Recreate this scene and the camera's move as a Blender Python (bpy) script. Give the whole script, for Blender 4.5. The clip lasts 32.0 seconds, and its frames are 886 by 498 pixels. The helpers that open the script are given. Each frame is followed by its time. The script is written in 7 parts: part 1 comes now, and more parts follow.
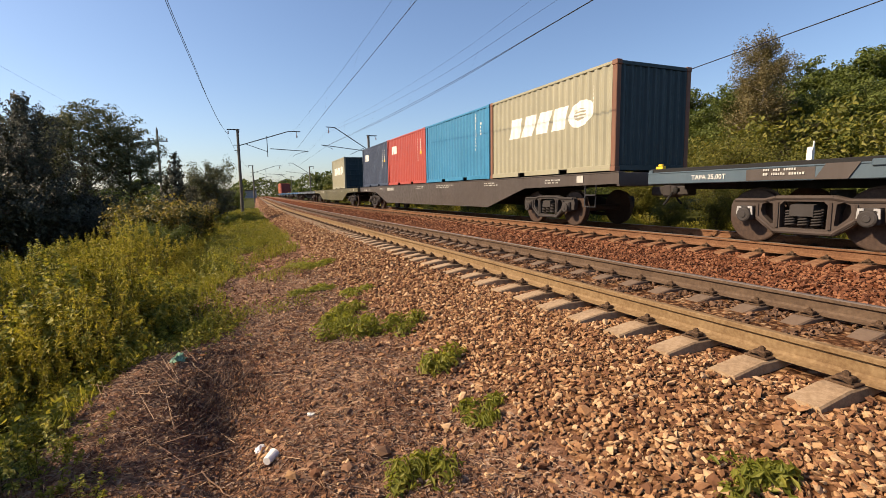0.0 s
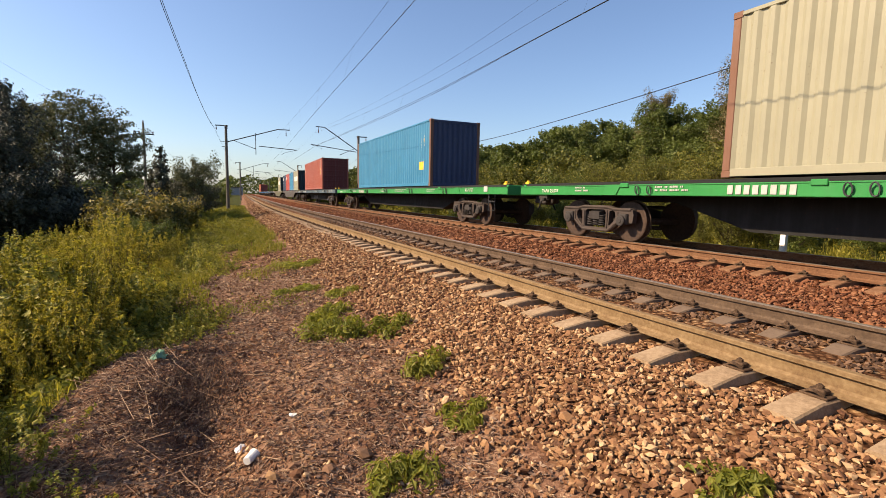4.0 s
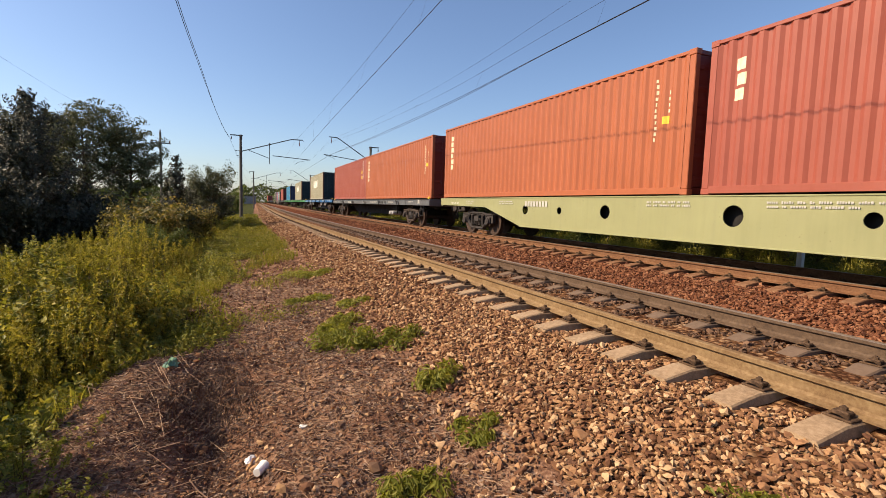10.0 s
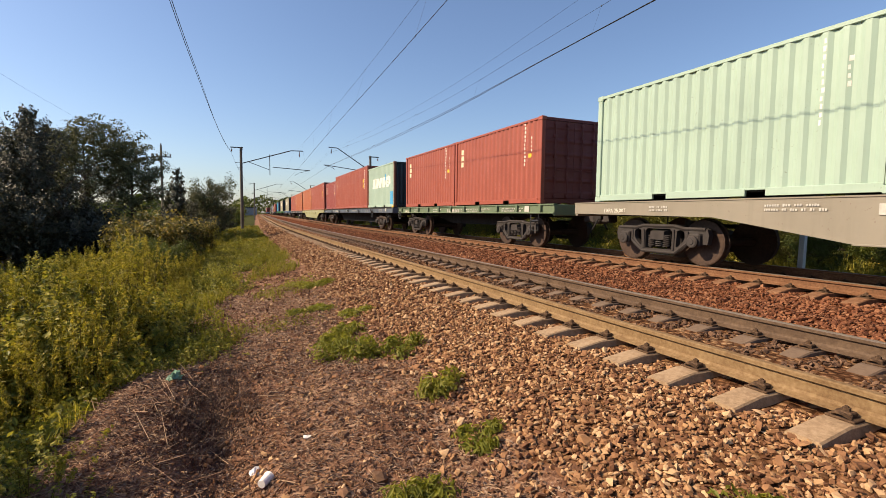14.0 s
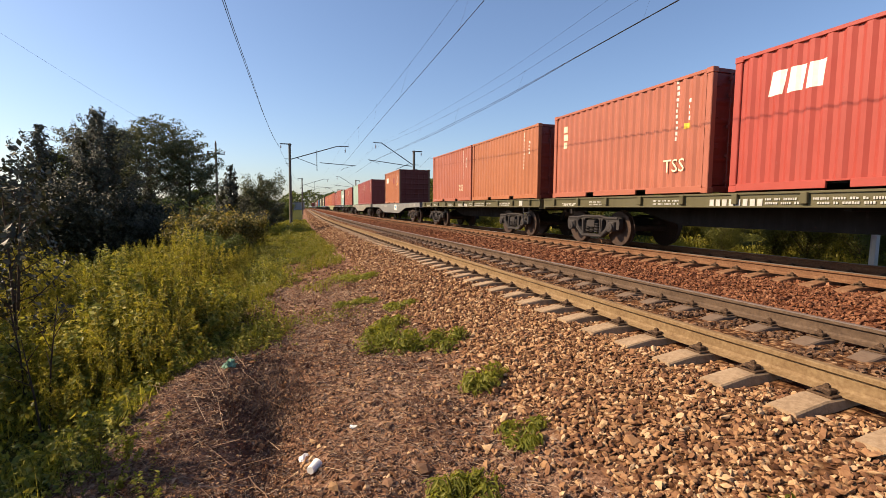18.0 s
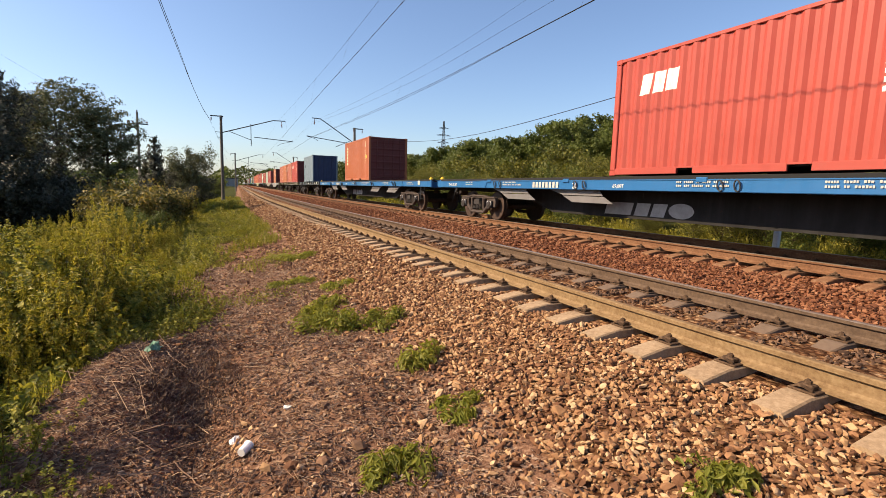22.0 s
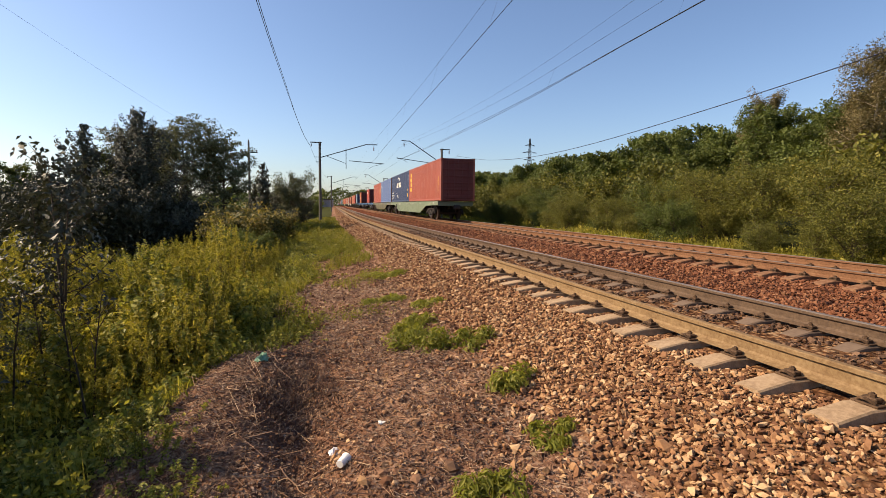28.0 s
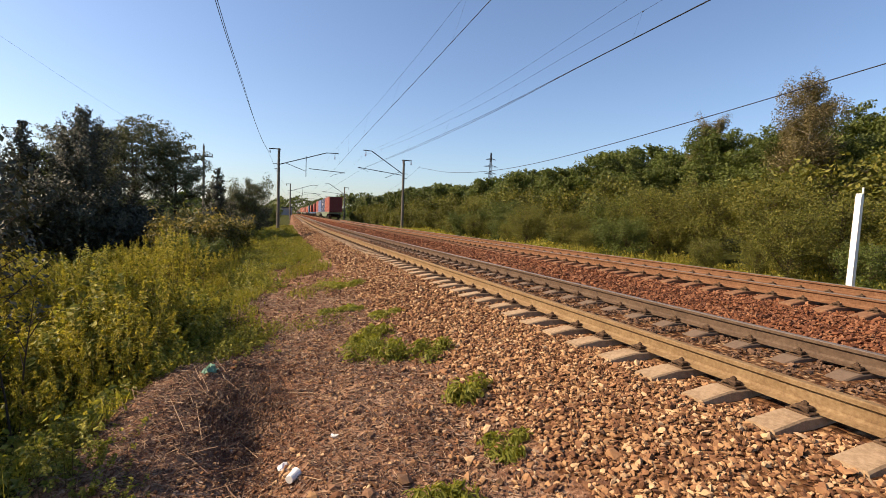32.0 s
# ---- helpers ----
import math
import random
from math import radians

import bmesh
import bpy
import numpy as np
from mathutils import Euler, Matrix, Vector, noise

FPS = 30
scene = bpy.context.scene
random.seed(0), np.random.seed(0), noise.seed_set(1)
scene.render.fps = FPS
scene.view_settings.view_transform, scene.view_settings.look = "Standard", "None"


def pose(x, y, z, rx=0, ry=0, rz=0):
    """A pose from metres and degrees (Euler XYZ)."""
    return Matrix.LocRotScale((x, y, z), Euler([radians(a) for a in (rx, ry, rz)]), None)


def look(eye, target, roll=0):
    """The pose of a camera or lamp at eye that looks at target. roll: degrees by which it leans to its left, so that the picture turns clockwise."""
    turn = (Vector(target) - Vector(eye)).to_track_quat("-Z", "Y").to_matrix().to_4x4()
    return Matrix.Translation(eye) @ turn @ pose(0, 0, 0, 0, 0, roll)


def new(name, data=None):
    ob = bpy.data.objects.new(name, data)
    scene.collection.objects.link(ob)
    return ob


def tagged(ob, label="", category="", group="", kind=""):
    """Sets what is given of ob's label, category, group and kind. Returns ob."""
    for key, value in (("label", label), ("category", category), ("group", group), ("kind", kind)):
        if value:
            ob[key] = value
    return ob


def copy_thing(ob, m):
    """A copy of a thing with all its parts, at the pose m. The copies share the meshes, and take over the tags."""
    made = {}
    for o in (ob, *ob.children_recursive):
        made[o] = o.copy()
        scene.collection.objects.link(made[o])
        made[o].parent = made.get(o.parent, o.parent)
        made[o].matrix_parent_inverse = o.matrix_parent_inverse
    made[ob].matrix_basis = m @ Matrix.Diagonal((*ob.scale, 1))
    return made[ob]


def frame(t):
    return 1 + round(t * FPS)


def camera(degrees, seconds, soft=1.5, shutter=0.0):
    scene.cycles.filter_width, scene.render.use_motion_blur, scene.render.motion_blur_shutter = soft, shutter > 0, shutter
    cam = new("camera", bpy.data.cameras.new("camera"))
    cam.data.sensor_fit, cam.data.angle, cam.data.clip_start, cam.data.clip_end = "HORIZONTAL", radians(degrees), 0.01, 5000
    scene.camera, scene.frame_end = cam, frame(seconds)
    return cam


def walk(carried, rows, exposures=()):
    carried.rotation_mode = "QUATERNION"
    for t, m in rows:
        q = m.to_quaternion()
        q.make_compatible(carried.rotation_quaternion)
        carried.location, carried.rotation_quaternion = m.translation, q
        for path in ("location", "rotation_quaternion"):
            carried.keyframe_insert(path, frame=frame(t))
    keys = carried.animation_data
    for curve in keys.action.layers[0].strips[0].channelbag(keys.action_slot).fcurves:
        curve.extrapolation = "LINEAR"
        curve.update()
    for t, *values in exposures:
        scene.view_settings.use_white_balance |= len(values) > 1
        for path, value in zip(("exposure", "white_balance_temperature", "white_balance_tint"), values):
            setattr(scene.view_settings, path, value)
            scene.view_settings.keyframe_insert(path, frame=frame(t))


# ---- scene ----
cam = camera(85.5, 32.0, 0.5)
PATH = [
    (0, (-3.684, -0.399, 1.081), (-2.894, 1.423, 0.846), -0.9),
    (0.5, (-3.686, -0.399, 1.082), (-2.89, 1.42, 0.836), -0.9),
    (1, (-3.692, -0.4, 1.08), (-2.907, 1.422, 0.828), -1.0),
    (1.5, (-3.695, -0.392, 1.079), (-2.894, 1.423, 0.821), -0.3),
    (2, (-3.693, -0.403, 1.074), (-2.888, 1.407, 0.795), 0.3),
    (2.5, (-3.693, -0.407, 1.081), (-2.859, 1.39, 0.812), 1.5),
    (3, (-3.689, -0.426, 1.085), (-2.859, 1.377, 0.836), 0.9),
    (3.5, (-3.699, -0.42, 1.085), (-2.857, 1.379, 0.852), 1.2),
    (5.5, (-3.711, -0.407, 1.093), (-2.903, 1.415, 0.923), 0.2),
    (6, (-3.735, -0.41, 1.104), (-3.004, 1.446, 0.954), 0.3),
    (6.5, (-3.763, -0.436, 1.117), (-3.165, 1.471, 1.029), 0.5),
    (7, (-3.768, -0.448, 1.121), (-3.218, 1.473, 1.038), 0.3),
    (7.5, (-3.766, -0.432, 1.112), (-3.184, 1.479, 1.027), 1.9),
    (8, (-3.769, -0.425, 1.114), (-3.196, 1.487, 0.995), 2.8),
    (8.5, (-3.766, -0.423, 1.113), (-3.159, 1.48, 0.999), 2.6),
    (9, (-3.759, -0.412, 1.107), (-3.098, 1.472, 0.99), 2.8),
    (9.5, (-3.736, -0.394, 1.109), (-3.01, 1.462, 0.942), 2.1),
    (10, (-3.721, -0.385, 1.097), (-2.917, 1.437, 0.921), 1.7),
    (10.5, (-3.72, -0.389, 1.1), (-2.893, 1.422, 0.919), 2.3),
    (11, (-3.725, -0.401, 1.099), (-2.891, 1.407, 0.912), 2.0),
    (11.5, (-3.729, -0.413, 1.091), (-2.917, 1.406, 0.913), 2.1),
    (12, (-3.732, -0.413, 1.1), (-2.923, 1.408, 0.924), 2.3),
    (12.5, (-3.739, -0.418, 1.096), (-2.927, 1.403, 0.947), 1.5),
    (13, (-3.739, -0.415, 1.106), (-2.946, 1.416, 0.969), 0.9),
    (13.5, (-3.732, -0.409, 1.104), (-2.942, 1.424, 0.971), 0.7),
    (15.5, (-3.715, -0.425, 1.101), (-2.874, 1.378, 0.9), 0.4),
    (16, (-3.715, -0.423, 1.104), (-2.898, 1.393, 0.912), 0.4),
    (16.5, (-3.721, -0.422, 1.108), (-3.004, 1.436, 0.926), -0.1),
    (17, (-3.72, -0.42, 1.11), (-3.042, 1.453, 0.934), -0.3),
    (17.5, (-3.726, -0.418, 1.114), (-3.084, 1.469, 0.951), -0.1),
    (18, (-3.733, -0.41, 1.112), (-3.1, 1.48, 0.941), 0.4),
    (18.5, (-3.727, -0.4, 1.104), (-3.044, 1.47, 0.912), 0.3),
    (19, (-3.717, -0.397, 1.097), (-2.96, 1.439, 0.861), 1.2),
    (19.5, (-3.709, -0.4, 1.095), (-2.916, 1.417, 0.831), 1.2),
    (20, (-3.717, -0.4, 1.092), (-2.914, 1.413, 0.828), 1.6),
    (20.5, (-3.711, -0.411, 1.096), (-2.909, 1.405, 0.856), 1.6),
    (21, (-3.714, -0.42, 1.101), (-2.906, 1.395, 0.874), 1.6),
    (21.5, (-3.707, -0.425, 1.09), (-2.868, 1.375, 0.855), 1.8),
    (22, (-3.702, -0.425, 1.096), (-2.845, 1.365, 0.849), 1.6),
    (22.5, (-3.692, -0.419, 1.093), (-2.854, 1.379, 0.836), 0.9),
    (23, (-3.7, -0.417, 1.095), (-2.859, 1.381, 0.847), 1.2),
    (23.5, (-3.714, -0.406, 1.093), (-2.934, 1.421, 0.857), 0.9),
    (24, (-3.722, -0.398, 1.099), (-2.992, 1.449, 0.866), 1.2),
    (24.5, (-3.726, -0.398, 1.1), (-3.036, 1.467, 0.891), 0.8),
    (25, (-3.732, -0.405, 1.105), (-3.1, 1.482, 0.896), 0.4),
    (25.5, (-3.723, -0.401, 1.104), (-3.107, 1.488, 0.879), 0.4),
    (27.5, (-3.759, -0.417, 1.114), (-3.239, 1.502, 0.897), 0.9),
    (28, (-3.756, -0.414, 1.119), (-3.23, 1.507, 0.939), 0.7),
    (28.5, (-3.76, -0.416, 1.114), (-3.227, 1.504, 0.94), 1.4),
    (29, (-3.759, -0.406, 1.111), (-3.183, 1.501, 0.935), 1.8),
    (29.5, (-3.76, -0.409, 1.109), (-3.161, 1.491, 0.926), 2.1),
    (30, (-3.77, -0.407, 1.104), (-3.167, 1.489, 0.901), 2.5),
    (30.5, (-3.754, -0.404, 1.105), (-3.126, 1.486, 0.915), 1.8),
    (31, (-3.753, -0.405, 1.103), (-3.125, 1.486, 0.93), 1.8),
    (31.5, (-3.737, -0.397, 1.103), (-3.067, 1.48, 0.941), 1.9),
    (32, (-3.735, -0.411, 1.108), (-3.052, 1.464, 0.979), 2.1),
]
# the clip's camera opens and closes a little on the way; its picture is warm
EXPOSURES = [(t, stops, 6600 if 6.5 < t < 10 else 6850, 15) for t, stops in ((0, 0.78), (1, 0.94), (3, 0.90), (6, 0.92), (7, 0.60), (8, 0.68), (9, 0.72), (11, 0.78), (12, 0.84), (13, 0.70), (16, 0.80), (19, 0.80), (20, 0.88), (22, 0.95), (25, 0.84), (28, 0.79), (30, 0.82), (32, 0.87))]
walk(cam, [(t, look(eye, target, roll)) for t, eye, target, roll in PATH], EXPOSURES)

# ---- world, sun and exposure ----
SUN_EL, SUN_AZ = radians(37.0), radians(71.0)      # azimuth: to the left of +y
SUN_DIR = Vector((-math.sin(SUN_AZ) * math.cos(SUN_EL), math.cos(SUN_AZ) * math.cos(SUN_EL), math.sin(SUN_EL)))
world = bpy.data.worlds.new("sky")
scene.world = world
world.use_nodes = True
wn = world.node_tree.nodes
wn.clear()
sky = wn.new("ShaderNodeTexSky")
sky.sky_type, sky.sun_disc = "NISHITA", False
sky.sun_elevation, sky.sun_rotation = SUN_EL, -SUN_AZ
sky.air_density, sky.dust_density, sky.ozone_density = 1.0, 1.0, 4.6
background = wn.new("ShaderNodeBackground")
background.inputs["Strength"].default_value = 0.099
sky_out = wn.new("ShaderNodeOutputWorld")
world.node_tree.links.new(sky.outputs[0], background.inputs[0])
world.node_tree.links.new(background.outputs[0], sky_out.inputs[0])
sun = new("sun", bpy.data.lights.new("sun", "SUN"))
sun.data.energy, sun.data.angle, sun.data.color = 5.0, radians(0.53), (1.0, 0.82, 0.58)
sun.rotation_euler = SUN_DIR.to_track_quat("Z", "Y").to_euler()


# ---- the plan of the line ----
X1, X2, Z2 = 0.796, 5.91, 0.10        # track axes, and the height of the far track's rails
HALF = 0.796


def shift(y):
    """How far the line has bent to the right at y."""
    return 0.0 if y < 20 else ((y - 20) ** 2 / 2000 if y < 60 else 0.04 * (y - 40))


def heading(y):
    return 0.0 if y < 20 else min((y - 20) / 1000, 0.04)


# ---- mesh tools ----
class Shape:
    """Gathers vertices and faces of one part."""

    def __init__(self):
        self.v, self.f = [], []

    def poly(self, pts):
        n = len(self.v)
        self.v += [tuple(p) for p in pts]
        self.f.append(tuple(range(n, n + len(pts))))
        return self

    def box(self, x0, x1, y0, y1, z0, z1, c=0.0):
        if c <= 0:
            n = len(self.v)
            self.v += [(x, y, z) for x in (x0, x1) for y in (y0, y1) for z in (z0, z1)]
            self.f += [tuple(n + i for i in q) for q in ((0, 1, 3, 2), (4, 6, 7, 5), (0, 4, 5, 1), (2, 3, 7, 6), (0, 2, 6, 4), (1, 5, 7, 3))]
            return self
        n = len(self.v)
        key = {}
        for i, x in enumerate((x0, x1)):
            for j, y in enumerate((y0, y1)):
                for k, z in enumerate((z0, z1)):
                    ix, iy, iz = (x + c, x - c)[i], (y + c, y - c)[j], (z + c, z - c)[k]
                    for a, p in enumerate(((x, iy, iz), (ix, y, iz), (ix, iy, z))):
                        key[i, j, k, a] = len(self.v)
                        self.v.append(p)
        K = lambda i, j, k, a: key[i, j, k, a]
        for i in (0, 1):
            self.f.append((K(i, 0, 0, 0), K(i, 1, 0, 0), K(i, 1, 1, 0), K(i, 0, 1, 0)))
            self.f.append((K(0, i, 0, 1), K(1, i, 0, 1), K(1, i, 1, 1), K(0, i, 1, 1)))
            self.f.append((K(0, 0, i, 2), K(1, 0, i, 2), K(1, 1, i, 2), K(0, 1, i, 2)))
        for i in (0, 1):
            for j in (0, 1):
                self.f.append((K(i, j, 0, 0), K(i, j, 1, 0), K(i, j, 1, 1), K(i, j, 0, 1)))
                self.f.append((K(i, 0, j, 0), K(i, 1, j, 0), K(i, 1, j, 2), K(i, 0, j, 2)))
                self.f.append((K(0, i, j, 1), K(1, i, j, 1), K(1, i, j, 2), K(0, i, j, 2)))
                for k in (0, 1):
                    self.f.append((K(i, j, k, 0), K(i, j, k, 1), K(i, j, k, 2)))
        return self

    def ring(self, p, u, w, r, n):
        return [tuple(Vector(p) + r * (math.cos(2 * math.pi * i / n) * u + math.sin(2 * math.pi * i / n) * w)) for i in range(n)]

    def tube(self, pts, radii, n=8, caps=True):
        """A round bar through pts."""
        pts = [Vector(p) for p in pts]
        start = len(self.v)
        for i, p in enumerate(pts):
            d = (pts[min(i + 1, len(pts) - 1)] - pts[max(i - 1, 0)]).normalized()
            u = d.orthogonal().normalized() if abs(d.z) > 0.9 else d.cross(Vector((0, 0, 1))).normalized()
            w = d.cross(u)
            self.v += self.ring(p, u, w, radii[i] if hasattr(radii, "__len__") else radii, n)
        for i in range(len(pts) - 1):
            a = start + i * n
            self.f += [(a + j, a + (j + 1) % n, a + n + (j + 1) % n, a + n + j) for j in range(n)]
        if caps:
            self.f.append(tuple(range(start + n - 1, start - 1, -1)))
            e = start + (len(pts) - 1) * n
            self.f.append(tuple(range(e, e + n)))
        return self

    def lathe(self, centre, axis, profile, n=20):
        """Turns (distance along axis, radius) round an axis "x", "y" or "z"."""
        c, k = Vector(centre), "xyz".index(axis)
        d = Vector((0, 0, 0))
        d[k] = 1
        u = Vector((0, 0, 0))
        u[(k + 1) % 3] = 1
        w = d.cross(u)
        start = len(self.v)
        for a, r in profile:
            self.v += self.ring(c + a * d, u, w, r, n)
        for i in range(len(profile) - 1):
            b = start + i * n
            self.f += [(b + j, b + (j + 1) % n, b + n + (j + 1) % n, b + n + j) for j in range(n)]
        self.f.append(tuple(range(start + n - 1, start - 1, -1)))
        e = start + (len(profile) - 1) * n
        self.f.append(tuple(range(e, e + n)))
        return self

    def prism(self, outline, axis, a, b):
        """An outline pushed along x (points y, z) or along y (points x, z)."""
        put = (lambda p, t: (t, p[0], p[1])) if axis == "x" else ((lambda p, t: (p[0], t, p[1])) if axis == "y" else (lambda p, t: (p[0], p[1], t)))
        n, s = len(outline), len(self.v)
        self.v += [put(p, a) for p in outline] + [put(p, b) for p in outline]
        self.f += [tuple(range(s, s + n)), tuple(range(s + 2 * n - 1, s + n - 1, -1))]
        self.f += [(s + i, s + n + i, s + n + (i + 1) % n, s + (i + 1) % n) for i in range(n)]
        return self

    def mesh(self, name, smooth=False):
        me = bpy.data.meshes.new(name)
        me.from_pydata(self.v, [], self.f)
        bm = bmesh.new()
        bm.from_mesh(me)
        bmesh.ops.recalc_face_normals(bm, faces=bm.faces)
        bm.to_mesh(me)
        bm.free()
        if smooth:
            me.polygons.foreach_set("use_smooth", [True] * len(me.polygons))
        return me


def quick_mesh(name, verts, faces, material, attribute=None):
    """A large mesh from arrays: faces all of one length."""
    me = bpy.data.meshes.new(name)
    verts, faces = np.asarray(verts, np.float32), np.asarray(faces, np.int32)
    k = faces.shape[1]
    me.vertices.add(len(verts))
    me.vertices.foreach_set("co", verts.ravel())
    me.loops.add(faces.size)
    me.loops.foreach_set("vertex_index", faces.ravel())
    me.polygons.add(len(faces))
    me.polygons.foreach_set("loop_start", np.arange(0, faces.size, k, dtype=np.int32))
    me.polygons.foreach_set("loop_total", np.full(len(faces), k, dtype=np.int32))
    me.update(calc_edges=True)
    me.shade_flat()
    if attribute is not None:
        at = me.attributes.new(attribute[0], "FLOAT", "POINT")
        at.data.foreach_set("value", np.asarray(attribute[1], np.float32))
    me.materials.append(material)
    return me


def part(name, shape, material, parent, label="", at=None):
    """One mesh object under a thing or a part. shape: a Shape, or a mesh that is shared."""
    me = shape.mesh(name) if isinstance(shape, Shape) else shape
    if not me.materials:
        me.materials.append(material)
    ob = new(name, me)
    ob.parent = parent
    if at is not None:
        ob.matrix_local = at
    if label:
        ob["label"] = label
    return ob


def thing(name, label, category, m=None, group="", kind=""):
    ob = new(name)
    ob.empty_display_size = 0.2
    if m is not None:
        ob.matrix_world = m
    return tagged(ob, label, category, group, kind)


def solid(name, shape, material, label, category, m=None, group="", kind=""):
    """A thing of one mesh."""
    me = shape.mesh(name) if isinstance(shape, Shape) else shape
    if not me.materials:
        me.materials.append(material)
    ob = new(name, me)
    if m is not None:
        ob.matrix_world = m
    return tagged(ob, label, category, group, kind)


# ---- materials ----
class Nodes:
    def __init__(self, name):
        self.mat = bpy.data.materials.new(name)
        self.mat.use_nodes = True
        self.t = self.mat.node_tree
        self.b = self.t.nodes["Principled BSDF"]
        self.out = self.t.nodes["Material Output"]

    def n(self, kind, **inputs):
        node = self.t.nodes.new(kind)
        for k, v in inputs.items():
            k = k.replace("_", " ")
            if k in node.inputs:
                self.put(node.inputs[k], v)
        return node

    def put(self, socket, v):
        if isinstance(v, bpy.types.NodeSocket):
            self.t.links.new(v, socket)
        else:
            socket.default_value = v

    def coords(self, scale=(1, 1, 1), shuffle=True):
        c = self.n("ShaderNodeTexCoord").outputs["Object"]
        m = self.n("ShaderNodeMapping", Vector=c, Scale=scale)
        if shuffle:
            r = self.n("ShaderNodeObjectInfo").outputs["Random"]
            k = self.n("ShaderNodeMath", Value=r)
            k.operation = "MULTIPLY"
            k.inputs[1].default_value = 37.0
            self.t.links.new(k.outputs[0], m.inputs["Location"])
        return m.outputs[0]

    def noise(self, vec, scale, detail=4.0, rough=0.6):
        return self.n("ShaderNodeTexNoise", Vector=vec, Scale=scale, Detail=detail, Roughness=rough).outputs["Fac"]

    def ramp(self, fac, stops):
        r = self.n("ShaderNodeValToRGB", Fac=fac)
        e = r.color_ramp.elements
        while len(e) < len(stops):
            e.new(0.5)
        for el, (p, col) in zip(e, stops):
            el.position = p
            el.color = (*col, 1) if len(col) == 3 else col
        return r.outputs[0]

    def mix(self, fac, a, b, mode="MIX"):
        m = self.t.nodes.new("ShaderNodeMix")
        m.data_type, m.blend_type = "RGBA", mode
        self.put(m.inputs[0], fac)
        self.put(m.inputs[6], (*a, 1) if isinstance(a, tuple) else a)
        self.put(m.inputs[7], (*b, 1) if isinstance(b, tuple) else b)
        return m.outputs[2]

    def math(self, op, a, b=0.0):
        m = self.t.nodes.new("ShaderNodeMath")
        m.operation = op
        self.put(m.inputs[0], a)
        self.put(m.inputs[1], b)
        return m.outputs[0]

    def bump(self, height, strength=0.3, distance=0.01):
        b = self.n("ShaderNodeBump", Height=height, Strength=strength, Distance=distance)
        self.t.links.new(b.outputs[0], self.b.inputs["Normal"])

    def set(self, **kw):
        for k, v in kw.items():
            self.put(self.b.inputs[k.replace("_", " ")], v)
        return self.mat


def step(lo, hi):
    return [(lo, (0, 0, 0)), (hi, (1, 1, 1))]


def paint(name, col, rough=0.45, fade=0.25, rust=0.3, dirt=0.25, metallic=0.0):
    """Weathered paint on steel: fading, run-down streaks, rust spots and grime."""
    m = Nodes(name)
    c = m.coords()
    streak = m.noise(m.coords((5.0, 5.0, 0.35)), 1.0, 5)
    broad, fine = m.noise(c, 0.9, 5), m.noise(c, 16.0, 6)
    light = tuple(min(1, v * (1 + fade) + 0.05 * fade) for v in col)
    dark = tuple(v * (1 - fade * 0.8) for v in col)
    base = m.mix(m.ramp(m.math("ADD", m.math("MULTIPLY", broad, 0.5), m.math("MULTIPLY", streak, 0.5)), step(0.22, 0.8)), dark, light)
    scuff = m.math("MULTIPLY", m.ramp(m.noise(m.coords((9.0, 9.0, 2.2)), 1.0, 6, 0.7), step(0.64, 0.7)), m.ramp(m.noise(c, 1.1, 3), step(0.48, 0.64)))
    base = m.mix(m.math("MULTIPLY", scuff, 0.25), base, tuple(min(1, 0.75 * v + 0.16) for v in col))
    base = m.mix(m.math("MULTIPLY", m.ramp(streak, step(0.5, 0.8)), dirt), base, tuple(0.35 * v + 0.03 for v in col))
    spots = m.math("MULTIPLY", m.ramp(fine, step(0.63, 0.7)), m.ramp(m.noise(c, 2.3, 3), step(0.5, 0.62)))
    base = m.mix(m.math("MULTIPLY", spots, rust), base, (0.09, 0.032, 0.013))
    m.bump(m.math("ADD", fine, m.math("MULTIPLY", broad, 2.0)), 0.12, 0.006)
    m.b.inputs["Specular IOR Level"].default_value = 0.28
    return m.set(Base_Color=base, Roughness=m.ramp(m.noise(c, 7.0), [(0.3, (rough - 0.1,) * 3), (0.7, (rough + 0.18,) * 3)]), Metallic=metallic)


def rough_stuff(name, cols, scale, rough=0.85, bump=0.5, distance=0.01, metallic=0.0, island=False):
    """Grainy matter: colours mixed by noise at two sizes, or by piece."""
    m = Nodes(name)
    c = m.coords(shuffle=False)
    a, b = m.noise(c, scale, 8, 0.65), m.noise(c, scale * 0.13, 4)
    fac = m.math("ADD", m.math("MULTIPLY", a, 0.65), m.math("MULTIPLY", b, 0.35))
    if island:
        r = m.n("ShaderNodeNewGeometry").outputs["Random Per Island"]
        fac = m.math("ADD", m.math("MULTIPLY", fac, 0.35), m.math("MULTIPLY", r, 0.65))
        stops = [(0.12 + 0.76 * i / (len(cols) - 1), col) for i, col in enumerate(cols)]
    else:
        stops = [(0.33 + 0.34 * i / (len(cols) - 1), col) for i, col in enumerate(cols)]
    m.bump(m.noise(c, scale * 2.2, 8, 0.7), bump, distance)
    m.b.inputs["Specular IOR Level"].default_value = 0.2
    return m.set(Base_Color=m.ramp(fac, stops), Roughness=rough, Metallic=metallic)


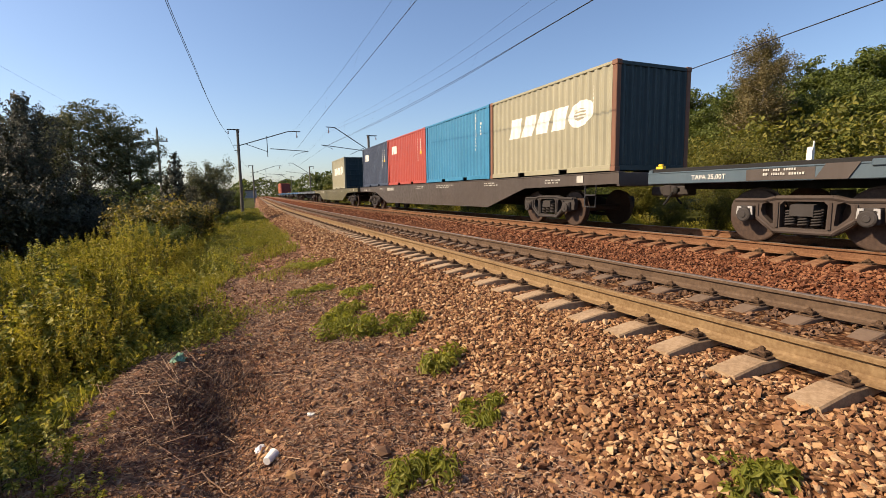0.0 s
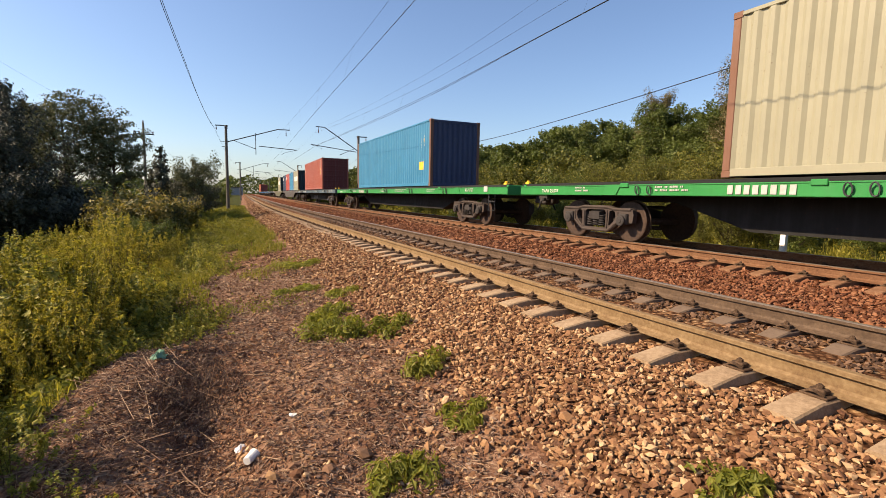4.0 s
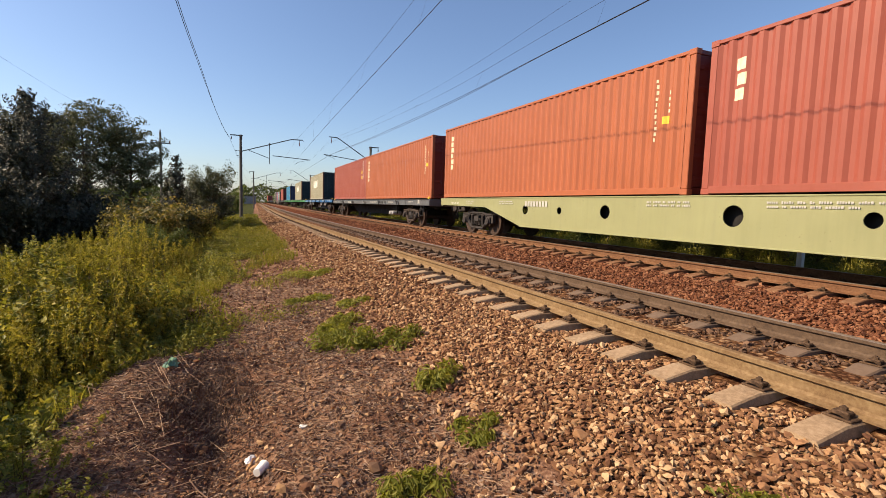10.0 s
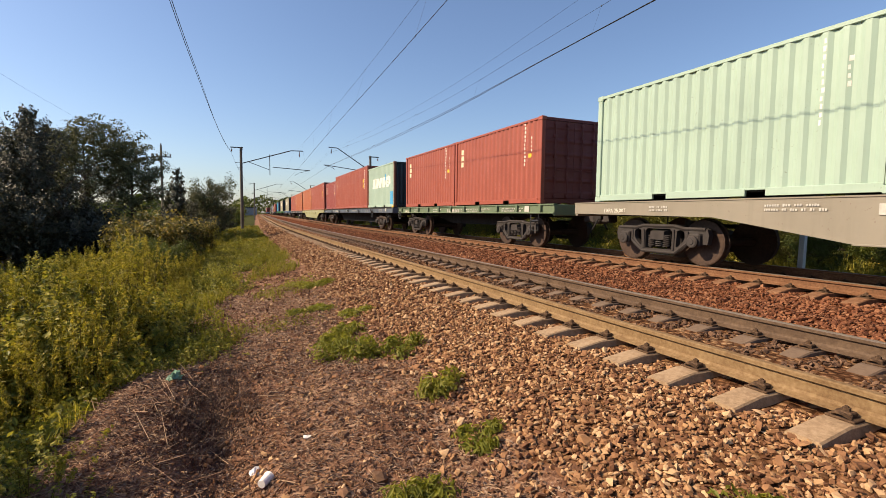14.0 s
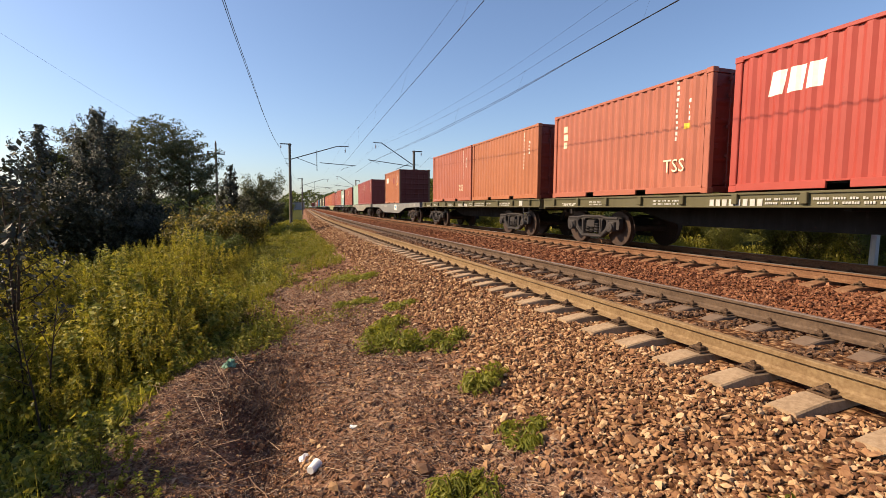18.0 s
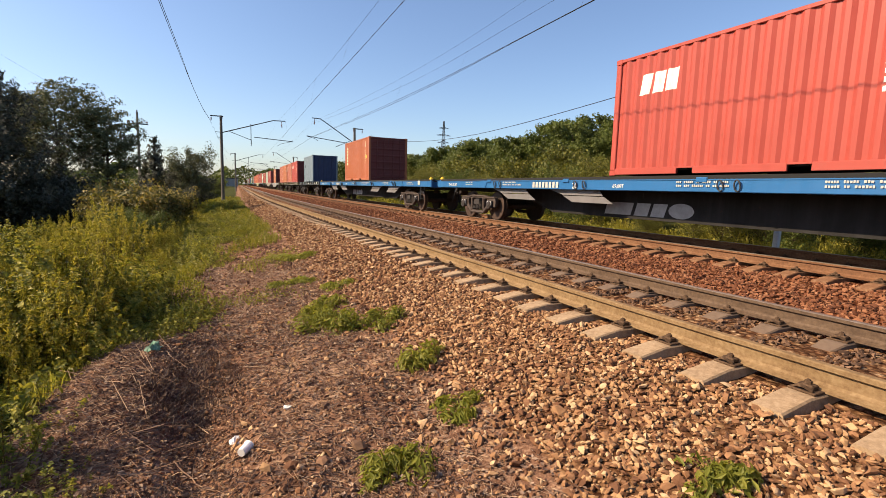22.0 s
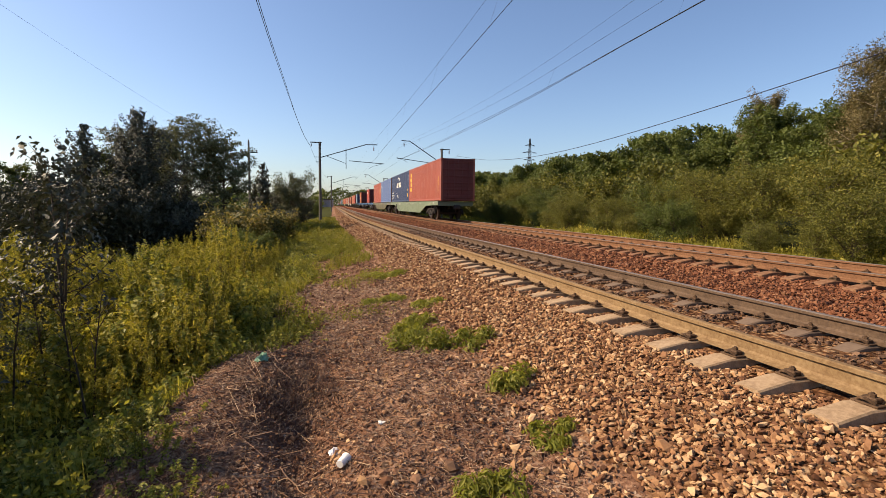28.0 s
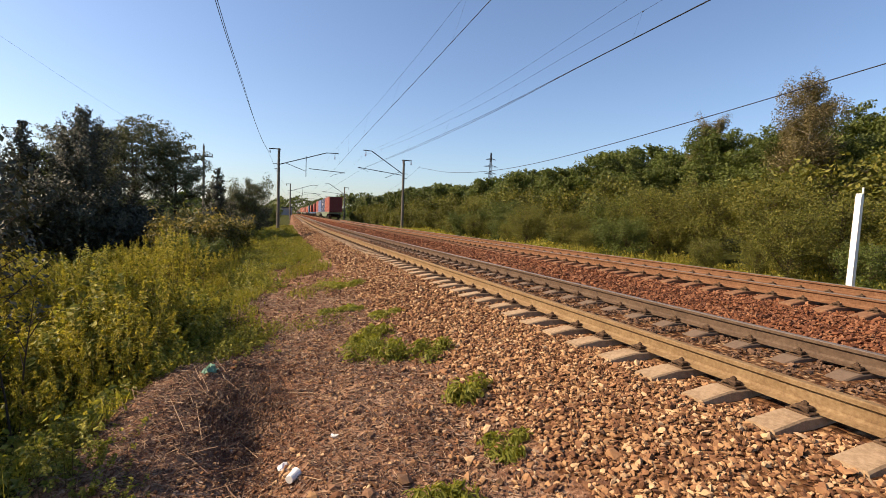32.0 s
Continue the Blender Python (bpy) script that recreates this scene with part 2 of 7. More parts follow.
def leafy(name, cols, sheer=0.35):
    """Leaves and blades: each its own tint, some light comes through."""
    m = Nodes(name)
    g = m.n("ShaderNodeNewGeometry").outputs["Random Per Island"]
    o = m.n("ShaderNodeObjectInfo").outputs["Random"]
    patch = m.noise(m.n("ShaderNodeTexCoord").outputs["Object"], 0.35, 3)
    f = m.math("ADD", m.math("MULTIPLY", g, 0.5), m.math("ADD", m.math("MULTIPLY", patch, 0.5), m.math("MULTIPLY", o, 0.12)))
    col = m.ramp(f, [(0.2 + 0.65 * i / (len(cols) - 1), c) for i, c in enumerate(cols)])
    m.set(Base_Color=col, Roughness=0.55)
    m.b.inputs["Specular IOR Level"].default_value = 0.3
    tr = m.n("ShaderNodeBsdfTranslucent", Color=m.mix(0.6, col, (1.0, 0.95, 0.35), "MULTIPLY"))
    tr2 = m.n("ShaderNodeMixShader", Fac=sheer)
    m.t.links.new(m.b.outputs[0], tr2.inputs[1])
    m.t.links.new(tr.outputs[0], tr2.inputs[2])
    m.t.links.new(tr2.outputs[0], m.out.inputs[0])
    return m.mat


def plain(name, col, rough=0.5, metallic=0.0):
    m = Nodes(name)
    f = m.noise(m.coords(), 9.0, 5)
    col2 = m.mix(m.ramp(f, step(0.3, 0.7)), tuple(v * 0.8 for v in col), tuple(min(1, v * 1.12) for v in col))
    return m.set(Base_Color=col2, Roughness=rough, Metallic=metallic)


def sleeper_concrete():
    """Pale concrete, oil-stained between the rails."""
    m = Nodes("sleeper_concrete")
    c = m.coords(shuffle=False)
    across = m.n("ShaderNodeSeparateXYZ", Vector=c).outputs["X"]
    grain, broad = m.noise(c, 26, 8, 0.7), m.noise(m.coords(), 3.0, 4)
    col = m.ramp(m.math("ADD", m.math("MULTIPLY", grain, 0.6), m.math("MULTIPLY", broad, 0.4)), [(0.34, (0.1672, 0.1056, 0.0581)), (0.5, (0.2904, 0.198, 0.1144)), (0.66, (0.3872, 0.2816, 0.176))])
    oil = m.math("ADD", m.math("MULTIPLY", across, 1.0), m.math("MULTIPLY", m.math("SUBTRACT", broad, 0.5), 1.6))
    col = m.mix(m.ramp(oil, [(0.0, (0, 0, 0)), (0.001, (0, 0, 0)), (0.25, (0.75, 0.75, 0.75))]), col, (0.085, 0.055, 0.04))
    m.bump(grain, 0.4, 0.004)
    return m.set(Base_Color=col, Roughness=0.9)


CONCRETE = sleeper_concrete()
CONCRETE_RUST = rough_stuff("rusty_sleeper_concrete", [(0.1056, 0.0502, 0.0264), (0.1936, 0.0968, 0.051), (0.2728, 0.1628, 0.0924)], 22, 0.9, 0.35, 0.004)
POLE_CONCRETE = rough_stuff("pole_concrete", [(0.088, 0.0792, 0.066), (0.1672, 0.1496, 0.1232)], 14, 0.9, 0.3, 0.004)
GREASY = rough_stuff("greasy_iron", [(0.0264, 0.0158, 0.0097), (0.0792, 0.0475, 0.0282), (0.1496, 0.0924, 0.0528)], 40, 0.92, 0.4, 0.003)
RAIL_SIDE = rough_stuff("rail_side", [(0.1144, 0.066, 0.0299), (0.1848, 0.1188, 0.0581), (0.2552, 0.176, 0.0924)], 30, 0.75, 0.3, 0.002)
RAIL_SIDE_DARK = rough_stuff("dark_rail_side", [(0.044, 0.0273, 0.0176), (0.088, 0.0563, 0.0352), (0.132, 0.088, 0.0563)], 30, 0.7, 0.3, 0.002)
RAIL_RUST = rough_stuff("rusty_rail_side", [(0.0792, 0.037, 0.0176), (0.1452, 0.0686, 0.0334), (0.2024, 0.1144, 0.0598)], 30, 0.8, 0.3, 0.002)
RAIL_TOP = rough_stuff("rail_running_face", [(0.22, 0.17, 0.13), (0.34, 0.28, 0.23)], 12, 0.42, 0.05, 0.001, 0.7)
STONE = rough_stuff("ballast_stone", [(0.066, 0.0282, 0.0158), (0.154, 0.0722, 0.0361), (0.2508, 0.1276, 0.0616), (0.352, 0.2068, 0.1012), (0.528, 0.3696, 0.22)], 30, 0.85, 0.5, 0.004, 0.0, True)
STONE_RED = rough_stuff("rust_red_stone", [(0.066, 0.0246, 0.0132), (0.132, 0.0493, 0.0238), (0.198, 0.0792, 0.037), (0.2816, 0.1408, 0.0748)], 30, 0.85, 0.5, 0.004, 0.0, True)
STONE_DARK = rough_stuff("oily_stone", [(0.0308, 0.0176, 0.0114), (0.0748, 0.0422, 0.0264), (0.132, 0.0748, 0.044), (0.2112, 0.1276, 0.0792)], 30, 0.8, 0.5, 0.004, 0.0, True)
STRAW = leafy("dry_straw", [(0.11, 0.055, 0.032), (0.23, 0.135, 0.08), (0.46, 0.32, 0.2)], 0.1)
# dead stalks, coloured darker to carry the hollow's shade as well
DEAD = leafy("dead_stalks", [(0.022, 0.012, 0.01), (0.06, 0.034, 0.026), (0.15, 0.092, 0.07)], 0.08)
BROADLEAF = leafy("leafy_weed", [(0.07, 0.092, 0.018), (0.18, 0.2, 0.034), (0.36, 0.34, 0.058), (0.54, 0.46, 0.09)], 0.45)
BRAMBLE = leafy("bramble_leaves", [(0.04, 0.045, 0.014), (0.1, 0.098, 0.026), (0.2, 0.17, 0.045), (0.36, 0.27, 0.085)], 0.35)
GRASS = leafy("grass", [(0.08, 0.09, 0.013), (0.18, 0.18, 0.024), (0.3, 0.265, 0.045)], 0.4)
WEED = leafy("weeds", [(0.09, 0.095, 0.014), (0.21, 0.205, 0.026), (0.36, 0.32, 0.046), (0.48, 0.4, 0.085)], 0.5)
FLAKE = leafy("dry_flakes", [(0.07, 0.04, 0.028), (0.19, 0.117, 0.078), (0.38, 0.265, 0.18)], 0.1)
WEED_STEM = leafy("weed_stems", [(0.06, 0.045, 0.015), (0.14, 0.1, 0.03)], 0.2)
FRESH = leafy("fresh_weed", [(0.1, 0.12, 0.017), (0.21, 0.225, 0.034), (0.34, 0.32, 0.06)], 0.55)
# near-black tints give these leaves their against-the-light darkness
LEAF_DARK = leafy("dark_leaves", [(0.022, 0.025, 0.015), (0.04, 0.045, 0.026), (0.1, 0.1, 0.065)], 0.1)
LEAF_BROAD = leafy("grey_green_leaves", [(0.045, 0.052, 0.022), (0.085, 0.095, 0.042), (0.15, 0.155, 0.075)], 0.2)
LEAF_MID = leafy("mid_leaves", [(0.036, 0.052, 0.01), (0.068, 0.09, 0.016), (0.11, 0.13, 0.028)], 0.3)
LEAF_GREEN = leafy("green_leaves", [(0.042, 0.062, 0.011), (0.085, 0.11, 0.018), (0.14, 0.165, 0.034)], 0.3)
LEAF_BIRCH = leafy("birch_leaves", [(0.07, 0.06, 0.024), (0.14, 0.115, 0.045), (0.22, 0.175, 0.08)], 0.3)
LEAF_BUSH = leafy("bush_leaves", [(0.05, 0.058, 0.011), (0.115, 0.12, 0.018), (0.24, 0.215, 0.036)], 0.32)
BARK = rough_stuff("bark", [(0.03, 0.022, 0.016), (0.09, 0.065, 0.045)], 12, 0.95, 0.7, 0.02)
BIRCH_BARK = rough_stuff("birch_bark", [(0.14, 0.12, 0.1), (0.5, 0.45, 0.37), (0.66, 0.6, 0.5)], 5, 0.85, 0.4, 0.01)
WIRE = plain("wire", (0.03, 0.03, 0.032), 0.5, 0.6)
STEEL_GREY = paint("grey_steelwork", (0.045, 0.047, 0.05), 0.75, 0.3, 0.5, 0.4)
INSULATOR = plain("insulator", (0.12, 0.05, 0.03), 0.2)
WHITE_PAINT = paint("white_paint", (0.78, 0.76, 0.7), 0.55, 0.12, 0.1, 0.25)
MARKING = plain("white_marking", (0.72, 0.7, 0.62), 0.6)
STENCIL = plain("worn_stencil_paint", (0.42, 0.41, 0.37), 0.7)
CREAM_MARK = plain("cream_marking", (0.72, 0.62, 0.42), 0.6)
YELLOW = plain("yellow_marking", (0.75, 0.5, 0.03), 0.5)
UNDERFRAME = paint("underframe_paint", (0.014, 0.013, 0.0125), 0.8, 0.3, 0.4, 0.4)
BLACK = plain("black_paint", (0.01, 0.01, 0.01), 0.95)
BOGIE_BROWN = paint("dusty_bogie_steel", (0.055, 0.041, 0.034), 0.85, 0.35, 0.5, 0.4)
BOGIE = paint("bogie_steel", (0.035, 0.03, 0.028), 0.8, 0.35, 0.5, 0.4)
WHEEL = rough_stuff("wheel_steel", [(0.035, 0.023, 0.018), (0.085, 0.055, 0.04)], 18, 0.65, 0.2, 0.003, 0.2)
for dull in (BOGIE, BOGIE_BROWN, UNDERFRAME, STEEL_GREY):
    dull.node_tree.nodes["Principled BSDF"].inputs["Specular IOR Level"].default_value = 0.099
CLOD = rough_stuff("soil_clod", [(0.05, 0.025, 0.016), (0.125, 0.064, 0.038), (0.21, 0.118, 0.07), (0.35, 0.218, 0.136)], 30, 0.95, 0.5, 0.004, 0.0, True)


# ---- ground ----
CROSS = [(-3000, -1.6), (-40, -1.5), (-12, -1.45), (-7.2, -1.38), (-5.6, -1.15), (-4.8, -0.9), (-4.2, -0.8), (-3.4, -0.74), (-2.8, -0.66), (-2.1, -0.57),
         (-1.6, -0.46), (-1.0, -0.345), (-0.62, -0.262), (-0.45, -0.252), (-0.28, -0.272), (-0.05, -0.25), (0.2, -0.23), (1.5, -0.225), (1.9, -0.24), (3.2, -0.22), (4.4, -0.18), (5.0, -0.15), (7.2, -0.15), (7.8, -0.2),
         (9.0, -0.68), (10.5, -0.9), (14, -0.8), (30, -0.3), (60, 0.2), (3000, 0.5)]
RELIEF = [(1.0, 0.3, 0.0), (1.4, 1.5, 2.1), (1.9, 2.6, 4.0), (2.6, 0.9, 1.2), (3.3, 2.1, 5.1), (4.4, 1.2, 0.4), (5.5, 2.9, 3.3)]     # wavelength in decimetres, direction, phase
CX, CZ = (np.array(v) for v in zip(*CROSS))
BANK_EDGE = ([-10, 0, 3, 4.4, 5.3, 5.9, 6.6, 8.7, 18, 26, 40, 80], [-5.2, -5.2, -5.35, -5.3, -5.05, -4.5, -4.05, -3.98, -4.25, -3.7, -3.0, -2.6])      # where the growth begins: along the line, from its axis


def shifts(y):
    return np.where(y < 20, 0, np.where(y < 60, (y - 20) ** 2 / 2000, 0.04 * (y - 40)))


def ground_z(x, y):
    """Height of the ground at arrays x, y."""
    x, y = np.asarray(x, float), np.asarray(y, float)
    r = x - shifts(y)
    z = np.interp(r, CX, CZ)
    soft = np.clip((-0.9 - r) / 2, 0, 1) + np.clip((r - 8.5) / 2, 0, 1)
    z = z + soft * (0.035 * np.sin(1.9 * x + 0.7 * np.sin(1.3 * y)) * np.sin(1.7 * y + 1.1) + 0.02 * np.sin(5.1 * x + 2.0) * np.sin(4.3 * y) + 0.014 * np.sin(13.1 * x + 3 * np.sin(4 * y)) * np.sin(11.3 * y + 2 * np.sin(5 * x)))
    z = z + np.clip((-1.2 - r) / 1.2, 0, 1) * sum(0.0042 * w * np.sin((x * math.cos(a) + y * math.sin(a)) * 6.283 / w * 0.1 + p + 1.3 * np.sin((x * math.sin(a) - y * math.cos(a)) * 3.1 / w * 0.1)) for w, a, p in RELIEF)
    for mx, my, rad, h in ((-4.7, 4.6, 0.58, 0.19), (-4.85, 3.6, 0.62, 0.18), (-4.7, 5.5, 0.5, 0.13)):
        z = z + h * np.exp(-((x - mx) ** 2 + (y - my) ** 2) / rad ** 2)
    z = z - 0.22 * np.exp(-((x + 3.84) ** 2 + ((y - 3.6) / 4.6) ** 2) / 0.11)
    return z


def ground_material():
    m = Nodes("ground")
    c = m.coords(shuffle=False)
    gravel = m.n("ShaderNodeAttribute")
    gravel.attribute_name = "gravel"
    red = m.n("ShaderNodeAttribute")
    red.attribute_name = "red"
    green = m.n("ShaderNodeAttribute")
    green.attribute_name = "green"
    n1, n2, n3 = m.noise(c, 2.2, 6), m.noise(c, 28.0, 6, 0.7), m.noise(c, 0.35, 4)
    cells = m.n("ShaderNodeTexVoronoi", Vector=c, Scale=17.0)
    stone = m.ramp(m.n("ShaderNodeSeparateColor", Color=cells.outputs["Color"]).outputs[0], [(0.0, (0.088, 0.044, 0.0238)), (0.45, (0.2112, 0.1056, 0.0528)), (0.8, (0.3344, 0.1936, 0.0968)), (1, (0.4048, 0.2728, 0.1584))])
    stone_red = m.ramp(m.n("ShaderNodeSeparateColor", Color=cells.outputs["Color"]).outputs[1], [(0.0, (0.0792, 0.0264, 0.0132)), (0.5, (0.1936, 0.066, 0.029)), (1, (0.3168, 0.1408, 0.0704))])
    # darkens cell edges: the shade between stones, painted into their colour
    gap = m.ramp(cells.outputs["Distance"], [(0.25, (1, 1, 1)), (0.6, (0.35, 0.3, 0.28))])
    stone = m.mix(red.outputs["Fac"], stone, stone_red)
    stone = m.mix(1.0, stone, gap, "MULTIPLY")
    dirt = m.ramp(m.math("ADD", m.math("MULTIPLY", n1, 0.5), m.math("MULTIPLY", n2, 0.5)), [(0.37, (0.05, 0.0245, 0.0165)), (0.5, (0.172, 0.091, 0.057)), (0.61, (0.38, 0.238, 0.152))])
    turf = m.ramp(m.math("ADD", m.math("MULTIPLY", n3, 0.5), m.math("MULTIPLY", n2, 0.5)), [(0.3, (0.02, 0.022, 0.007)), (0.55, (0.045, 0.05, 0.012)), (0.75, (0.1, 0.09, 0.026))])
    edge = m.math("ADD", gravel.outputs["Fac"], m.math("MULTIPLY", m.math("SUBTRACT", n1, 0.5), 1.8))
    col = m.mix(m.ramp(edge, step(0.4, 0.6)), dirt, stone)
    edge2 = m.math("ADD", green.outputs["Fac"], m.math("MULTIPLY", m.math("SUBTRACT", n1, 0.5), 2.0))
    col = m.mix(m.ramp(edge2, step(0.4, 0.6)), col, turf)
    m.bump(m.math("ADD", m.math("MULTIPLY", n2, 0.6), m.math("MULTIPLY", m.math("SUBTRACT", 1.0, cells.outputs["Distance"]), m.math("MULTIPLY", gravel.outputs["Fac"], 0.9))), 0.9, 0.03)
    m.b.inputs["Specular IOR Level"].default_value = 0.04
    return m.set(Base_Color=col, Roughness=1.0)


def spaced(parts):
    out = []
    for a, b, n in parts:
        out += list(np.linspace(a, b, n, endpoint=False))
    return np.array(out + [parts[-1][1]])


gx = spaced([(-3000, -300, 8), (-300, -60, 8), (-60, -20, 12), (-20, -7, 20), (-7, -5.5, 24), (-5.5, -2, 110), (-2, 9, 60), (9, 20, 16), (20, 60, 12), (60, 300, 8), (300, 3000, 8)])
gy = spaced([(-3000, -300, 8), (-300, -30, 12), (-30, 0, 20), (0, 8, 230), (8, 12, 50), (12, 30, 60), (30, 70, 30), (70, 200, 18), (200, 600, 20), (600, 3000, 8)])
RR, YY = np.meshgrid(gx, gy)
bend = np.where(YY < 400, shifts(YY), shifts(np.array(400.0)))
fade = np.clip(1 - (np.abs(RR) - 60) / 200, 0, 1)
XX = RR + bend * fade
ZZ = ground_z(XX, np.minimum(YY, 400))
nx, ny = len(gx), len(gy)
idx = np.arange(nx * ny).reshape(ny, nx)
faces = np.stack([idx[:-1, :-1], idx[:-1, 1:], idx[1:, 1:], idx[1:, :-1]], -1).reshape(-1, 4)
near_edge = -1.75 - 0.25 * np.clip((YY - 8) / 20, -1, 1) * -1
gravel = np.clip((RR - near_edge) / 0.7 + 0.5, 0, 1) * np.clip((8.9 - RR) / 0.6, 0, 1)
redness = np.clip((RR - 1.5) / 0.5, 0, 1)
path_left = np.interp(YY, *BANK_EDGE)
path_green = np.clip((path_left - RR) / 0.9 + 0.5, 0, 1)
verge = np.clip((-1.9 - RR) / 0.8, 0, 1) * np.clip((YY - 12) / 8, 0, 0.9)
greenness = np.clip(path_green + verge + np.clip((RR - 8.8) / 0.7, 0, 1), 0, 1)
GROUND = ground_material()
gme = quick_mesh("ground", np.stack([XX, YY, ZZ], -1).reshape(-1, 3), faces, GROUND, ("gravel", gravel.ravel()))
for nm, val in (("red", redness), ("green", greenness)):
    gme.attributes.new(nm, "FLOAT", "POINT").data.foreach_set("value", val.ravel().astype(np.float32))
gme.polygons.foreach_set("use_smooth", [True] * len(gme.polygons))
tagged(new("ground", gme), "brown trackside earth with ballast shoulders and turf", "ground", kind="structure")

# ---- tracks ----
RAIL = [(-0.075, -0.18), (0.075, -0.18), (0.075, -0.168), (0.028, -0.15), (0.01, -0.13), (0.01, -0.052), (0.0365, -0.038), (0.0365, -0.008), (0.026, 0.0),
        (-0.026, 0.0), (-0.0365, -0.008), (-0.0365, -0.038), (-0.01, -0.052), (-0.01, -0.13), (-0.028, -0.15), (-0.075, -0.168)]
RAIL_Y = [-380, -200, -60] + list(range(-20, 20, 5)) + list(range(20, 64, 2)) + [70, 80, 100, 150, 250, 420]


def rail_mesh(x, z, side):
    s, n = Shape(), len(RAIL)
    for y in RAIL_Y:
        s.v += [(x + px + shift(y), y, z + pz) for px, pz in RAIL]
    for i in range(len(RAIL_Y) - 1):
        s.f += [(i * n + j, i * n + (j + 1) % n, (i + 1) * n + (j + 1) % n, (i + 1) * n + j) for j in range(n)]
    me = s.mesh("rail")
    me.materials.append(side)
    me.materials.append(RAIL_TOP)
    for p in me.polygons:
        if p.normal.z > 0.6 and p.center.z > z - 0.006:
            p.material_index = 1
    return me


def sleeper_mesh():
    s = Shape()
    ends = [(-1.35, -0.045, 0.105), (-1.05, 0, 0.1), (-0.55, 0, 0.1), (-0.3, -0.05, 0.085), (0.3, -0.05, 0.085), (0.55, 0, 0.1), (1.05, 0, 0.1), (1.35, -0.045, 0.105)]
    for x, h, w in ends:
        s.v += [(x, -w - 0.045, -0.22), (x, -w, h - 0.012), (x, -w + 0.012, h), (x, w - 0.012, h), (x, w, h - 0.012), (x, w + 0.045, -0.22)]
    for i in range(len(ends) - 1):
        s.f += [(6 * i + j, 6 * i + (j + 1) % 6, 6 * i + 6 + (j + 1) % 6, 6 * i + 6 + j) for j in range(6)]
    s.f += [tuple(range(6)), tuple(range(47, 41, -1))]
    return s.mesh("sleeper")


def fastening_mesh():
    """Clamp plate, clips, bolts and nuts on both sides of one rail foot."""
    s = Shape()
    s.box(-0.19, 0.19, -0.085, 0.085, 0.0, 0.016, 0.004)
    for d in (-1, 1):
        s.box(min(d * 0.075, d * 0.15), max(d * 0.075, d * 0.15), -0.05, 0.05, 0.016, 0.05, 0.008)
        s.lathe((d * 0.112, 0, 0.05), "z", [(0, 0.024), (0.02, 0.024), (0.022, 0.013), (0.03, 0.012)], 6)
        s.tube([(d * 0.165, -0.055, 0.02), (d * 0.19, -0.02, 0.045), (d * 0.19, 0.02, 0.045), (d * 0.165, 0.055, 0.02)], 0.012, 5)
    return s.mesh("fastening")


PITCH, FIRST = 0.545, 1.85


def build_track(axis, z, rails, sleeper_mat, first, label):
    root = thing("railway_track", label, "railway track", kind="structure")
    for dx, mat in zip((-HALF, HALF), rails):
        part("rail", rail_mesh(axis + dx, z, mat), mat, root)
    sl, fa = sleeper_mesh(), fastening_mesh()
    sl.materials.append(sleeper_mat)
    fa.materials.append(GREASY)
    rng = random.Random(int(axis * 10))
    k0 = int((-9 - first) / PITCH)
    for k in range(k0, k0 + 150):
        y = first + k * PITCH + rng.uniform(-0.015, 0.015)
        ob = part("sleeper", sl, sleeper_mat, root, at=pose(axis + shift(y) + rng.uniform(-0.02, 0.02), y, z - 0.185, 0, 0, rng.uniform(-0.6, 0.6) - math.degrees(heading(y))))
        for dx in (-HALF, HALF):
            part("fastening", fa, GREASY, ob, at=pose(dx, 0, 0))
    far = Shape()
    base = [tuple(v.co) for v in sl.vertices]
    bf = [tuple(p.vertices) for p in sl.polygons]
    for k in list(range(k0 - 120, k0)) + list(range(k0 + 150, k0 + 520)):
        y = first + k * PITCH
        n = len(far.v)
        far.v += [(axis + shift(y) + a, y + b, z - 0.185 + c) for a, b, c in base]
        far.f += [tuple(n + i for i in f) for f in bf]
    me = bpy.data.meshes.new("far_sleepers")
    me.from_pydata(far.v, [], far.f)
    tagged(part("far_sleepers", me, sleeper_mat, root), kind="stuff")
    return root


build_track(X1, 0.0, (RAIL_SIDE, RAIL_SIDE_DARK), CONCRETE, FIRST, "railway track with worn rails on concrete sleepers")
build_track(X2, Z2, (RAIL_RUST, RAIL_RUST), CONCRETE_RUST, 1.95, "rust-stained railway track on concrete sleepers")


# ---- ballast stones ----
def ico():
    t = (1 + 5 ** 0.5) / 2
    v = np.array([(-1, t, 0), (1, t, 0), (-1, -t, 0), (1, -t, 0), (0, -1, t), (0, 1, t), (0, -1, -t), (0, 1, -t), (t, 0, -1), (t, 0, 1), (-t, 0, -1), (-t, 0, 1)], float)
    f = np.array([(0, 11, 5), (0, 5, 1), (0, 1, 7), (0, 7, 10), (0, 10, 11), (1, 5, 9), (5, 11, 4), (11, 10, 2), (10, 7, 6), (7, 1, 8),
                  (3, 9, 4), (3, 4, 2), (3, 2, 6), (3, 6, 8), (3, 8, 9), (4, 9, 5), (2, 4, 11), (6, 2, 10), (8, 6, 7), (9, 8, 1)])
    return v / np.linalg.norm(v[0]), f


def block():
    """A cube in triangles: broken stone once its corners are moved."""
    v = np.array([(x, y, z) for x in (-1, 1) for y in (-1, 1) for z in (-1, 1)], float) * 0.72
    q = [(0, 1, 3, 2), (4, 6, 7, 5), (0, 4, 5, 1), (2, 3, 7, 6), (0, 2, 6, 4), (1, 5, 7, 3)]
    return v, np.array([t for a, b, c, d in q for t in ((a, b, c), (a, c, d))])


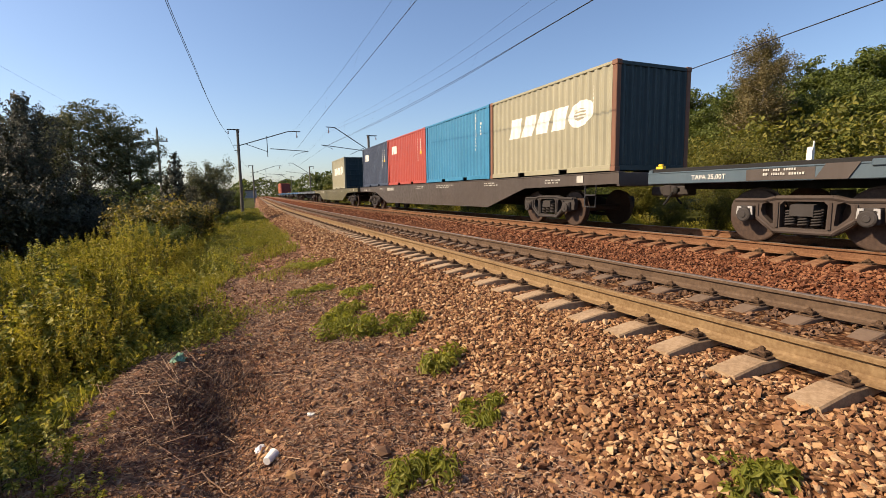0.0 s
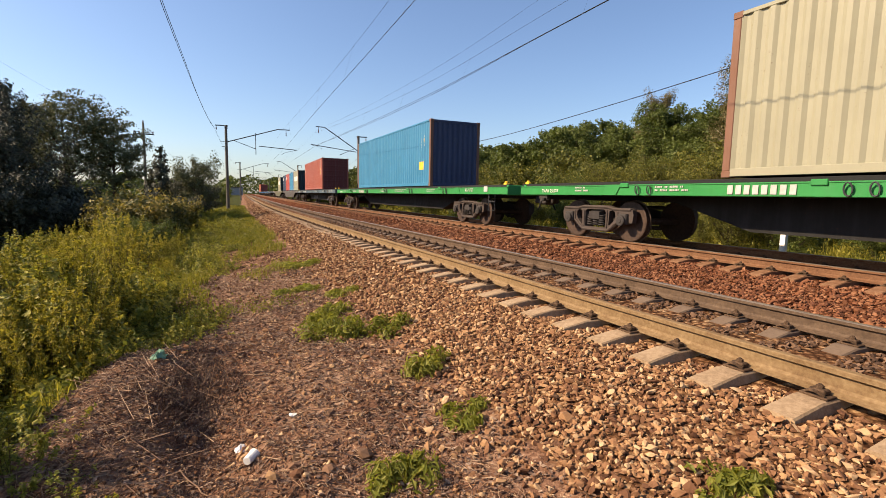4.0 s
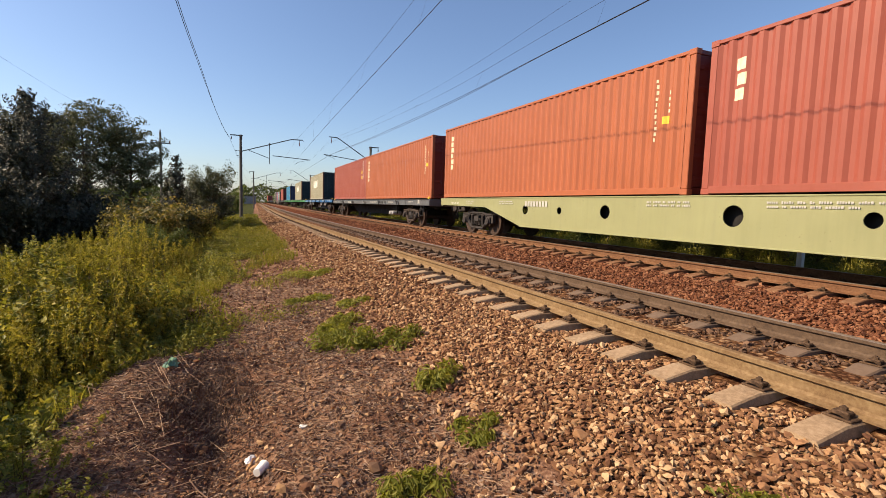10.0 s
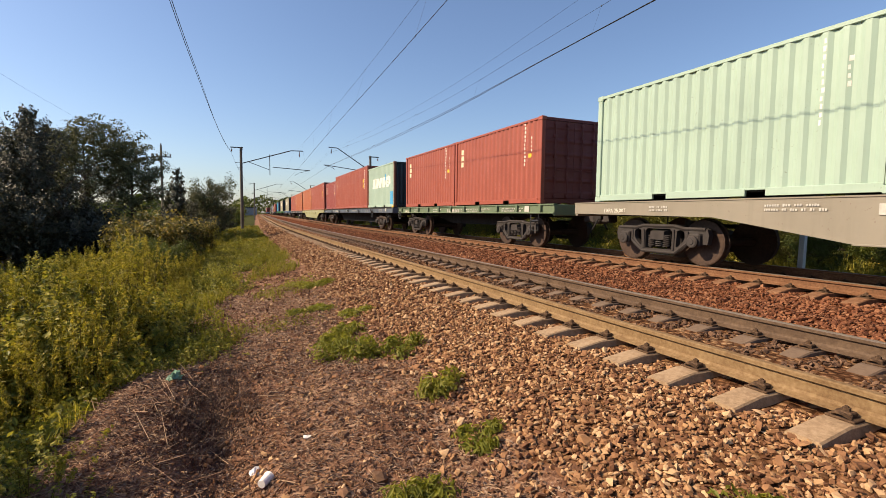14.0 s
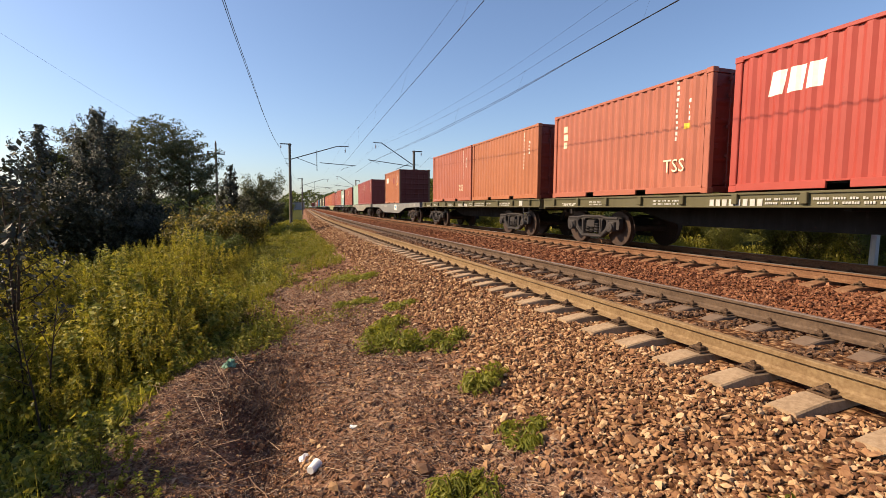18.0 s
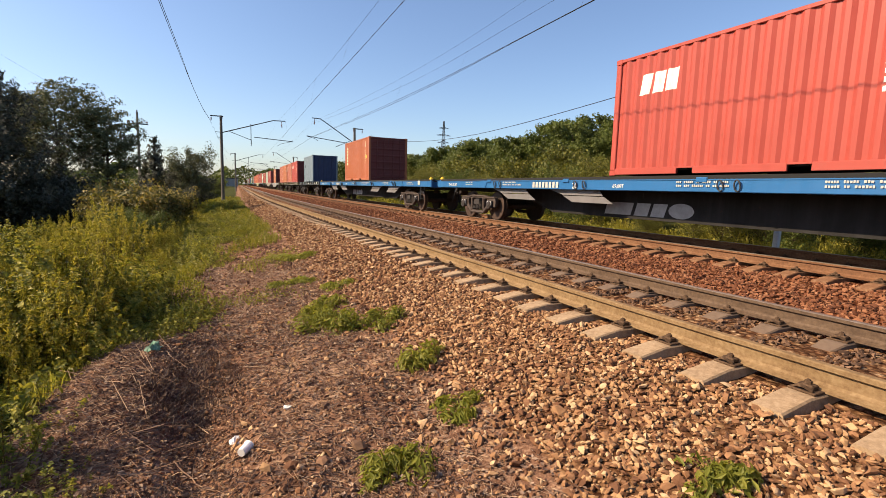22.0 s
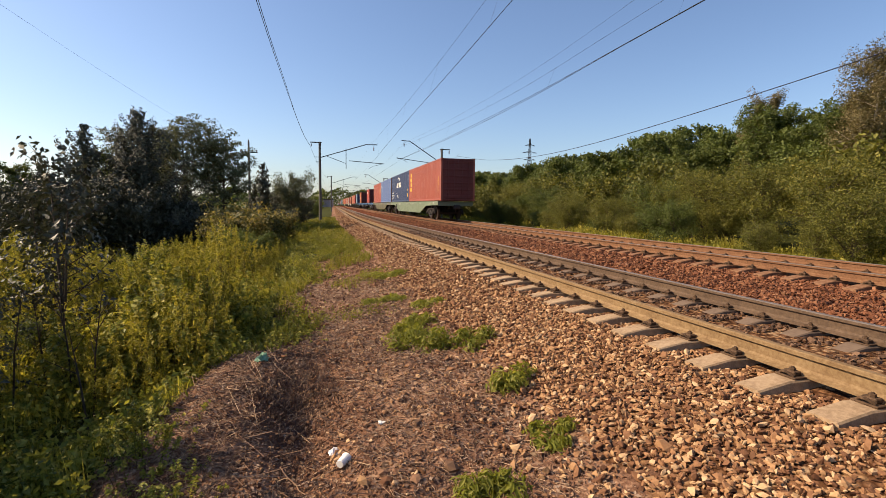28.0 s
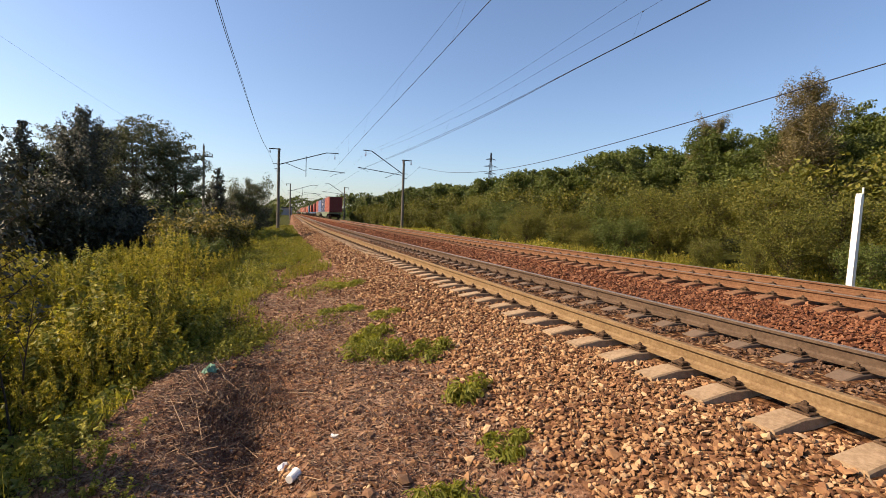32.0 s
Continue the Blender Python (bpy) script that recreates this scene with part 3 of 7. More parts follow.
def turns(rng, n):
    q = rng.normal(size=(n, 4))
    q /= np.linalg.norm(q, axis=1)[:, None]
    w, x, y, z = q.T
    return np.stack([1 - 2 * (y * y + z * z), 2 * (x * y - z * w), 2 * (x * z + y * w), 2 * (x * y + z * w), 1 - 2 * (x * x + z * z), 2 * (y * z - x * w),
                     2 * (x * z - y * w), 2 * (y * z + x * w), 1 - 2 * (x * x + y * y)], 1).reshape(-1, 3, 3)


def stones(name, seed, zones, material, label, shape="broken"):
    """Loose stones. zones: x0, x1 (from the line), y0, y1, number to a square metre, smallest and largest radius."""
    rng = np.random.default_rng(seed)
    P, R = [], []
    for x0, x1, y0, y1, per, r0, r1 in zones:
        n = int((x1 - x0) * (y1 - y0) * per)
        y = rng.uniform(y0, y1, n)
        P.append(np.stack([rng.uniform(x0, x1, n), y], 1))
        R.append(rng.uniform(r0, r1, n) * rng.uniform(0.75, 1.25, n))
    P, R = np.concatenate(P), np.concatenate(R)
    keep = np.ones(len(P), bool)
    for axis, first in ((X1, FIRST), (X2, 1.95)):
        off = np.abs((P[:, 1] - first + PITCH / 2) % PITCH - PITCH / 2)
        keep &= ~((np.abs(P[:, 0] - axis) < 1.36) & (off < 0.15))
        for d in (-HALF, HALF):
            keep &= np.abs(P[:, 0] - axis - d) > 0.085
    P, R = P[keep], R[keep]
    n = len(P)
    X = P[:, 0] + shifts(P[:, 1])
    Z = ground_z(X, P[:, 1]) + R * rng.uniform(0.0, 0.75, n)
    base, f = ico() if shape == "broken" else block()
    v = base[None] * rng.uniform(0.6, 1.3, (n, len(base), 1)) + rng.uniform(-0.22, 0.22, (n, len(base), 3))
    v = v * rng.uniform([0.85, 0.6, 0.32], [1.35, 1.0, 0.7], (n, 3))[:, None]
    v = np.einsum("nij,nkj->nki", turns(rng, n), v) * R[:, None, None]
    v[:, :, 2] *= 0.8
    v += np.stack([X, P[:, 1], Z], 1)[:, None]
    faces = (f[None] + len(base) * np.arange(n)[:, None, None]).reshape(-1, 3)
    me = quick_mesh(name, v.reshape(-1, 3), faces, material)
    return tagged(new(name, me), label, "ballast", kind="stuff")


stones("ballast_stones", 3, [(-1.85, -0.1, 0.4, 6, 1250, 0.014, 0.031), (-1.85, -0.1, 0.4, 5, 500, 0.008, 0.015), (-1.85, -0.1, 6, 14, 520, 0.022, 0.038), (-1.8, -0.1, 14, 34, 150, 0.035, 0.05), (-1.6, -0.1, 34, 60, 40, 0.05, 0.07),
                              (-2.15, -1.8, 0.4, 12, 380, 0.016, 0.036), (-2.5, -2.1, 0.5, 12, 170, 0.012, 0.034), (-4.4, -2.3, 0.8, 9, 210, 0.008, 0.024), (-4.4, -2.3, 0.8, 12, 14, 0.022, 0.04), (-3.6, -1.9, 9, 30, 55, 0.015, 0.035), (-4.4, -2.4, 0.8, 7, 260, 0.005, 0.011)],
       STONE, "tan and brown broken ballast stones beside the track")
stones("oily_ballast_stones", 4, [(-0.05, 1.65, 0.5, 8, 450, 0.016, 0.034), (-0.05, 1.65, 8, 24, 120, 0.025, 0.045)], STONE_DARK, "dark oily ballast stones between the rails")
stones("red_ballast_stones", 5, [(1.65, 4.9, 0.8, 8, 430, 0.018, 0.038), (1.65, 4.9, 8, 20, 220, 0.026, 0.044), (1.65, 4.9, 20, 45, 45, 0.04, 0.06), (4.9, 6.9, 3, 18, 90, 0.025, 0.04), (6.9, 8.6, 3, 16, 60, 0.025, 0.045)],
       STONE_RED, "rust-red ballast stones between the tracks")
stones("soil_clods", 6, [(-5.4, -1.9, 0.7, 8, 330, 0.006, 0.02), (-4.4, -1.9, 8, 16, 120, 0.012, 0.028)], CLOD, "crumbs of dry brown soil on the path", "block")


# ---- the train ----
PAINTS = {}


def coat(key):
    """Paints by name."""
    table = {
        # the door red is the side red darkened: shade on the ends, in colour
        "brick_red": ((0.265, 0.066, 0.041), 0.25, 0.3), "dark_red": ((0.235, 0.052, 0.042), 0.22, 0.3), "shaded_door_red": ((0.13, 0.024, 0.019), 0.22, 0.3), "orange": ((0.32, 0.094, 0.038), 0.2, 0.25),
        "rust_orange": ((0.33, 0.115, 0.05), 0.25, 0.55), "salmon": ((0.32, 0.1, 0.058), 0.28, 0.35), "bright_red": ((0.32, 0.052, 0.036), 0.2, 0.2), "cream": ((0.27, 0.255, 0.175), 0.2, 0.45),
        "mint": ((0.2904, 0.396, 0.3256), 0.2, 0.35), "blue": ((0.0264, 0.1672, 0.2992), 0.3, 0.4), "navy": ((0.0246, 0.0387, 0.0915), 0.25, 0.15), "grey_blue": ((0.15, 0.2, 0.235), 0.22, 0.5),
        # teal: blackish ends of pale containers, sky-tinted shade put into the colour
        "faded_blue": ((0.0866, 0.13, 0.26), 0.3, 0.25), "steel_navy": ((0.0308, 0.0431, 0.0739), 0.25, 0.2), "teal": ((0.0106, 0.0317, 0.0396), 0.25, 0.4),
        "w_blue": ((0.01, 0.1, 0.26), 0.2, 0.15), "w_green": ((0.02, 0.2, 0.045), 0.2, 0.15), "w_teal": ((0.0561, 0.086, 0.108), 0.25, 0.4), "w_brown": ((0.0581, 0.046, 0.0387), 0.3, 0.5),
        "w_grey": ((0.088, 0.0924, 0.0968), 0.25, 0.3), "w_pale_green": ((0.25, 0.255, 0.125), 0.2, 0.4), "w_slate": ((0.066, 0.0836, 0.11), 0.25, 0.3), "w_sage": ((0.106, 0.145, 0.0858), 0.25, 0.45),
        "patch_teal": ((0.0528, 0.1144, 0.0968), 0.25, 0.3), "w_beige": ((0.211, 0.19, 0.148), 0.25, 0.5), "w_light": ((0.165, 0.16, 0.15), 0.45, 0.6), "w_olive": ((0.0836, 0.0726, 0.033), 0.3, 0.5), "w_black": ((0.044, 0.0528, 0.0546), 0.3, 0.4), "w_mint": ((0.133, 0.165, 0.105), 0.2, 0.35),
    }
    if key not in PAINTS:
        col, fade, rust = table[key]
        PAINTS[key] = paint("paint_" + key, col, 0.42, fade, rust, 0.3)
    return PAINTS[key]


BLUE_PATCH = paint("blue_repair_paint", (0.05, 0.3, 0.55), 0.45, 0.2, 0.1, 0.2)
COVER = paint("grey_cover_plate", (0.13, 0.125, 0.125), 0.7, 0.3, 0.2, 0.3)
RUSTY_POST = paint("rusty_post", (0.16, 0.075, 0.045), 0.6, 0.3, 0.9, 0.4)
GREY_MARK = plain("grey_marking", (0.3, 0.3, 0.3), 0.7)
DULL_MARK = plain("dull_marking", (0.07, 0.07, 0.072), 0.8)
CACHE = {}


def cached(key, make):
    if key not in CACHE:
        CACHE[key] = make()
    return CACHE[key]


WAVE, DEPTH = 0.276, 0.036
FRAME_IN = 0.16


def wave_x(y, L):
    """Outward place of a corrugated side at y along a container: 0 is outermost."""
    p = ((y + L / 2 - FRAME_IN) % WAVE) / WAVE
    if p < 0.26:
        return 0.0
    if p < 0.5:
        return DEPTH * (p - 0.26) / 0.24
    if p < 0.76:
        return DEPTH
    return DEPTH * (1 - (p - 0.76) / 0.24)


def breaks(L, y0, y1):
    out, n = [], int(L / WAVE) + 2
    for i in range(n):
        for p in (0, 0.26, 0.5, 0.76):
            y = -L / 2 + FRAME_IN + (i + p) * WAVE
            if y0 < y < y1:
                out.append(y)
    return out


def corrugated(L, z0, z1, x, out):
    """A corrugated wall of some thickness; out: -1 or 1, the side that it faces."""
    s = Shape()
    y0, y1 = -L / 2 + FRAME_IN, L / 2 - FRAME_IN
    ys = [y0] + breaks(L, y0 + 1e-4, y1 - 1e-4) + [y1]
    for y in ys:
        xx = x - out * wave_x(y + 1e-6, L)
        s.v += [(xx, y, z0), (xx, y, z1)]
    s.f += [(2 * i, 2 * i + 1, 2 * i + 3, 2 * i + 2) for i in range(len(ys) - 1)]
    n = len(s.v)
    s.v += [(x - out * 0.06, y0, z0), (x - out * 0.06, y0, z1), (x - out * 0.06, y1, z0), (x - out * 0.06, y1, z1)]
    s.f.append((n, n + 1, n + 3, n + 2))
    return s


def end_wall(H):
    """Corrugated front wall in the plane y = 0, facing +y."""
    s, W = Shape(), 1.219 - 0.14
    xs = [-W]
    while xs[-1] < W - 0.01:
        xs.append(min(W, xs[-1] + 0.0625))
    ys = [(-0.0, -0.0, -0.04, -0.04)[i % 4] for i in range(len(xs))]
    for x, y in zip(xs, ys):
        s.v += [(x, y, 0.16), (x, y, H - 0.1)]
    s.f += [(2 * i, 2 * i + 1, 2 * i + 3, 2 * i + 2) for i in range(len(xs) - 1)]
    s.box(-W, W, -0.08, -0.06, 0.16, H - 0.1)
    return s


def door_leaf(H):
    """One door leaf, 1.08 wide, in the plane y = 0, facing -y, hinged at x = 0."""
    out = [(0.05, 0.17), (0.0, 0.17)]
    for k in range(5):
        z, e = 0.3 + k * (H - 0.62) / 5, (H - 0.62) / 5
        out += [(0.0, z + 0.04), (0.014, z + 0.1), (0.014, z + e - 0.06), (0.0, z + e)]
    out += [(0.0, H - 0.12), (0.05, H - 0.12)]
    return Shape().prism(out, "x", 0.0, 1.075)


def rod(H):
    s = Shape()
    s.tube([(0, -0.045, 0.14), (0, -0.045, H - 0.11)], 0.017, 8)
    for z in (0.2, 0.75, 1.35, H - 0.6, H - 0.25):
        s.box(-0.05, 0.05, -0.06, -0.012, z, z + 0.07, 0.008)
    s.box(-0.02, 0.32, -0.075, -0.055, 1.0, 1.035, 0.005)
    return s


def container(L, H, colour, label, doors=True, post=None, end_colour=None):
    """Shipping container: long way along y, origin under its middle. The door end is at -y."""
    root = thing("shipping_container", label, "shipping container", group="containers on the train")
    main, endc, postc = coat(colour), coat(end_colour or colour), RUSTY_POST if post else coat(colour)
    half, W = L / 2, 1.219
    pitch = [(-half + 0.16, half - 0.16)]
    if L < 7:
        pitch = [(-half + 0.16, -1.22), (-0.86, 0.86), (1.22, half - 0.16)]
    for d in (-1, 1):
        part("side_wall", cached(("side", L, H, d, colour), lambda: corrugated(L, 0.155, H - 0.075, d * (W - 0.012), d).mesh("side_wall")), main, root)
        part("top_rail", cached(("toprail", L, H, d, colour), lambda: Shape().box(*sorted((d * (W - 0.07), d * (W - 0.004))), -half + 0.16, half - 0.16, H - 0.085, H - 0.015, 0.008).mesh("top_rail")), main, root)

        for i, (y0, y1) in enumerate(pitch):
            part("bottom_rail", cached(("botrail", L, d, i, colour), lambda: Shape().box(*sorted((d * (W - 0.06), d * (W - 0.003))), y0, y1, 0.02, 0.16, 0.006).mesh("bottom_rail")), main, root)
        if L < 7:
            for y0 in (-1.22, 0.86):
                part("fork_pocket", cached(("pocket", d, y0, colour), lambda: Shape().box(*sorted((d * (W - 0.06), d * (W - 0.003))), y0, y0 + 0.36, 0.128, 0.16, 0.004).mesh("fork_pocket")), main, root)
        for e in (-1, 1):
            part("corner_post", cached(("post", H, L, d, e, bool(post), colour), lambda: Shape().box(*sorted((d * (W - 0.14), d * (W - 0.006))), *sorted((e * (half - 0.155), e * (half - 0.008))), 0.118, H - 0.118, 0.012).mesh("corner_post")), postc, root)
            for z in (0, H - 0.118):
                part("corner_casting", cached(("cast", L, H, d, e, z, bool(post), colour), lambda: Shape().box(*sorted((d * (W - 0.162), d * W)), *sorted((e * (half - 0.178), e * half)), z, z + 0.118, 0.01).mesh("corner_casting")), postc, root)
    part("roof", cached(("roof", L, H, colour), lambda: Shape().box(-W + 0.07, W - 0.07, -half + 0.1, half - 0.1, H - 0.05, H - 0.02, 0.01).mesh("roof")), main, root)
    part("floor", cached(("floor", L), lambda: Shape().box(-W + 0.08, W - 0.08, -half + 0.1, half - 0.1, 0.1, 0.15).mesh("floor")), BLACK, root)
    for e in (-1, 1):
        part("end_sill", cached(("sill", L, H, e, end_colour or colour), lambda: Shape().box(-W + 0.14, W - 0.14, *sorted((e * (half - 0.1), e * (half - 0.012))), 0.02, 0.155, 0.008).mesh("end_sill")), endc, root)
        part("end_header", cached(("header", L, H, e, end_colour or colour), lambda: Shape().box(-W + 0.14, W - 0.14, *sorted((e * (half - 0.1), e * (half - 0.012))), H - 0.11, H - 0.02, 0.008).mesh("end_header")), endc, root)
    part("end_wall", cached(("end", H, colour), lambda: end_wall(H).mesh("end_wall")), main, root, at=pose(0, half - 0.03, 0))
    if doors:
        for d in (-1, 1):
            leaf = part("door", cached(("door", H, end_colour or colour), lambda: door_leaf(H).mesh("door")), endc, root, at=pose(d * 1.08, -half + 0.03, 0) @ Matrix.Diagonal((-d, 1, 1, 1)))
            for k in range(4):
                part("hinge", cached(("hinge", end_colour or colour), lambda: Shape().box(-0.05, 0.11, -0.02, 0.004, 0, 0.1, 0.006).mesh("hinge")), endc, leaf, at=pose(0, 0, 0.3 + k * (H - 0.7) / 3))
            for x in (0.35, 0.8):
                part("lock_rod", cached(("rod", H, end_colour or colour), lambda: rod(H).mesh("lock_rod")), endc, leaf, at=pose(x, 0, 0))
    else:
        part("end_wall", cached(("end2", H, end_colour or colour), lambda: end_wall(H).mesh("end_wall")), endc, root, at=pose(0, -half + 0.03, 0, 0, 0, 180))
    return root


# ---- painted marks, laid into the corrugation ----
def drape(name, polys, L, x=-1.207):
    """Flat pieces, as outlines of (y, z), laid onto the corrugated side that faces -x."""
    bm = bmesh.new()
    for outline in polys:
        bm.faces.new([bm.verts.new((0, y, z)) for y, z in outline])
    ys = [v.co.y for v in bm.verts]
    for y in breaks(L, min(ys), max(ys)):
        bmesh.ops.bisect_plane(bm, geom=bm.verts[:] + bm.edges[:] + bm.faces[:], plane_co=(0, y, 0), plane_no=(0, 1, 0), dist=1e-5)
    for v in bm.verts:
        v.co.x = x - 0.003 + wave_x(v.co.y, L)
    bmesh.ops.triangulate(bm, faces=bm.faces)
    bmesh.ops.recalc_face_normals(bm, faces=bm.faces)
    me = bpy.data.meshes.new(name)
    bm.to_mesh(me)
    bm.free()
    for p in me.polygons:
        if p.normal.x > 0:
            p.flip()
    return me


def ellipse(y, z, a, b, n=18, lean=0.0):
    return [(y + a * math.cos(2 * math.pi * i / n) + lean * b * math.sin(2 * math.pi * i / n), z + b * math.sin(2 * math.pi * i / n)) for i in range(n)]


def bar(y, z, w, h, lean=0.0):
    """A block with its lower far corner at y, z; reading direction is -y."""
    return [(y, z), (y - w, z), (y - w - lean * h, z + h), (y - lean * h, z + h)]


def slanted_mark(y, z, w, h):
    """A row of slanted blocks and a striped oval."""
    out, k = [], w / 5.3
    for i in range(4):
        out.append(bar(y - i * k * 1.02, z, k * 0.8, h, 0.35))
    c = y - 4.65 * k - 0.17 * h
    ring = ellipse(c, z + h * 0.52, k * 0.66, h * 0.56, 20, -0.3)
    inner = ellipse(c + 0.02, z + h * 0.5, k * 0.3, h * 0.26, 20, -0.3)
    out += [[ring[i], ring[(i + 1) % 20], inner[(i + 1) % 20], inner[i]] for i in range(20)]
    out += [bar(c + k * 0.34, z + h * (0.36 + 0.14 * i), k * 0.62, h * 0.07, 0.3) for i in range(3)]
    return out


def stacked_mark(y, z, w, h, n):
    """n blocks one above the other, set slightly uneven."""
    out, k = [], h / n
    for i in range(n):
        b = z + i * k
        out.append(bar(y - (0.1 * w if i % 2 else 0), b + 0.08 * k, w * 0.85, k * 0.78))
    return out


def block_mark(y, z, w, h, n=3):
    out, k = [], w / n
    for i in range(n):
        a = y - i * k
        out.append(bar(a, z, k * 0.8, h, 0.15))
    return out


def code_column(y, z, n, k=0.1, w=0.052):
    """A column of small painted characters, too small to read."""
    rng = random.Random(n * 7 + int(z * 10))
    return [bar(y - rng.uniform(0, 0.015), z + i * k * 1.25, w * rng.uniform(0.5, 1), k * rng.uniform(0.65, 0.85)) for i in range(n)]


def rows_of_text(y, z, w, n, h=0.05, gap=0.04):
    rng = random.Random(int(abs(y) * 100) + n)
    out = []
    for r in range(n):
        a, end = y, y - w * rng.uniform(0.7, 1)
        while a > end:
            for _ in range(rng.randint(2, 6)):
                k = rng.uniform(0.5, 0.8) * h
                out.append(bar(a, z - r * (h + gap), k, h * rng.uniform(0.8, 1.0)))
                a -= k + 0.3 * h
            a -= 0.05
    return out


def swoosh(y, z, a, b, t0, t1, thick, n=14):
    out = []
    for i in range(n):
        p, q = t0 + (t1 - t0) * i / n, t0 + (t1 - t0) * (i + 1) / n
        f = lambda t: thick * math.sin(math.pi * min(max((t - t0) / (t1 - t0), 0.03), 0.97) ** 0.8)
        out.append([(y + (a + s * f(t)) * math.cos(t), z + (b + s * f(t)) * math.sin(t)) for t, s in ((p, 0), (q, 0), (q, 1), (p, 1))])
    return out


def words(text, size, material, parent, m, label="", spacing=1.0):
    """Lettering as a mesh under a thing; it reads along -y on a side that faces -x."""
    def make():
        cu = bpy.data.curves.new("lettering", "FONT")
        cu.body, cu.size, cu.resolution_u, cu.space_character = text, size, 2, spacing
        ob = new("lettering", cu)
        me = bpy.data.meshes.new_from_object(ob.evaluated_get(bpy.context.evaluated_depsgraph_get()))
        bpy.data.objects.remove(ob)
        me.name = "lettering"
        me.materials.clear()
        me.materials.append(material)
        return me
    return part("lettering", cached(("words", text, size, material.name), make), material, parent, label, at=m)


FACING = Matrix(((0, 0, -1, 0), (-1, 0, 0, 0), (0, 1, 0, 0), (0, 0, 0, 1)))      # text plane to the side that faces -x


def joined(polys):
    """Outlines sorted into pieces that hang together."""
    groups = []
    for p in polys:
        spots = {(round(y, 4), round(z, 4)) for y, z in p}
        touch = [g for g in groups if g[0] & spots]
        groups = [g for g in groups if not g[0] & spots]
        groups.append((set.union(spots, *(g[0] for g in touch)), [q for g in touch for q in g[1]] + [p]))
    return [g[1] for g in groups]


def mark(name, key, polys, L, material, parent, label=""):
    if name == "code":
        return tagged(part(name, cached(("mark", key, L, material.name), lambda: drape(name, polys(), L)), material, parent, label), label, kind="stuff")
    for i, piece in enumerate(cached(("pieces", key, L), lambda: joined(polys()))):
        ob = part(name, cached(("mark", key, L, material.name, i), lambda: drape(name, piece, L)), material, parent, label)
    return ob


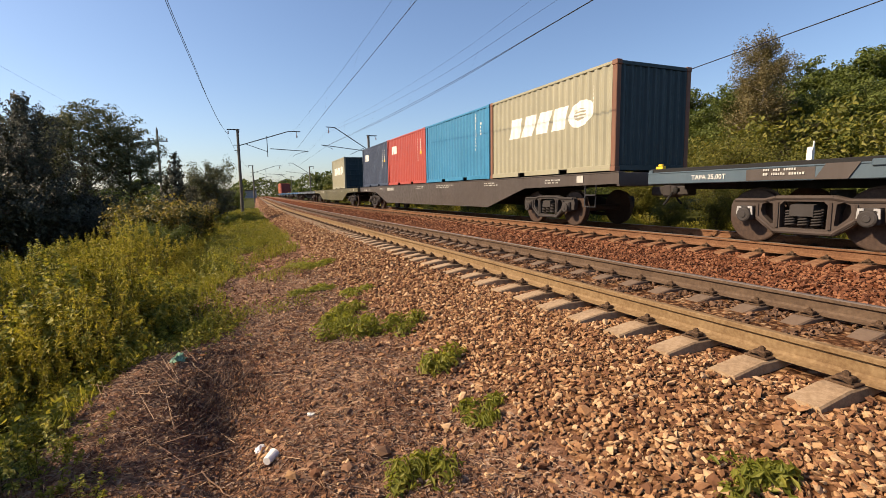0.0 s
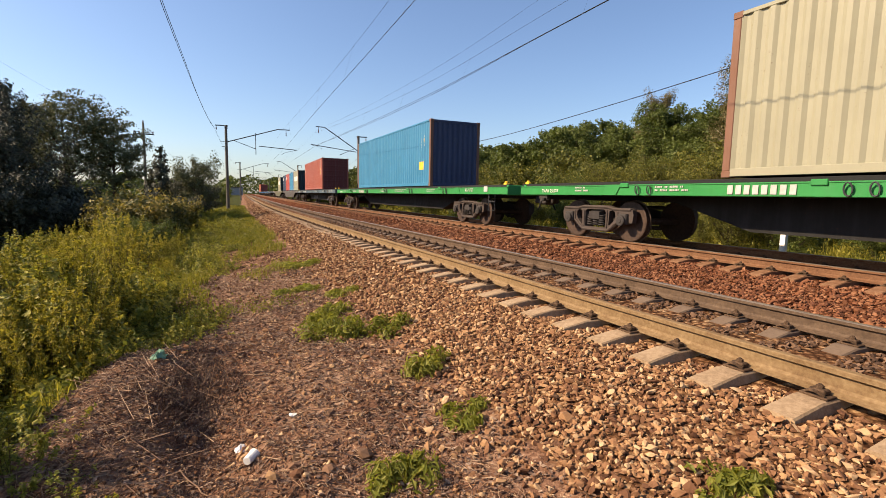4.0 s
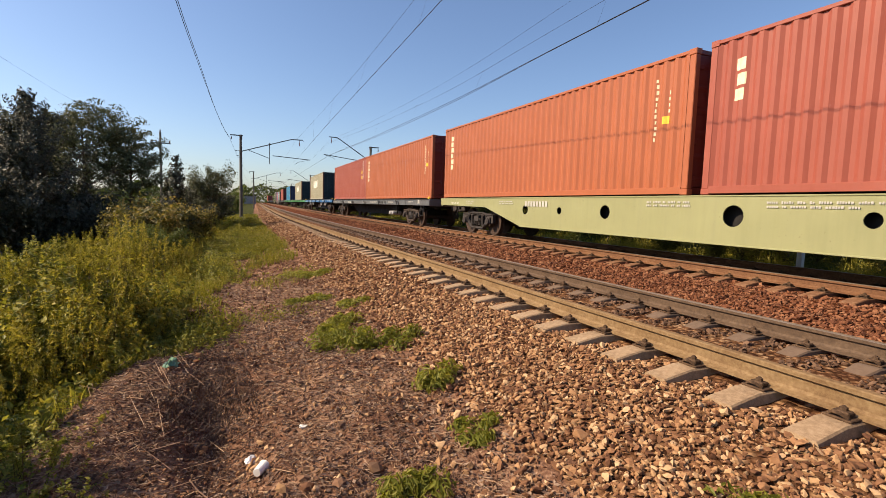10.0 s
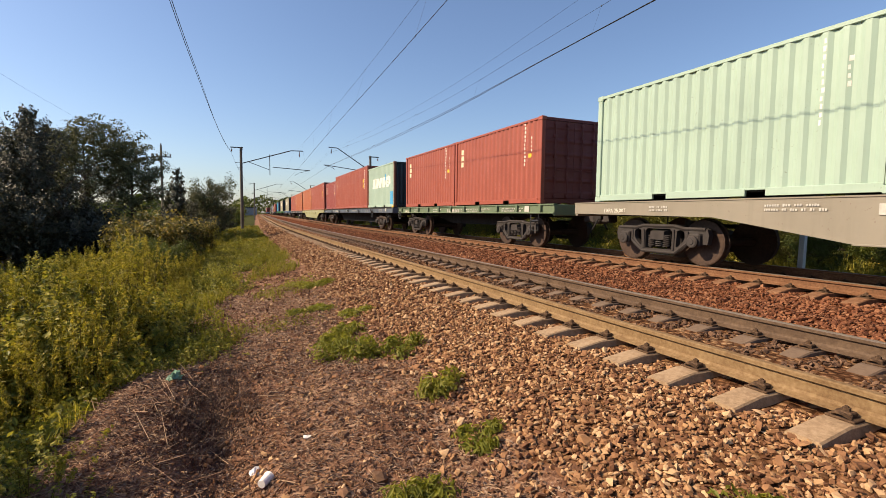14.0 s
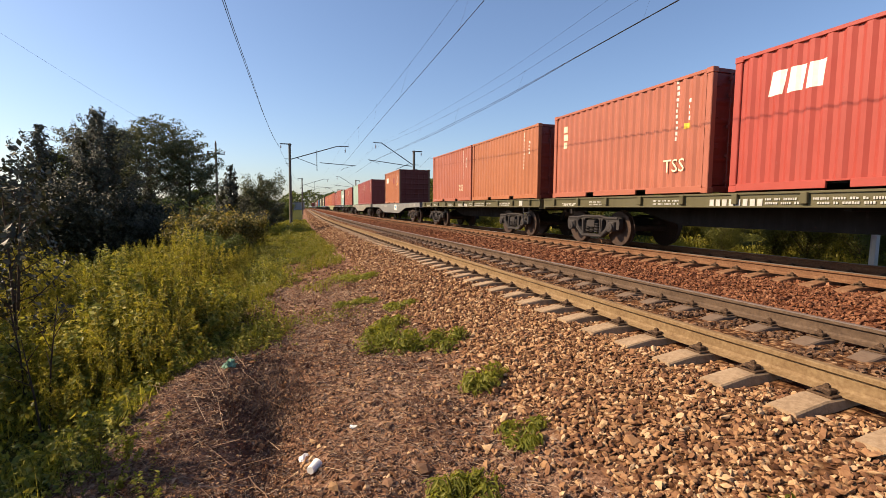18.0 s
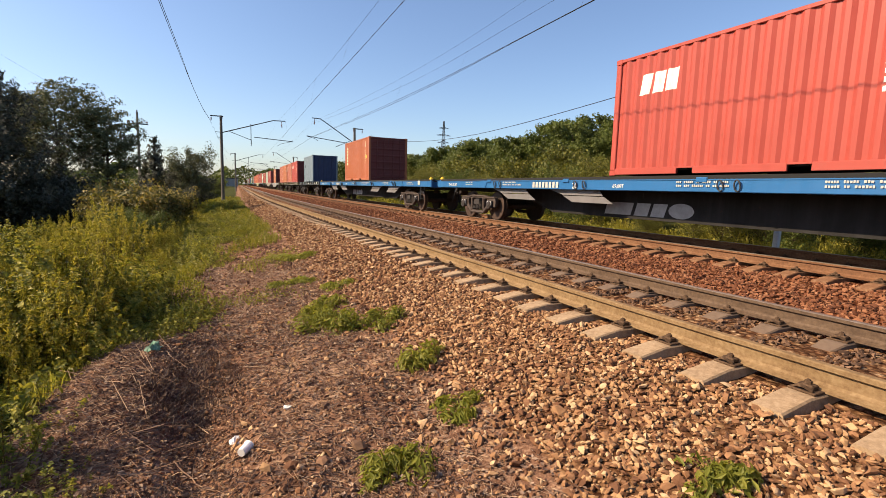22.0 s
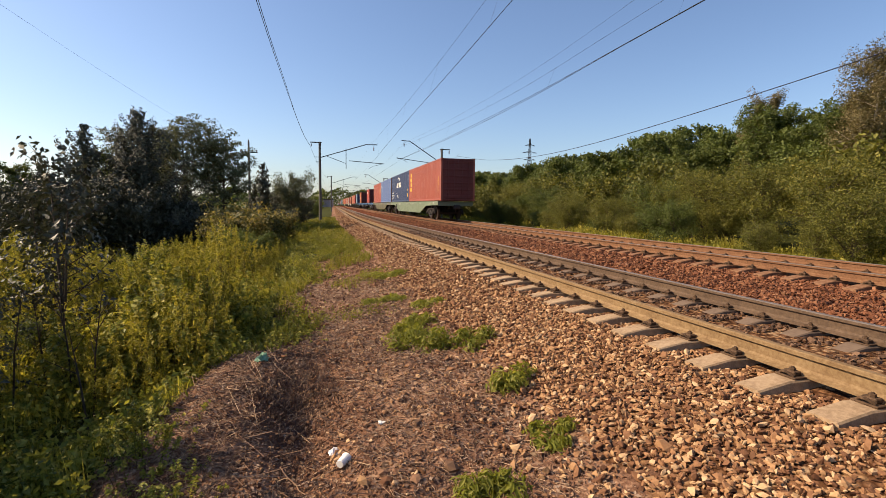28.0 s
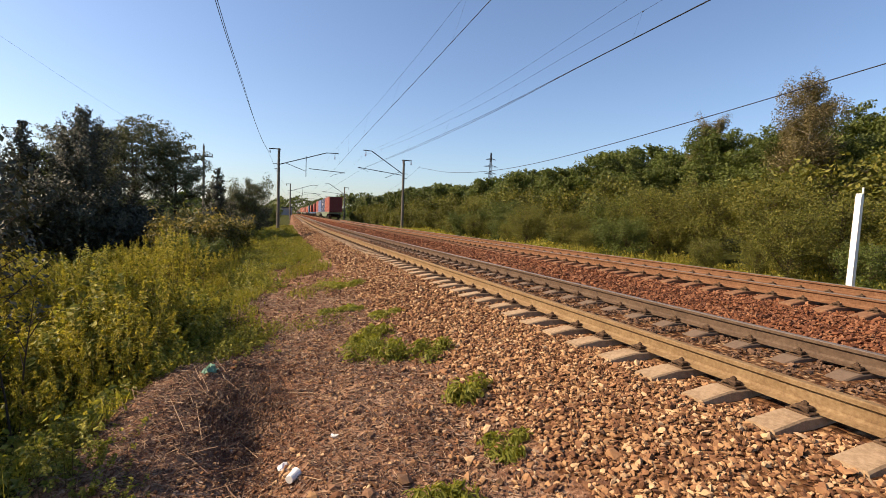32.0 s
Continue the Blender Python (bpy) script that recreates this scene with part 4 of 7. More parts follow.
def dress(root, L, H, logo):
    """Painted marks of one container."""
    far, near = L / 2 - 0.35, -L / 2 + 0.35
    if logo == "oval":
        big = L < 7
        w, h = (3.9, 0.6) if big else (3.7, 0.8)
        y = (1.8 if big else 2.6)
        mark("painted_logo", logo, lambda: slanted_mark(y, H * 0.47, w, h), L, MARKING, root, "white slanted logo blocks with a striped oval")
        mark("code", logo + "c", lambda: code_column(near + 0.5, H * 0.66, 5, 0.08), L, MARKING, root)
    elif logo in ("column", "column_small"):
        mark("painted_logo", logo, lambda: stacked_mark(far - 0.18, H * 0.58, 0.22, H * 0.28, 3), L, CREAM_MARK, root, "cream stacked logo blocks")
        mark("code", logo + "c", lambda: code_column(near + 0.62, H * 0.46, 11) + code_column(near + 0.28, H * 0.62, 4), L, MARKING, root)
        if L > 7:
            mark("warning_sign", logo + "w", lambda: [[(near + 1.05, H * 0.62), (near + 0.75, H * 0.62), (near + 0.9, H * 0.71)], bar(near + 1.1, H * 0.5, 0.4, 0.2)], L, YELLOW, root, "yellow warning triangle and plate")
            words("CAUTION", 0.085, BLACK, root, pose(-1.2135, near + 1.085, H * 0.5 + 0.09) @ FACING, "black lettering on the yellow plate")
        else:
            mark("sticker", logo + "s", lambda: [bar(near + 0.36, H * 0.55, 0.12, 0.12)], L, YELLOW, root, "small yellow sticker")
    elif logo == "tall_column":
        mark("painted_logo", logo, lambda: stacked_mark(far - 0.2, H * 0.4, 0.26, H * 0.48, 6), L, CREAM_MARK, root, "cream column of logo blocks")
        mark("code", logo + "c", lambda: code_column(near + 0.62, H * 0.4, 11) + code_column(near + 0.28, H * 0.6, 4), L, CREAM_MARK, root)
        mark("sticker", logo + "s", lambda: [bar(near + 0.4, H * 0.52, 0.16, 0.16)], L, YELLOW, root, "small yellow sticker")
    elif logo == "gold_column":
        mark("painted_logo", logo, lambda: stacked_mark(far - 0.35, H * 0.3, 0.42, H * 0.58, 4), L, YELLOW, root, "yellow column of logo blocks")
        mark("code", logo + "c", lambda: code_column(near + 0.62, H * 0.25, 8), L, YELLOW, root)
    elif logo == "blocks":
        mark("painted_logo", logo, lambda: block_mark(far - 0.35, H * 0.66, 1.0, 0.42), L, MARKING, root, "white logo blocks")
        mark("code", logo + "c", lambda: code_column(near + 0.7, H * 0.42, 9) + code_column(near + 0.35, H * 0.6, 5), L, MARKING, root)
        mark("sticker", logo + "s", lambda: [bar(near + 0.4, H * 0.55, 0.14, 0.12)], L, YELLOW, root, "small yellow sticker")
    elif logo == "stripe_blocks":
        mark("painted_logo", logo, lambda: block_mark(far - 0.15, H * 0.72, 0.72, 0.3), L, MARKING, root, "white logo blocks")
        mark("logo_bar", logo + "r", lambda: [bar(far - 0.25, H * 0.72 + 0.36, 0.6, 0.08)], L, plain("magenta_mark", (0.5, 0.05, 0.2)), root, "magenta bar")
        mark("code", logo + "c", lambda: code_column(near + 0.75, H * 0.4, 11) + code_column(near + 0.4, H * 0.62, 4), L, MARKING, root)
        mark("warning_sign", logo + "w", lambda: [[(near + 0.6, H * 0.52), (near + 0.36, H * 0.52), (near + 0.48, H * 0.6)]], L, YELLOW, root, "yellow warning triangle")
    elif logo == "swoosh":
        mark("painted_logo", logo, lambda: [q for i in range(7) if i != 3 for q in block_mark(2.1 - i * 0.42, H * 0.52, 0.36, 0.5, 1)] + swoosh(0.75, H * 0.52, 1.3, 0.95, 1.2, 2.6, 0.13) + swoosh(0.75, H * 0.6, 1.35, 1.2, -1.75, -0.35, 0.13), L, MARKING, root, "white logo blocks between two curved strokes")
        mark("code", logo + "c", lambda: code_column(near + 0.8, H * 0.42, 11) + code_column(near + 0.35, H * 0.7, 4), L, MARKING, root)
        mark("warning_sign", logo + "w", lambda: [[(near + 0.7, H * 0.36), (near + 0.42, H * 0.36), (near + 0.56, H * 0.44)], bar(near + 0.8, H * 0.16, 0.42, 0.34), bar(near + 0.52, H * 0.55, 0.12, 0.14)], L, YELLOW, root, "yellow warning triangle and plate")
        for i, t in enumerate(("eco container", "bamboo flooring", "light steel")):
            words(t, 0.27, MARKING, root, pose(-1.2125, far - 0.1, H * 0.33 - i * 0.3) @ FACING, "white lettering")
    elif logo == "plate":
        mark("code", logo + "c", lambda: code_column(near + 0.75, H * 0.5, 9) + code_column(near + 0.4, H * 0.62, 4), L, MARKING, root)
        mark("sticker", logo + "s", lambda: [bar(near + 0.95, H * 0.26, 0.45, 0.36), bar(near + 0.5, H * 0.68, 0.14, 0.14)], L, YELLOW, root, "yellow plate")
    elif logo == "pale":
        mark("code", logo + "c", lambda: code_column(far - 0.45, H * 0.35, 9, 0.13, 0.1), L, MARKING, root)
        mark("logo_patch", logo + "p", lambda: [ellipse(far - 0.5, H * 0.62, 0.14, 0.2, 8)], L, STEEL_GREY, root, "grey badge")
    else:
        mark("code", "none" + "c", lambda: code_column(near + 0.7, H * 0.42, 11) + code_column(near + 0.35, H * 0.62, 4), L, MARKING, root)


# ---- bogies and wagons ----
def cast_plate(name, loops, x, thick):
    """Upright plate in y, z: the first loop is its outline, the others are openings through it."""
    bm = bmesh.new()
    edges = []
    for loop in loops:
        vs = [bm.verts.new((x, y, z)) for y, z in loop]
        edges += [bm.edges.new((vs[i], vs[(i + 1) % len(vs)])) for i in range(len(vs))]
    bmesh.ops.triangle_fill(bm, use_beauty=True, use_dissolve=False, edges=edges)
    got = bmesh.ops.extrude_face_region(bm, geom=bm.faces[:])
    bmesh.ops.translate(bm, verts=[g for g in got["geom"] if isinstance(g, bmesh.types.BMVert)], vec=(thick, 0, 0))
    bmesh.ops.recalc_face_normals(bm, faces=bm.faces)
    me = bpy.data.meshes.new(name)
    bm.to_mesh(me)
    bm.free()
    return me


def side_frame():
    """Cast side frame of a three-piece bogie, in the plane x = 0, axles at y = +-0.925."""
    half = [(0.42, 0.84), (0.62, 0.79), (1.1, 0.79), (1.19, 0.75), (1.23, 0.64), (1.2, 0.45), (1.1, 0.45), (1.085, 0.66), (0.775, 0.66), (0.765, 0.43), (0.66, 0.34), (0.45, 0.2)]
    outline = half + [(-y, z) for y, z in reversed(half)]
    window = [(-0.35, 0.3), (0.35, 0.3), (0.36, 0.68), (0.3, 0.74), (-0.3, 0.74), (-0.36, 0.68)]
    tear = [(0.46, 0.37), (0.5, 0.36), (0.64, 0.49), (0.68, 0.58), (0.66, 0.69), (0.57, 0.73), (0.48, 0.7)]
    me = cast_plate("side_frame", [outline, window, tear, [(-y, z) for y, z in tear]], -0.06, 0.12)
    ribs = Shape()
    for d in (-1, 1):
        for a, b in (((0.0, 0.8), (0.43, 0.8)), ((0.43, 0.8), (0.63, 0.755)), ((0.63, 0.755), (1.15, 0.755)), ((0.0, 0.235), (0.44, 0.235)), ((0.44, 0.235), (0.74, 0.46)), ((0.4, 0.3), (0.4, 0.72)), ((0.74, 0.46), (0.74, 0.7))):
            ribs.tube([(-0.055, d * a[0], a[1]), (-0.055, d * b[0], b[1])], 0.034, 6).tube([(0.055, d * a[0], a[1]), (0.055, d * b[0], b[1])], 0.034, 6)
    n = len(me.vertices)
    both = bpy.data.meshes.new("side_frame")
    both.from_pydata([tuple(v.co) for v in me.vertices] + ribs.v, [], [tuple(p.vertices) for p in me.polygons] + [tuple(i + n for i in f) for f in ribs.f])
    return both


def axle_box():
    s = Shape()
    s.box(-0.13, 0.11, -0.14, 0.14, 0.4, 0.66, 0.03)
    s.lathe((-0.13, 0, 0.5), "x", [(-0.05, 0.1), (-0.035, 0.125), (0.0, 0.125)], 14)
    s.lathe((-0.18, 0, 0.5), "x", [(-0.012, 0.05), (0.0, 0.06)], 8)
    return s


def springs():
    """Two coil springs of one nest, with the wedge between them."""
    s = Shape()
    for y in (-0.2, 0.0, 0.2):
        pts = [(0.075 * math.cos(a * 0.7854), y + 0.075 * math.sin(a * 0.7854), 0.34 + 0.0055 * a) for a in range(0, 50)]
        s.tube(pts, 0.016, 5)
    return s


def wheelset():
    s = Shape()
    for d in (-1, 1):
        prof = [(-0.065, 0.30), (-0.065, 0.455), (-0.055, 0.478), (0.05, 0.472), (0.06, 0.44), (0.03, 0.41), (0.01, 0.34), (0.0, 0.2), (0.03, 0.16), (0.08, 0.14)]
        s.lathe((d * 0.79, 0, 0), "x", [(-d * a if d < 0 else -a, r) for a, r in prof] if d > 0 else [(a, r) for a, r in prof], 28)
        s.lathe((d * 0.725, 0, 0), "x", [(-0.016, 0.3), (-0.014, 0.505), (0.014, 0.505), (0.016, 0.3)], 28)
    s.tube([(-1.08, 0, 0), (1.08, 0, 0)], 0.085, 12)
    return s


def bolster():
    s = Shape()
    s.prism([(-1.12, 0.5), (1.12, 0.5), (1.12, 0.68), (0.6, 0.78), (0.2, 0.8), (-0.2, 0.8), (-0.6, 0.78), (-1.12, 0.68)], "y", -0.18, 0.18)
    s.lathe((0, 0, 0.8), "z", [(0, 0.18), (0.12, 0.18)], 14)
    for d in (-1, 1):
        s.box(-0.7, 0.7, d * 0.42 - 0.04, d * 0.42 + 0.04, 0.36, 0.46, 0.01)
        s.box(-0.84, -0.74, d * 0.42 - 0.05, d * 0.42 + 0.05, 0.3, 0.55, 0.01)
        s.box(0.74, 0.84, d * 0.42 - 0.05, d * 0.42 + 0.05, 0.3, 0.55, 0.01)
    return s


WHEELSETS = []


def bogie(parent, y, grey, white_marks):
    b = part("bogie", cached("bolster", lambda: bolster().mesh("bogie")), BOGIE, parent, at=pose(0, y, 0))
    for d in (-1, 1):
        part("side_frame", cached(("frame", grey), side_frame), BOGIE_BROWN if grey else BOGIE, b, at=pose(d * 1.02, 0, 0))
        part("spring_nest", cached("springs", lambda: springs().mesh("spring_nest", True)), BOGIE, b, at=pose(d * 1.03, 0, 0))
        for e in (-1, 1):
            box = part("axle_box", cached(("abox", d), lambda: axle_box().mesh("axle_box")), BOGIE, b, at=pose(d * 1.02, e * 0.925, 0, 0, 0, 0 if d < 0 else 180))
        if white_marks and d < 0:
            for e in (-1, 1):
                for q in (-1, 1):
                    me = cached(("abmark", q), lambda: Shape().prism([(q * 0.15, 0.5), (q * 0.11, 0.5), (q * 0.11, 0.61), (q * 0.06, 0.62), (q * 0.06, 0.65), (q * 0.14, 0.65)], "x", -0.002, 0.012).mesh("paint_mark"))
                    part("paint_mark", me, GREY_MARK, b, "pale paint mark on the axle box", at=pose(-1.158, e * 0.925, 0))
    for e in (-1, 1):
        w = part("wheelset", cached("wheelset", lambda: wheelset().mesh("wheelset")), WHEEL, b, at=pose(0, e * 0.925, 0.478))
        WHEELSETS.append(w)
    return b


def plate_with_holes(outline, holes, x, thick):
    """Upright plate in y, z with round holes that go through it."""
    bm = bmesh.new()
    edges, rims = [], []
    loops = [outline] + [ellipse(y, z, r, r, 18) for y, z, r in holes]
    for loop in loops:
        vs = [bm.verts.new((x, y, z)) for y, z in loop]
        es = [bm.edges.new((vs[i], vs[(i + 1) % len(vs)])) for i in range(len(vs))]
        edges += es
    bmesh.ops.triangle_fill(bm, use_beauty=True, use_dissolve=False, edges=edges)
    got = bmesh.ops.extrude_face_region(bm, geom=bm.faces[:])
    bmesh.ops.translate(bm, verts=[g for g in got["geom"] if isinstance(g, bmesh.types.BMVert)], vec=(thick, 0, 0))
    bmesh.ops.recalc_face_normals(bm, faces=bm.faces)
    me = bpy.data.meshes.new("side_sill")
    bm.to_mesh(me)
    bm.free()
    return me


def wagon(L, kind, colour, label, deck, wheel=False, tara="TAPA 25,00T", ladder=True, holes=()):
    """Container flat wagon: origin on the rail head under its middle. deck: height of the loading plane."""
    root = thing("container_wagon", label, "railway wagon", group="wagons of the train")
    main = coat(colour)
    h, X = L / 2, 1.27
    bog = h - (3.05 if L > 22 else (2.6 if L > 17 else 2.35))
    grey = colour in ("w_teal", "w_blue", "w_green", "w_grey", "w_slate", "w_light")
    if kind == "straight":
        top, low = deck - 0.1, deck - 0.34
        for d in (-1, 1):
            part("side_sill", cached(("ssill", L, deck, d, colour), lambda: Shape().box(*sorted((d * (X - 0.09), d * X)), -h, h, low, top, 0.012).box(*sorted((d * (X - 0.14), d * (X + 0.012))), -h, h, top - 0.02, top + 0.004, 0.004).mesh("side_sill")), main, root)
            part("deck_rail", cached(("drail", L, deck, d), lambda: Shape().box(*sorted((d * (X - 0.2), d * (X - 0.05))), -h + 0.01, h - 0.01, top - 0.03, deck - 0.02, 0.008).mesh("deck_rail")), BLACK, root)
        part("spine_beam", cached(("spine", L, deck), lambda: Shape().prism([(-h + 0.3, low + 0.02), (-h + 0.3, low - 0.12), (-h + 4.9, low - 0.14), (-h + 6.6, 0.42), (h - 6.6, 0.42), (h - 4.9, low - 0.14), (h - 0.3, low - 0.12), (h - 0.3, low + 0.02)], "x", -0.5, 0.5).mesh("spine_beam")), UNDERFRAME, root)
    elif kind == "belly":
        top, low = deck - 0.02, deck - 0.3
        drop = 0.45 if L > 22 else 0.62
        out = [(-h, top), (-h, low), (-h + 4.0, low - 0.06), (-h + 6.3, drop), (h - 6.3, drop), (h - 4.0, low - 0.06), (h, low), (h, top)]
        for d in (-1, 1):
            part("side_sill", cached(("bsill", L, deck, d, colour, len(holes)), lambda: plate_with_holes(out, holes, d * X - (0.02 if d > 0 else 0), 0.02)), main, root)
            part("sill_flange", cached(("flange", L, deck, d, colour), lambda: Shape().box(*sorted((d * (X - 0.13), d * (X + 0.015))), -h, h, top - 0.025, top + 0.003, 0.006).mesh("sill_flange")), main, root)
            part("sill_flange", cached(("flange2", L, deck, d, colour), lambda: Shape().box(*sorted((d * (X - 0.13), d * (X + 0.015))), -h + 6.3, h - 6.3, drop - 0.02, drop + 0.012, 0.006).mesh("sill_flange")), main, root)
        part("spine_beam", cached(("bspine", L, deck), lambda: Shape().box(-0.35, 0.35, -h + 0.2, h - 0.2, low - 0.05, top - 0.05, 0.02).box(-X + 0.2, X - 0.2, -h + 6.6, h - 6.6, low - 0.3, top - 0.05).mesh("spine_beam")), UNDERFRAME, root)
    else:
        top, low = deck - 0.02, deck - 0.3
        for d in (-1, 1):
            part("side_sill", cached(("fsill", L, deck, d, colour), lambda: Shape().box(*sorted((d * (X - 0.1), d * X)), -h, h, low, top, 0.012).box(*sorted((d * (X - 0.1), d * (X + 0.03))), -h, h, top - 0.04, top + 0.002, 0.006).box(*sorted((d * (X - 0.1), d * (X + 0.03))), -h, h, low - 0.004, low + 0.03, 0.006).mesh("side_sill")), main, root)
            n = int(L / 1.25)
            for i in range(n):
                y = -h + (i + 0.5) * L / n
                part("stake_pocket", cached(("stake", deck, d, colour), lambda: Shape().box(*sorted((d * (X - 0.004), d * (X + 0.075))), -0.06, 0.06, low + 0.06, top - 0.02, 0.01).mesh("stake_pocket")), main, root, at=pose(0, y, 0))
        part("spine_beam", cached(("fspine", L, deck), lambda: Shape().prism([(-h + 0.3, low + 0.1), (-h + 0.3, low - 0.12), (-h + 3.6, low - 0.12), (-h + 5.0, 0.62), (h - 5.0, 0.62), (h - 3.6, low - 0.12), (h - 0.3, low - 0.12), (h - 0.3, low + 0.1)], "x", -0.4, 0.4).mesh("spine_beam")), UNDERFRAME, root)
    part("deck", cached(("deck", L, deck), lambda: Shape().box(-X + 0.1, X - 0.1, -h + 0.05, h - 0.05, deck - 0.12, deck - 0.06).mesh("deck")), BLACK, root)
    for i in range(int(L / 3.0)):
        y = -h + 1.5 + i * (L - 3.0) / max(1, int(L / 3.0) - 1)
        part("cross_beam", cached(("cross", deck), lambda: Shape().box(-X + 0.1, X - 0.1, -0.06, 0.06, deck - 0.36, deck - 0.05, 0.01).mesh("cross_beam")), BLACK, root, at=pose(0, y, 0))
    for e in (-1, 1):
        part("end_beam", cached(("endbeam", deck, e, colour), lambda: Shape().box(-X + 0.02, X - 0.02, *sorted((e * (h - 0.1), e * (h + 0.002))), deck - 0.36, deck - 0.04, 0.012).mesh("end_beam")), main, root)
        part("coupler", cached("coupler", lambda: Shape().box(-0.14, 0.14, -0.1, 0.32, 0.82, 1.04, 0.03).box(-0.2, 0.2, 0.28, 0.56, 0.78, 1.1, 0.05).box(0.02, 0.2, 0.5, 0.66, 0.84, 1.04, 0.03).mesh("coupler")), BOGIE, root, at=pose(0, e * h, 0, 0, 0, 0 if e > 0 else 180))
        part("brake_hose", cached("hose", lambda: Shape().tube([(-0.35, 0.0, 0.95), (-0.36, 0.14, 0.9), (-0.34, 0.3, 0.7), (-0.3, 0.42, 0.62)], 0.025, 6).box(-0.4, -0.3, -0.02, 0.1, 0.9, 1.0, 0.015).mesh("brake_hose")), BLACK, root, at=pose(0, e * h, 0, 0, 0, 0 if e > 0 else 180))
        bogie(root, e * bog, grey, colour in ("w_blue", "w_slate", "w_black", "w_teal"))
    if ladder:
        for e, sx in ((-1, -1), (1, 1)):
            part("step_ladder", cached(("ladder", deck), lambda: Shape().tube([(0, -0.2, deck - 0.3), (-0.02, -0.2, 0.55), (-0.02, 0.2, 0.55), (0, 0.2, deck - 0.3)], 0.02, 6).tube([(-0.01, -0.2, 0.85), (-0.01, 0.2, 0.85)], 0.018, 6).mesh("step_ladder")), STEEL_GREY, root, at=pose(sx * (X - 0.03), e * (h - 1.0), 0))
    if wheel:
        part("brake_wheel", cached("bwheel", lambda: Shape().tube([(0, 0.2 * math.cos(a * math.pi / 10), 0.2 * math.sin(a * math.pi / 10)) for a in range(21)], 0.02, 6).tube([(0, -0.19, 0), (0, 0.19, 0)], 0.015, 5).tube([(0, 0, -0.19), (0, 0, 0.19)], 0.015, 5).tube([(0, 0, 0), (0.25, 0, 0)], 0.025, 6).mesh("brake_wheel")), STEEL_GREY, root, at=pose(-X - 0.06, wheel, deck - 0.42))
    # twist-lock lugs and lashing brackets
    if kind == "straight":
        for i in range(5):
            y = -h + 4.7 + i * (L - 9.4) / 4
            part("lashing_plate", cached(("lug", deck, colour), lambda: Shape().box(-X - 0.03, -X + 0.002, -0.12, 0.12, deck - 0.16, deck - 0.06, 0.012).mesh("lashing_plate")), main, root, at=pose(0, y + 0.55, 0))
            for q in (-0.16, 0.16):
                part("lashing_ring", cached(("ring", deck, colour), lambda: Shape().tube([(-X - 0.035 - 0.02 * math.sin(a * math.pi / 6), 0.055 * math.cos(a * math.pi / 6), deck - 0.22 + 0.1 * math.sin(a * math.pi / 6)) for a in range(13)], 0.014, 5, False).mesh("lashing_ring")), STEEL_GREY, root, at=pose(0, y + q, 0))
        if colour in ("w_blue", "w_teal"):
            logo = cached(("belly_logo", L), lambda: belly_logo(h - 8.7))
            part("painted_logo", logo, GREY_MARK if colour == "w_blue" else DULL_MARK, root, "grey slanted logo blocks on the centre beam")
        if colour == "w_blue":
            for ya, yb in ((8.4, 6.45), (5.34, 3.4), (-3.4, -5.34), (-6.45, -8.4)):
                s0 = 1 if ya > 0 else -1
                pa, pb = (ya, yb) if s0 > 0 else (yb, ya)
                part("cover_plate", cached(("cover", L, ya), lambda: Shape().prism([(pa, 1.1), (pb, 1.1), (pb - s0 * 0.16, 0.94), (pa - s0 * 0.62, 0.94)], "x", -X + 0.13, -X + 0.15).prism([(pa - s0 * 0.62, 0.92), (pb - s0 * 0.18, 0.92), (pb - s0 * 0.5, 0.76), (pa - s0 * 1.0, 0.76)], "x", -X + 0.14, -X + 0.16).mesh("cover_plate")), COVER, root, "grey cover plate under the sill")
            words("20", 0.2, MARKING, root, pose(-X - 0.016, h - 8.3, deck - 0.31) @ FACING, "white stencilled number of feet")
            words("69,00T", 0.12, MARKING, root, pose(-X - 0.016, h - 9.7, deck - 0.28) @ FACING, "white stencilled load limit")
        if colour == "w_grey":
            # black discs on the uncut sill paint in the darkness of round holes
            for y, r in [(5.2 - 0.4 * i, 0.06) for i in range(4)] + [(-4.1 - 0.33 * i, 0.085) for i in range(4)]:
                part("lightening_hole", cached(("lhole", r), lambda: Shape().lathe((0, 0, 0), "x", [(0, r), (-0.004, r)], 16).mesh("lightening_hole")), BLACK, root, "black disc for the dark of a round hole", at=pose(-X - 0.001, y, deck - 0.22))
            for y in (-5.35, -5.65, -5.95):
                part("air_reservoir", cached("reservoir", lambda: Shape().lathe((0, 0, 0), "x", [(0, 0.05), (0.02, 0.1), (0.06, 0.115), (0.5, 0.115), (0.55, 0.08)], 14).mesh("air_reservoir")), GREY_MARK, root, "grey air reservoir", at=pose(-X + 0.15, y, 0.56))
            part("reservoir_hanger", cached("hanger", lambda: Shape().box(-X + 0.4, -X + 0.46, -6.1, -5.2, 0.5, 1.1, 0.01).mesh("reservoir_hanger")), UNDERFRAME, root)
        if colour == "w_teal":
            part("primer_patch", cached(("patch", L), lambda: Shape().box(-X - 0.004, -X + 0.001, h - 3.3, h - 2.2, low + 0.02, top - 0.03).mesh("primer_patch")), coat("w_brown"), root, "brown primer patch")
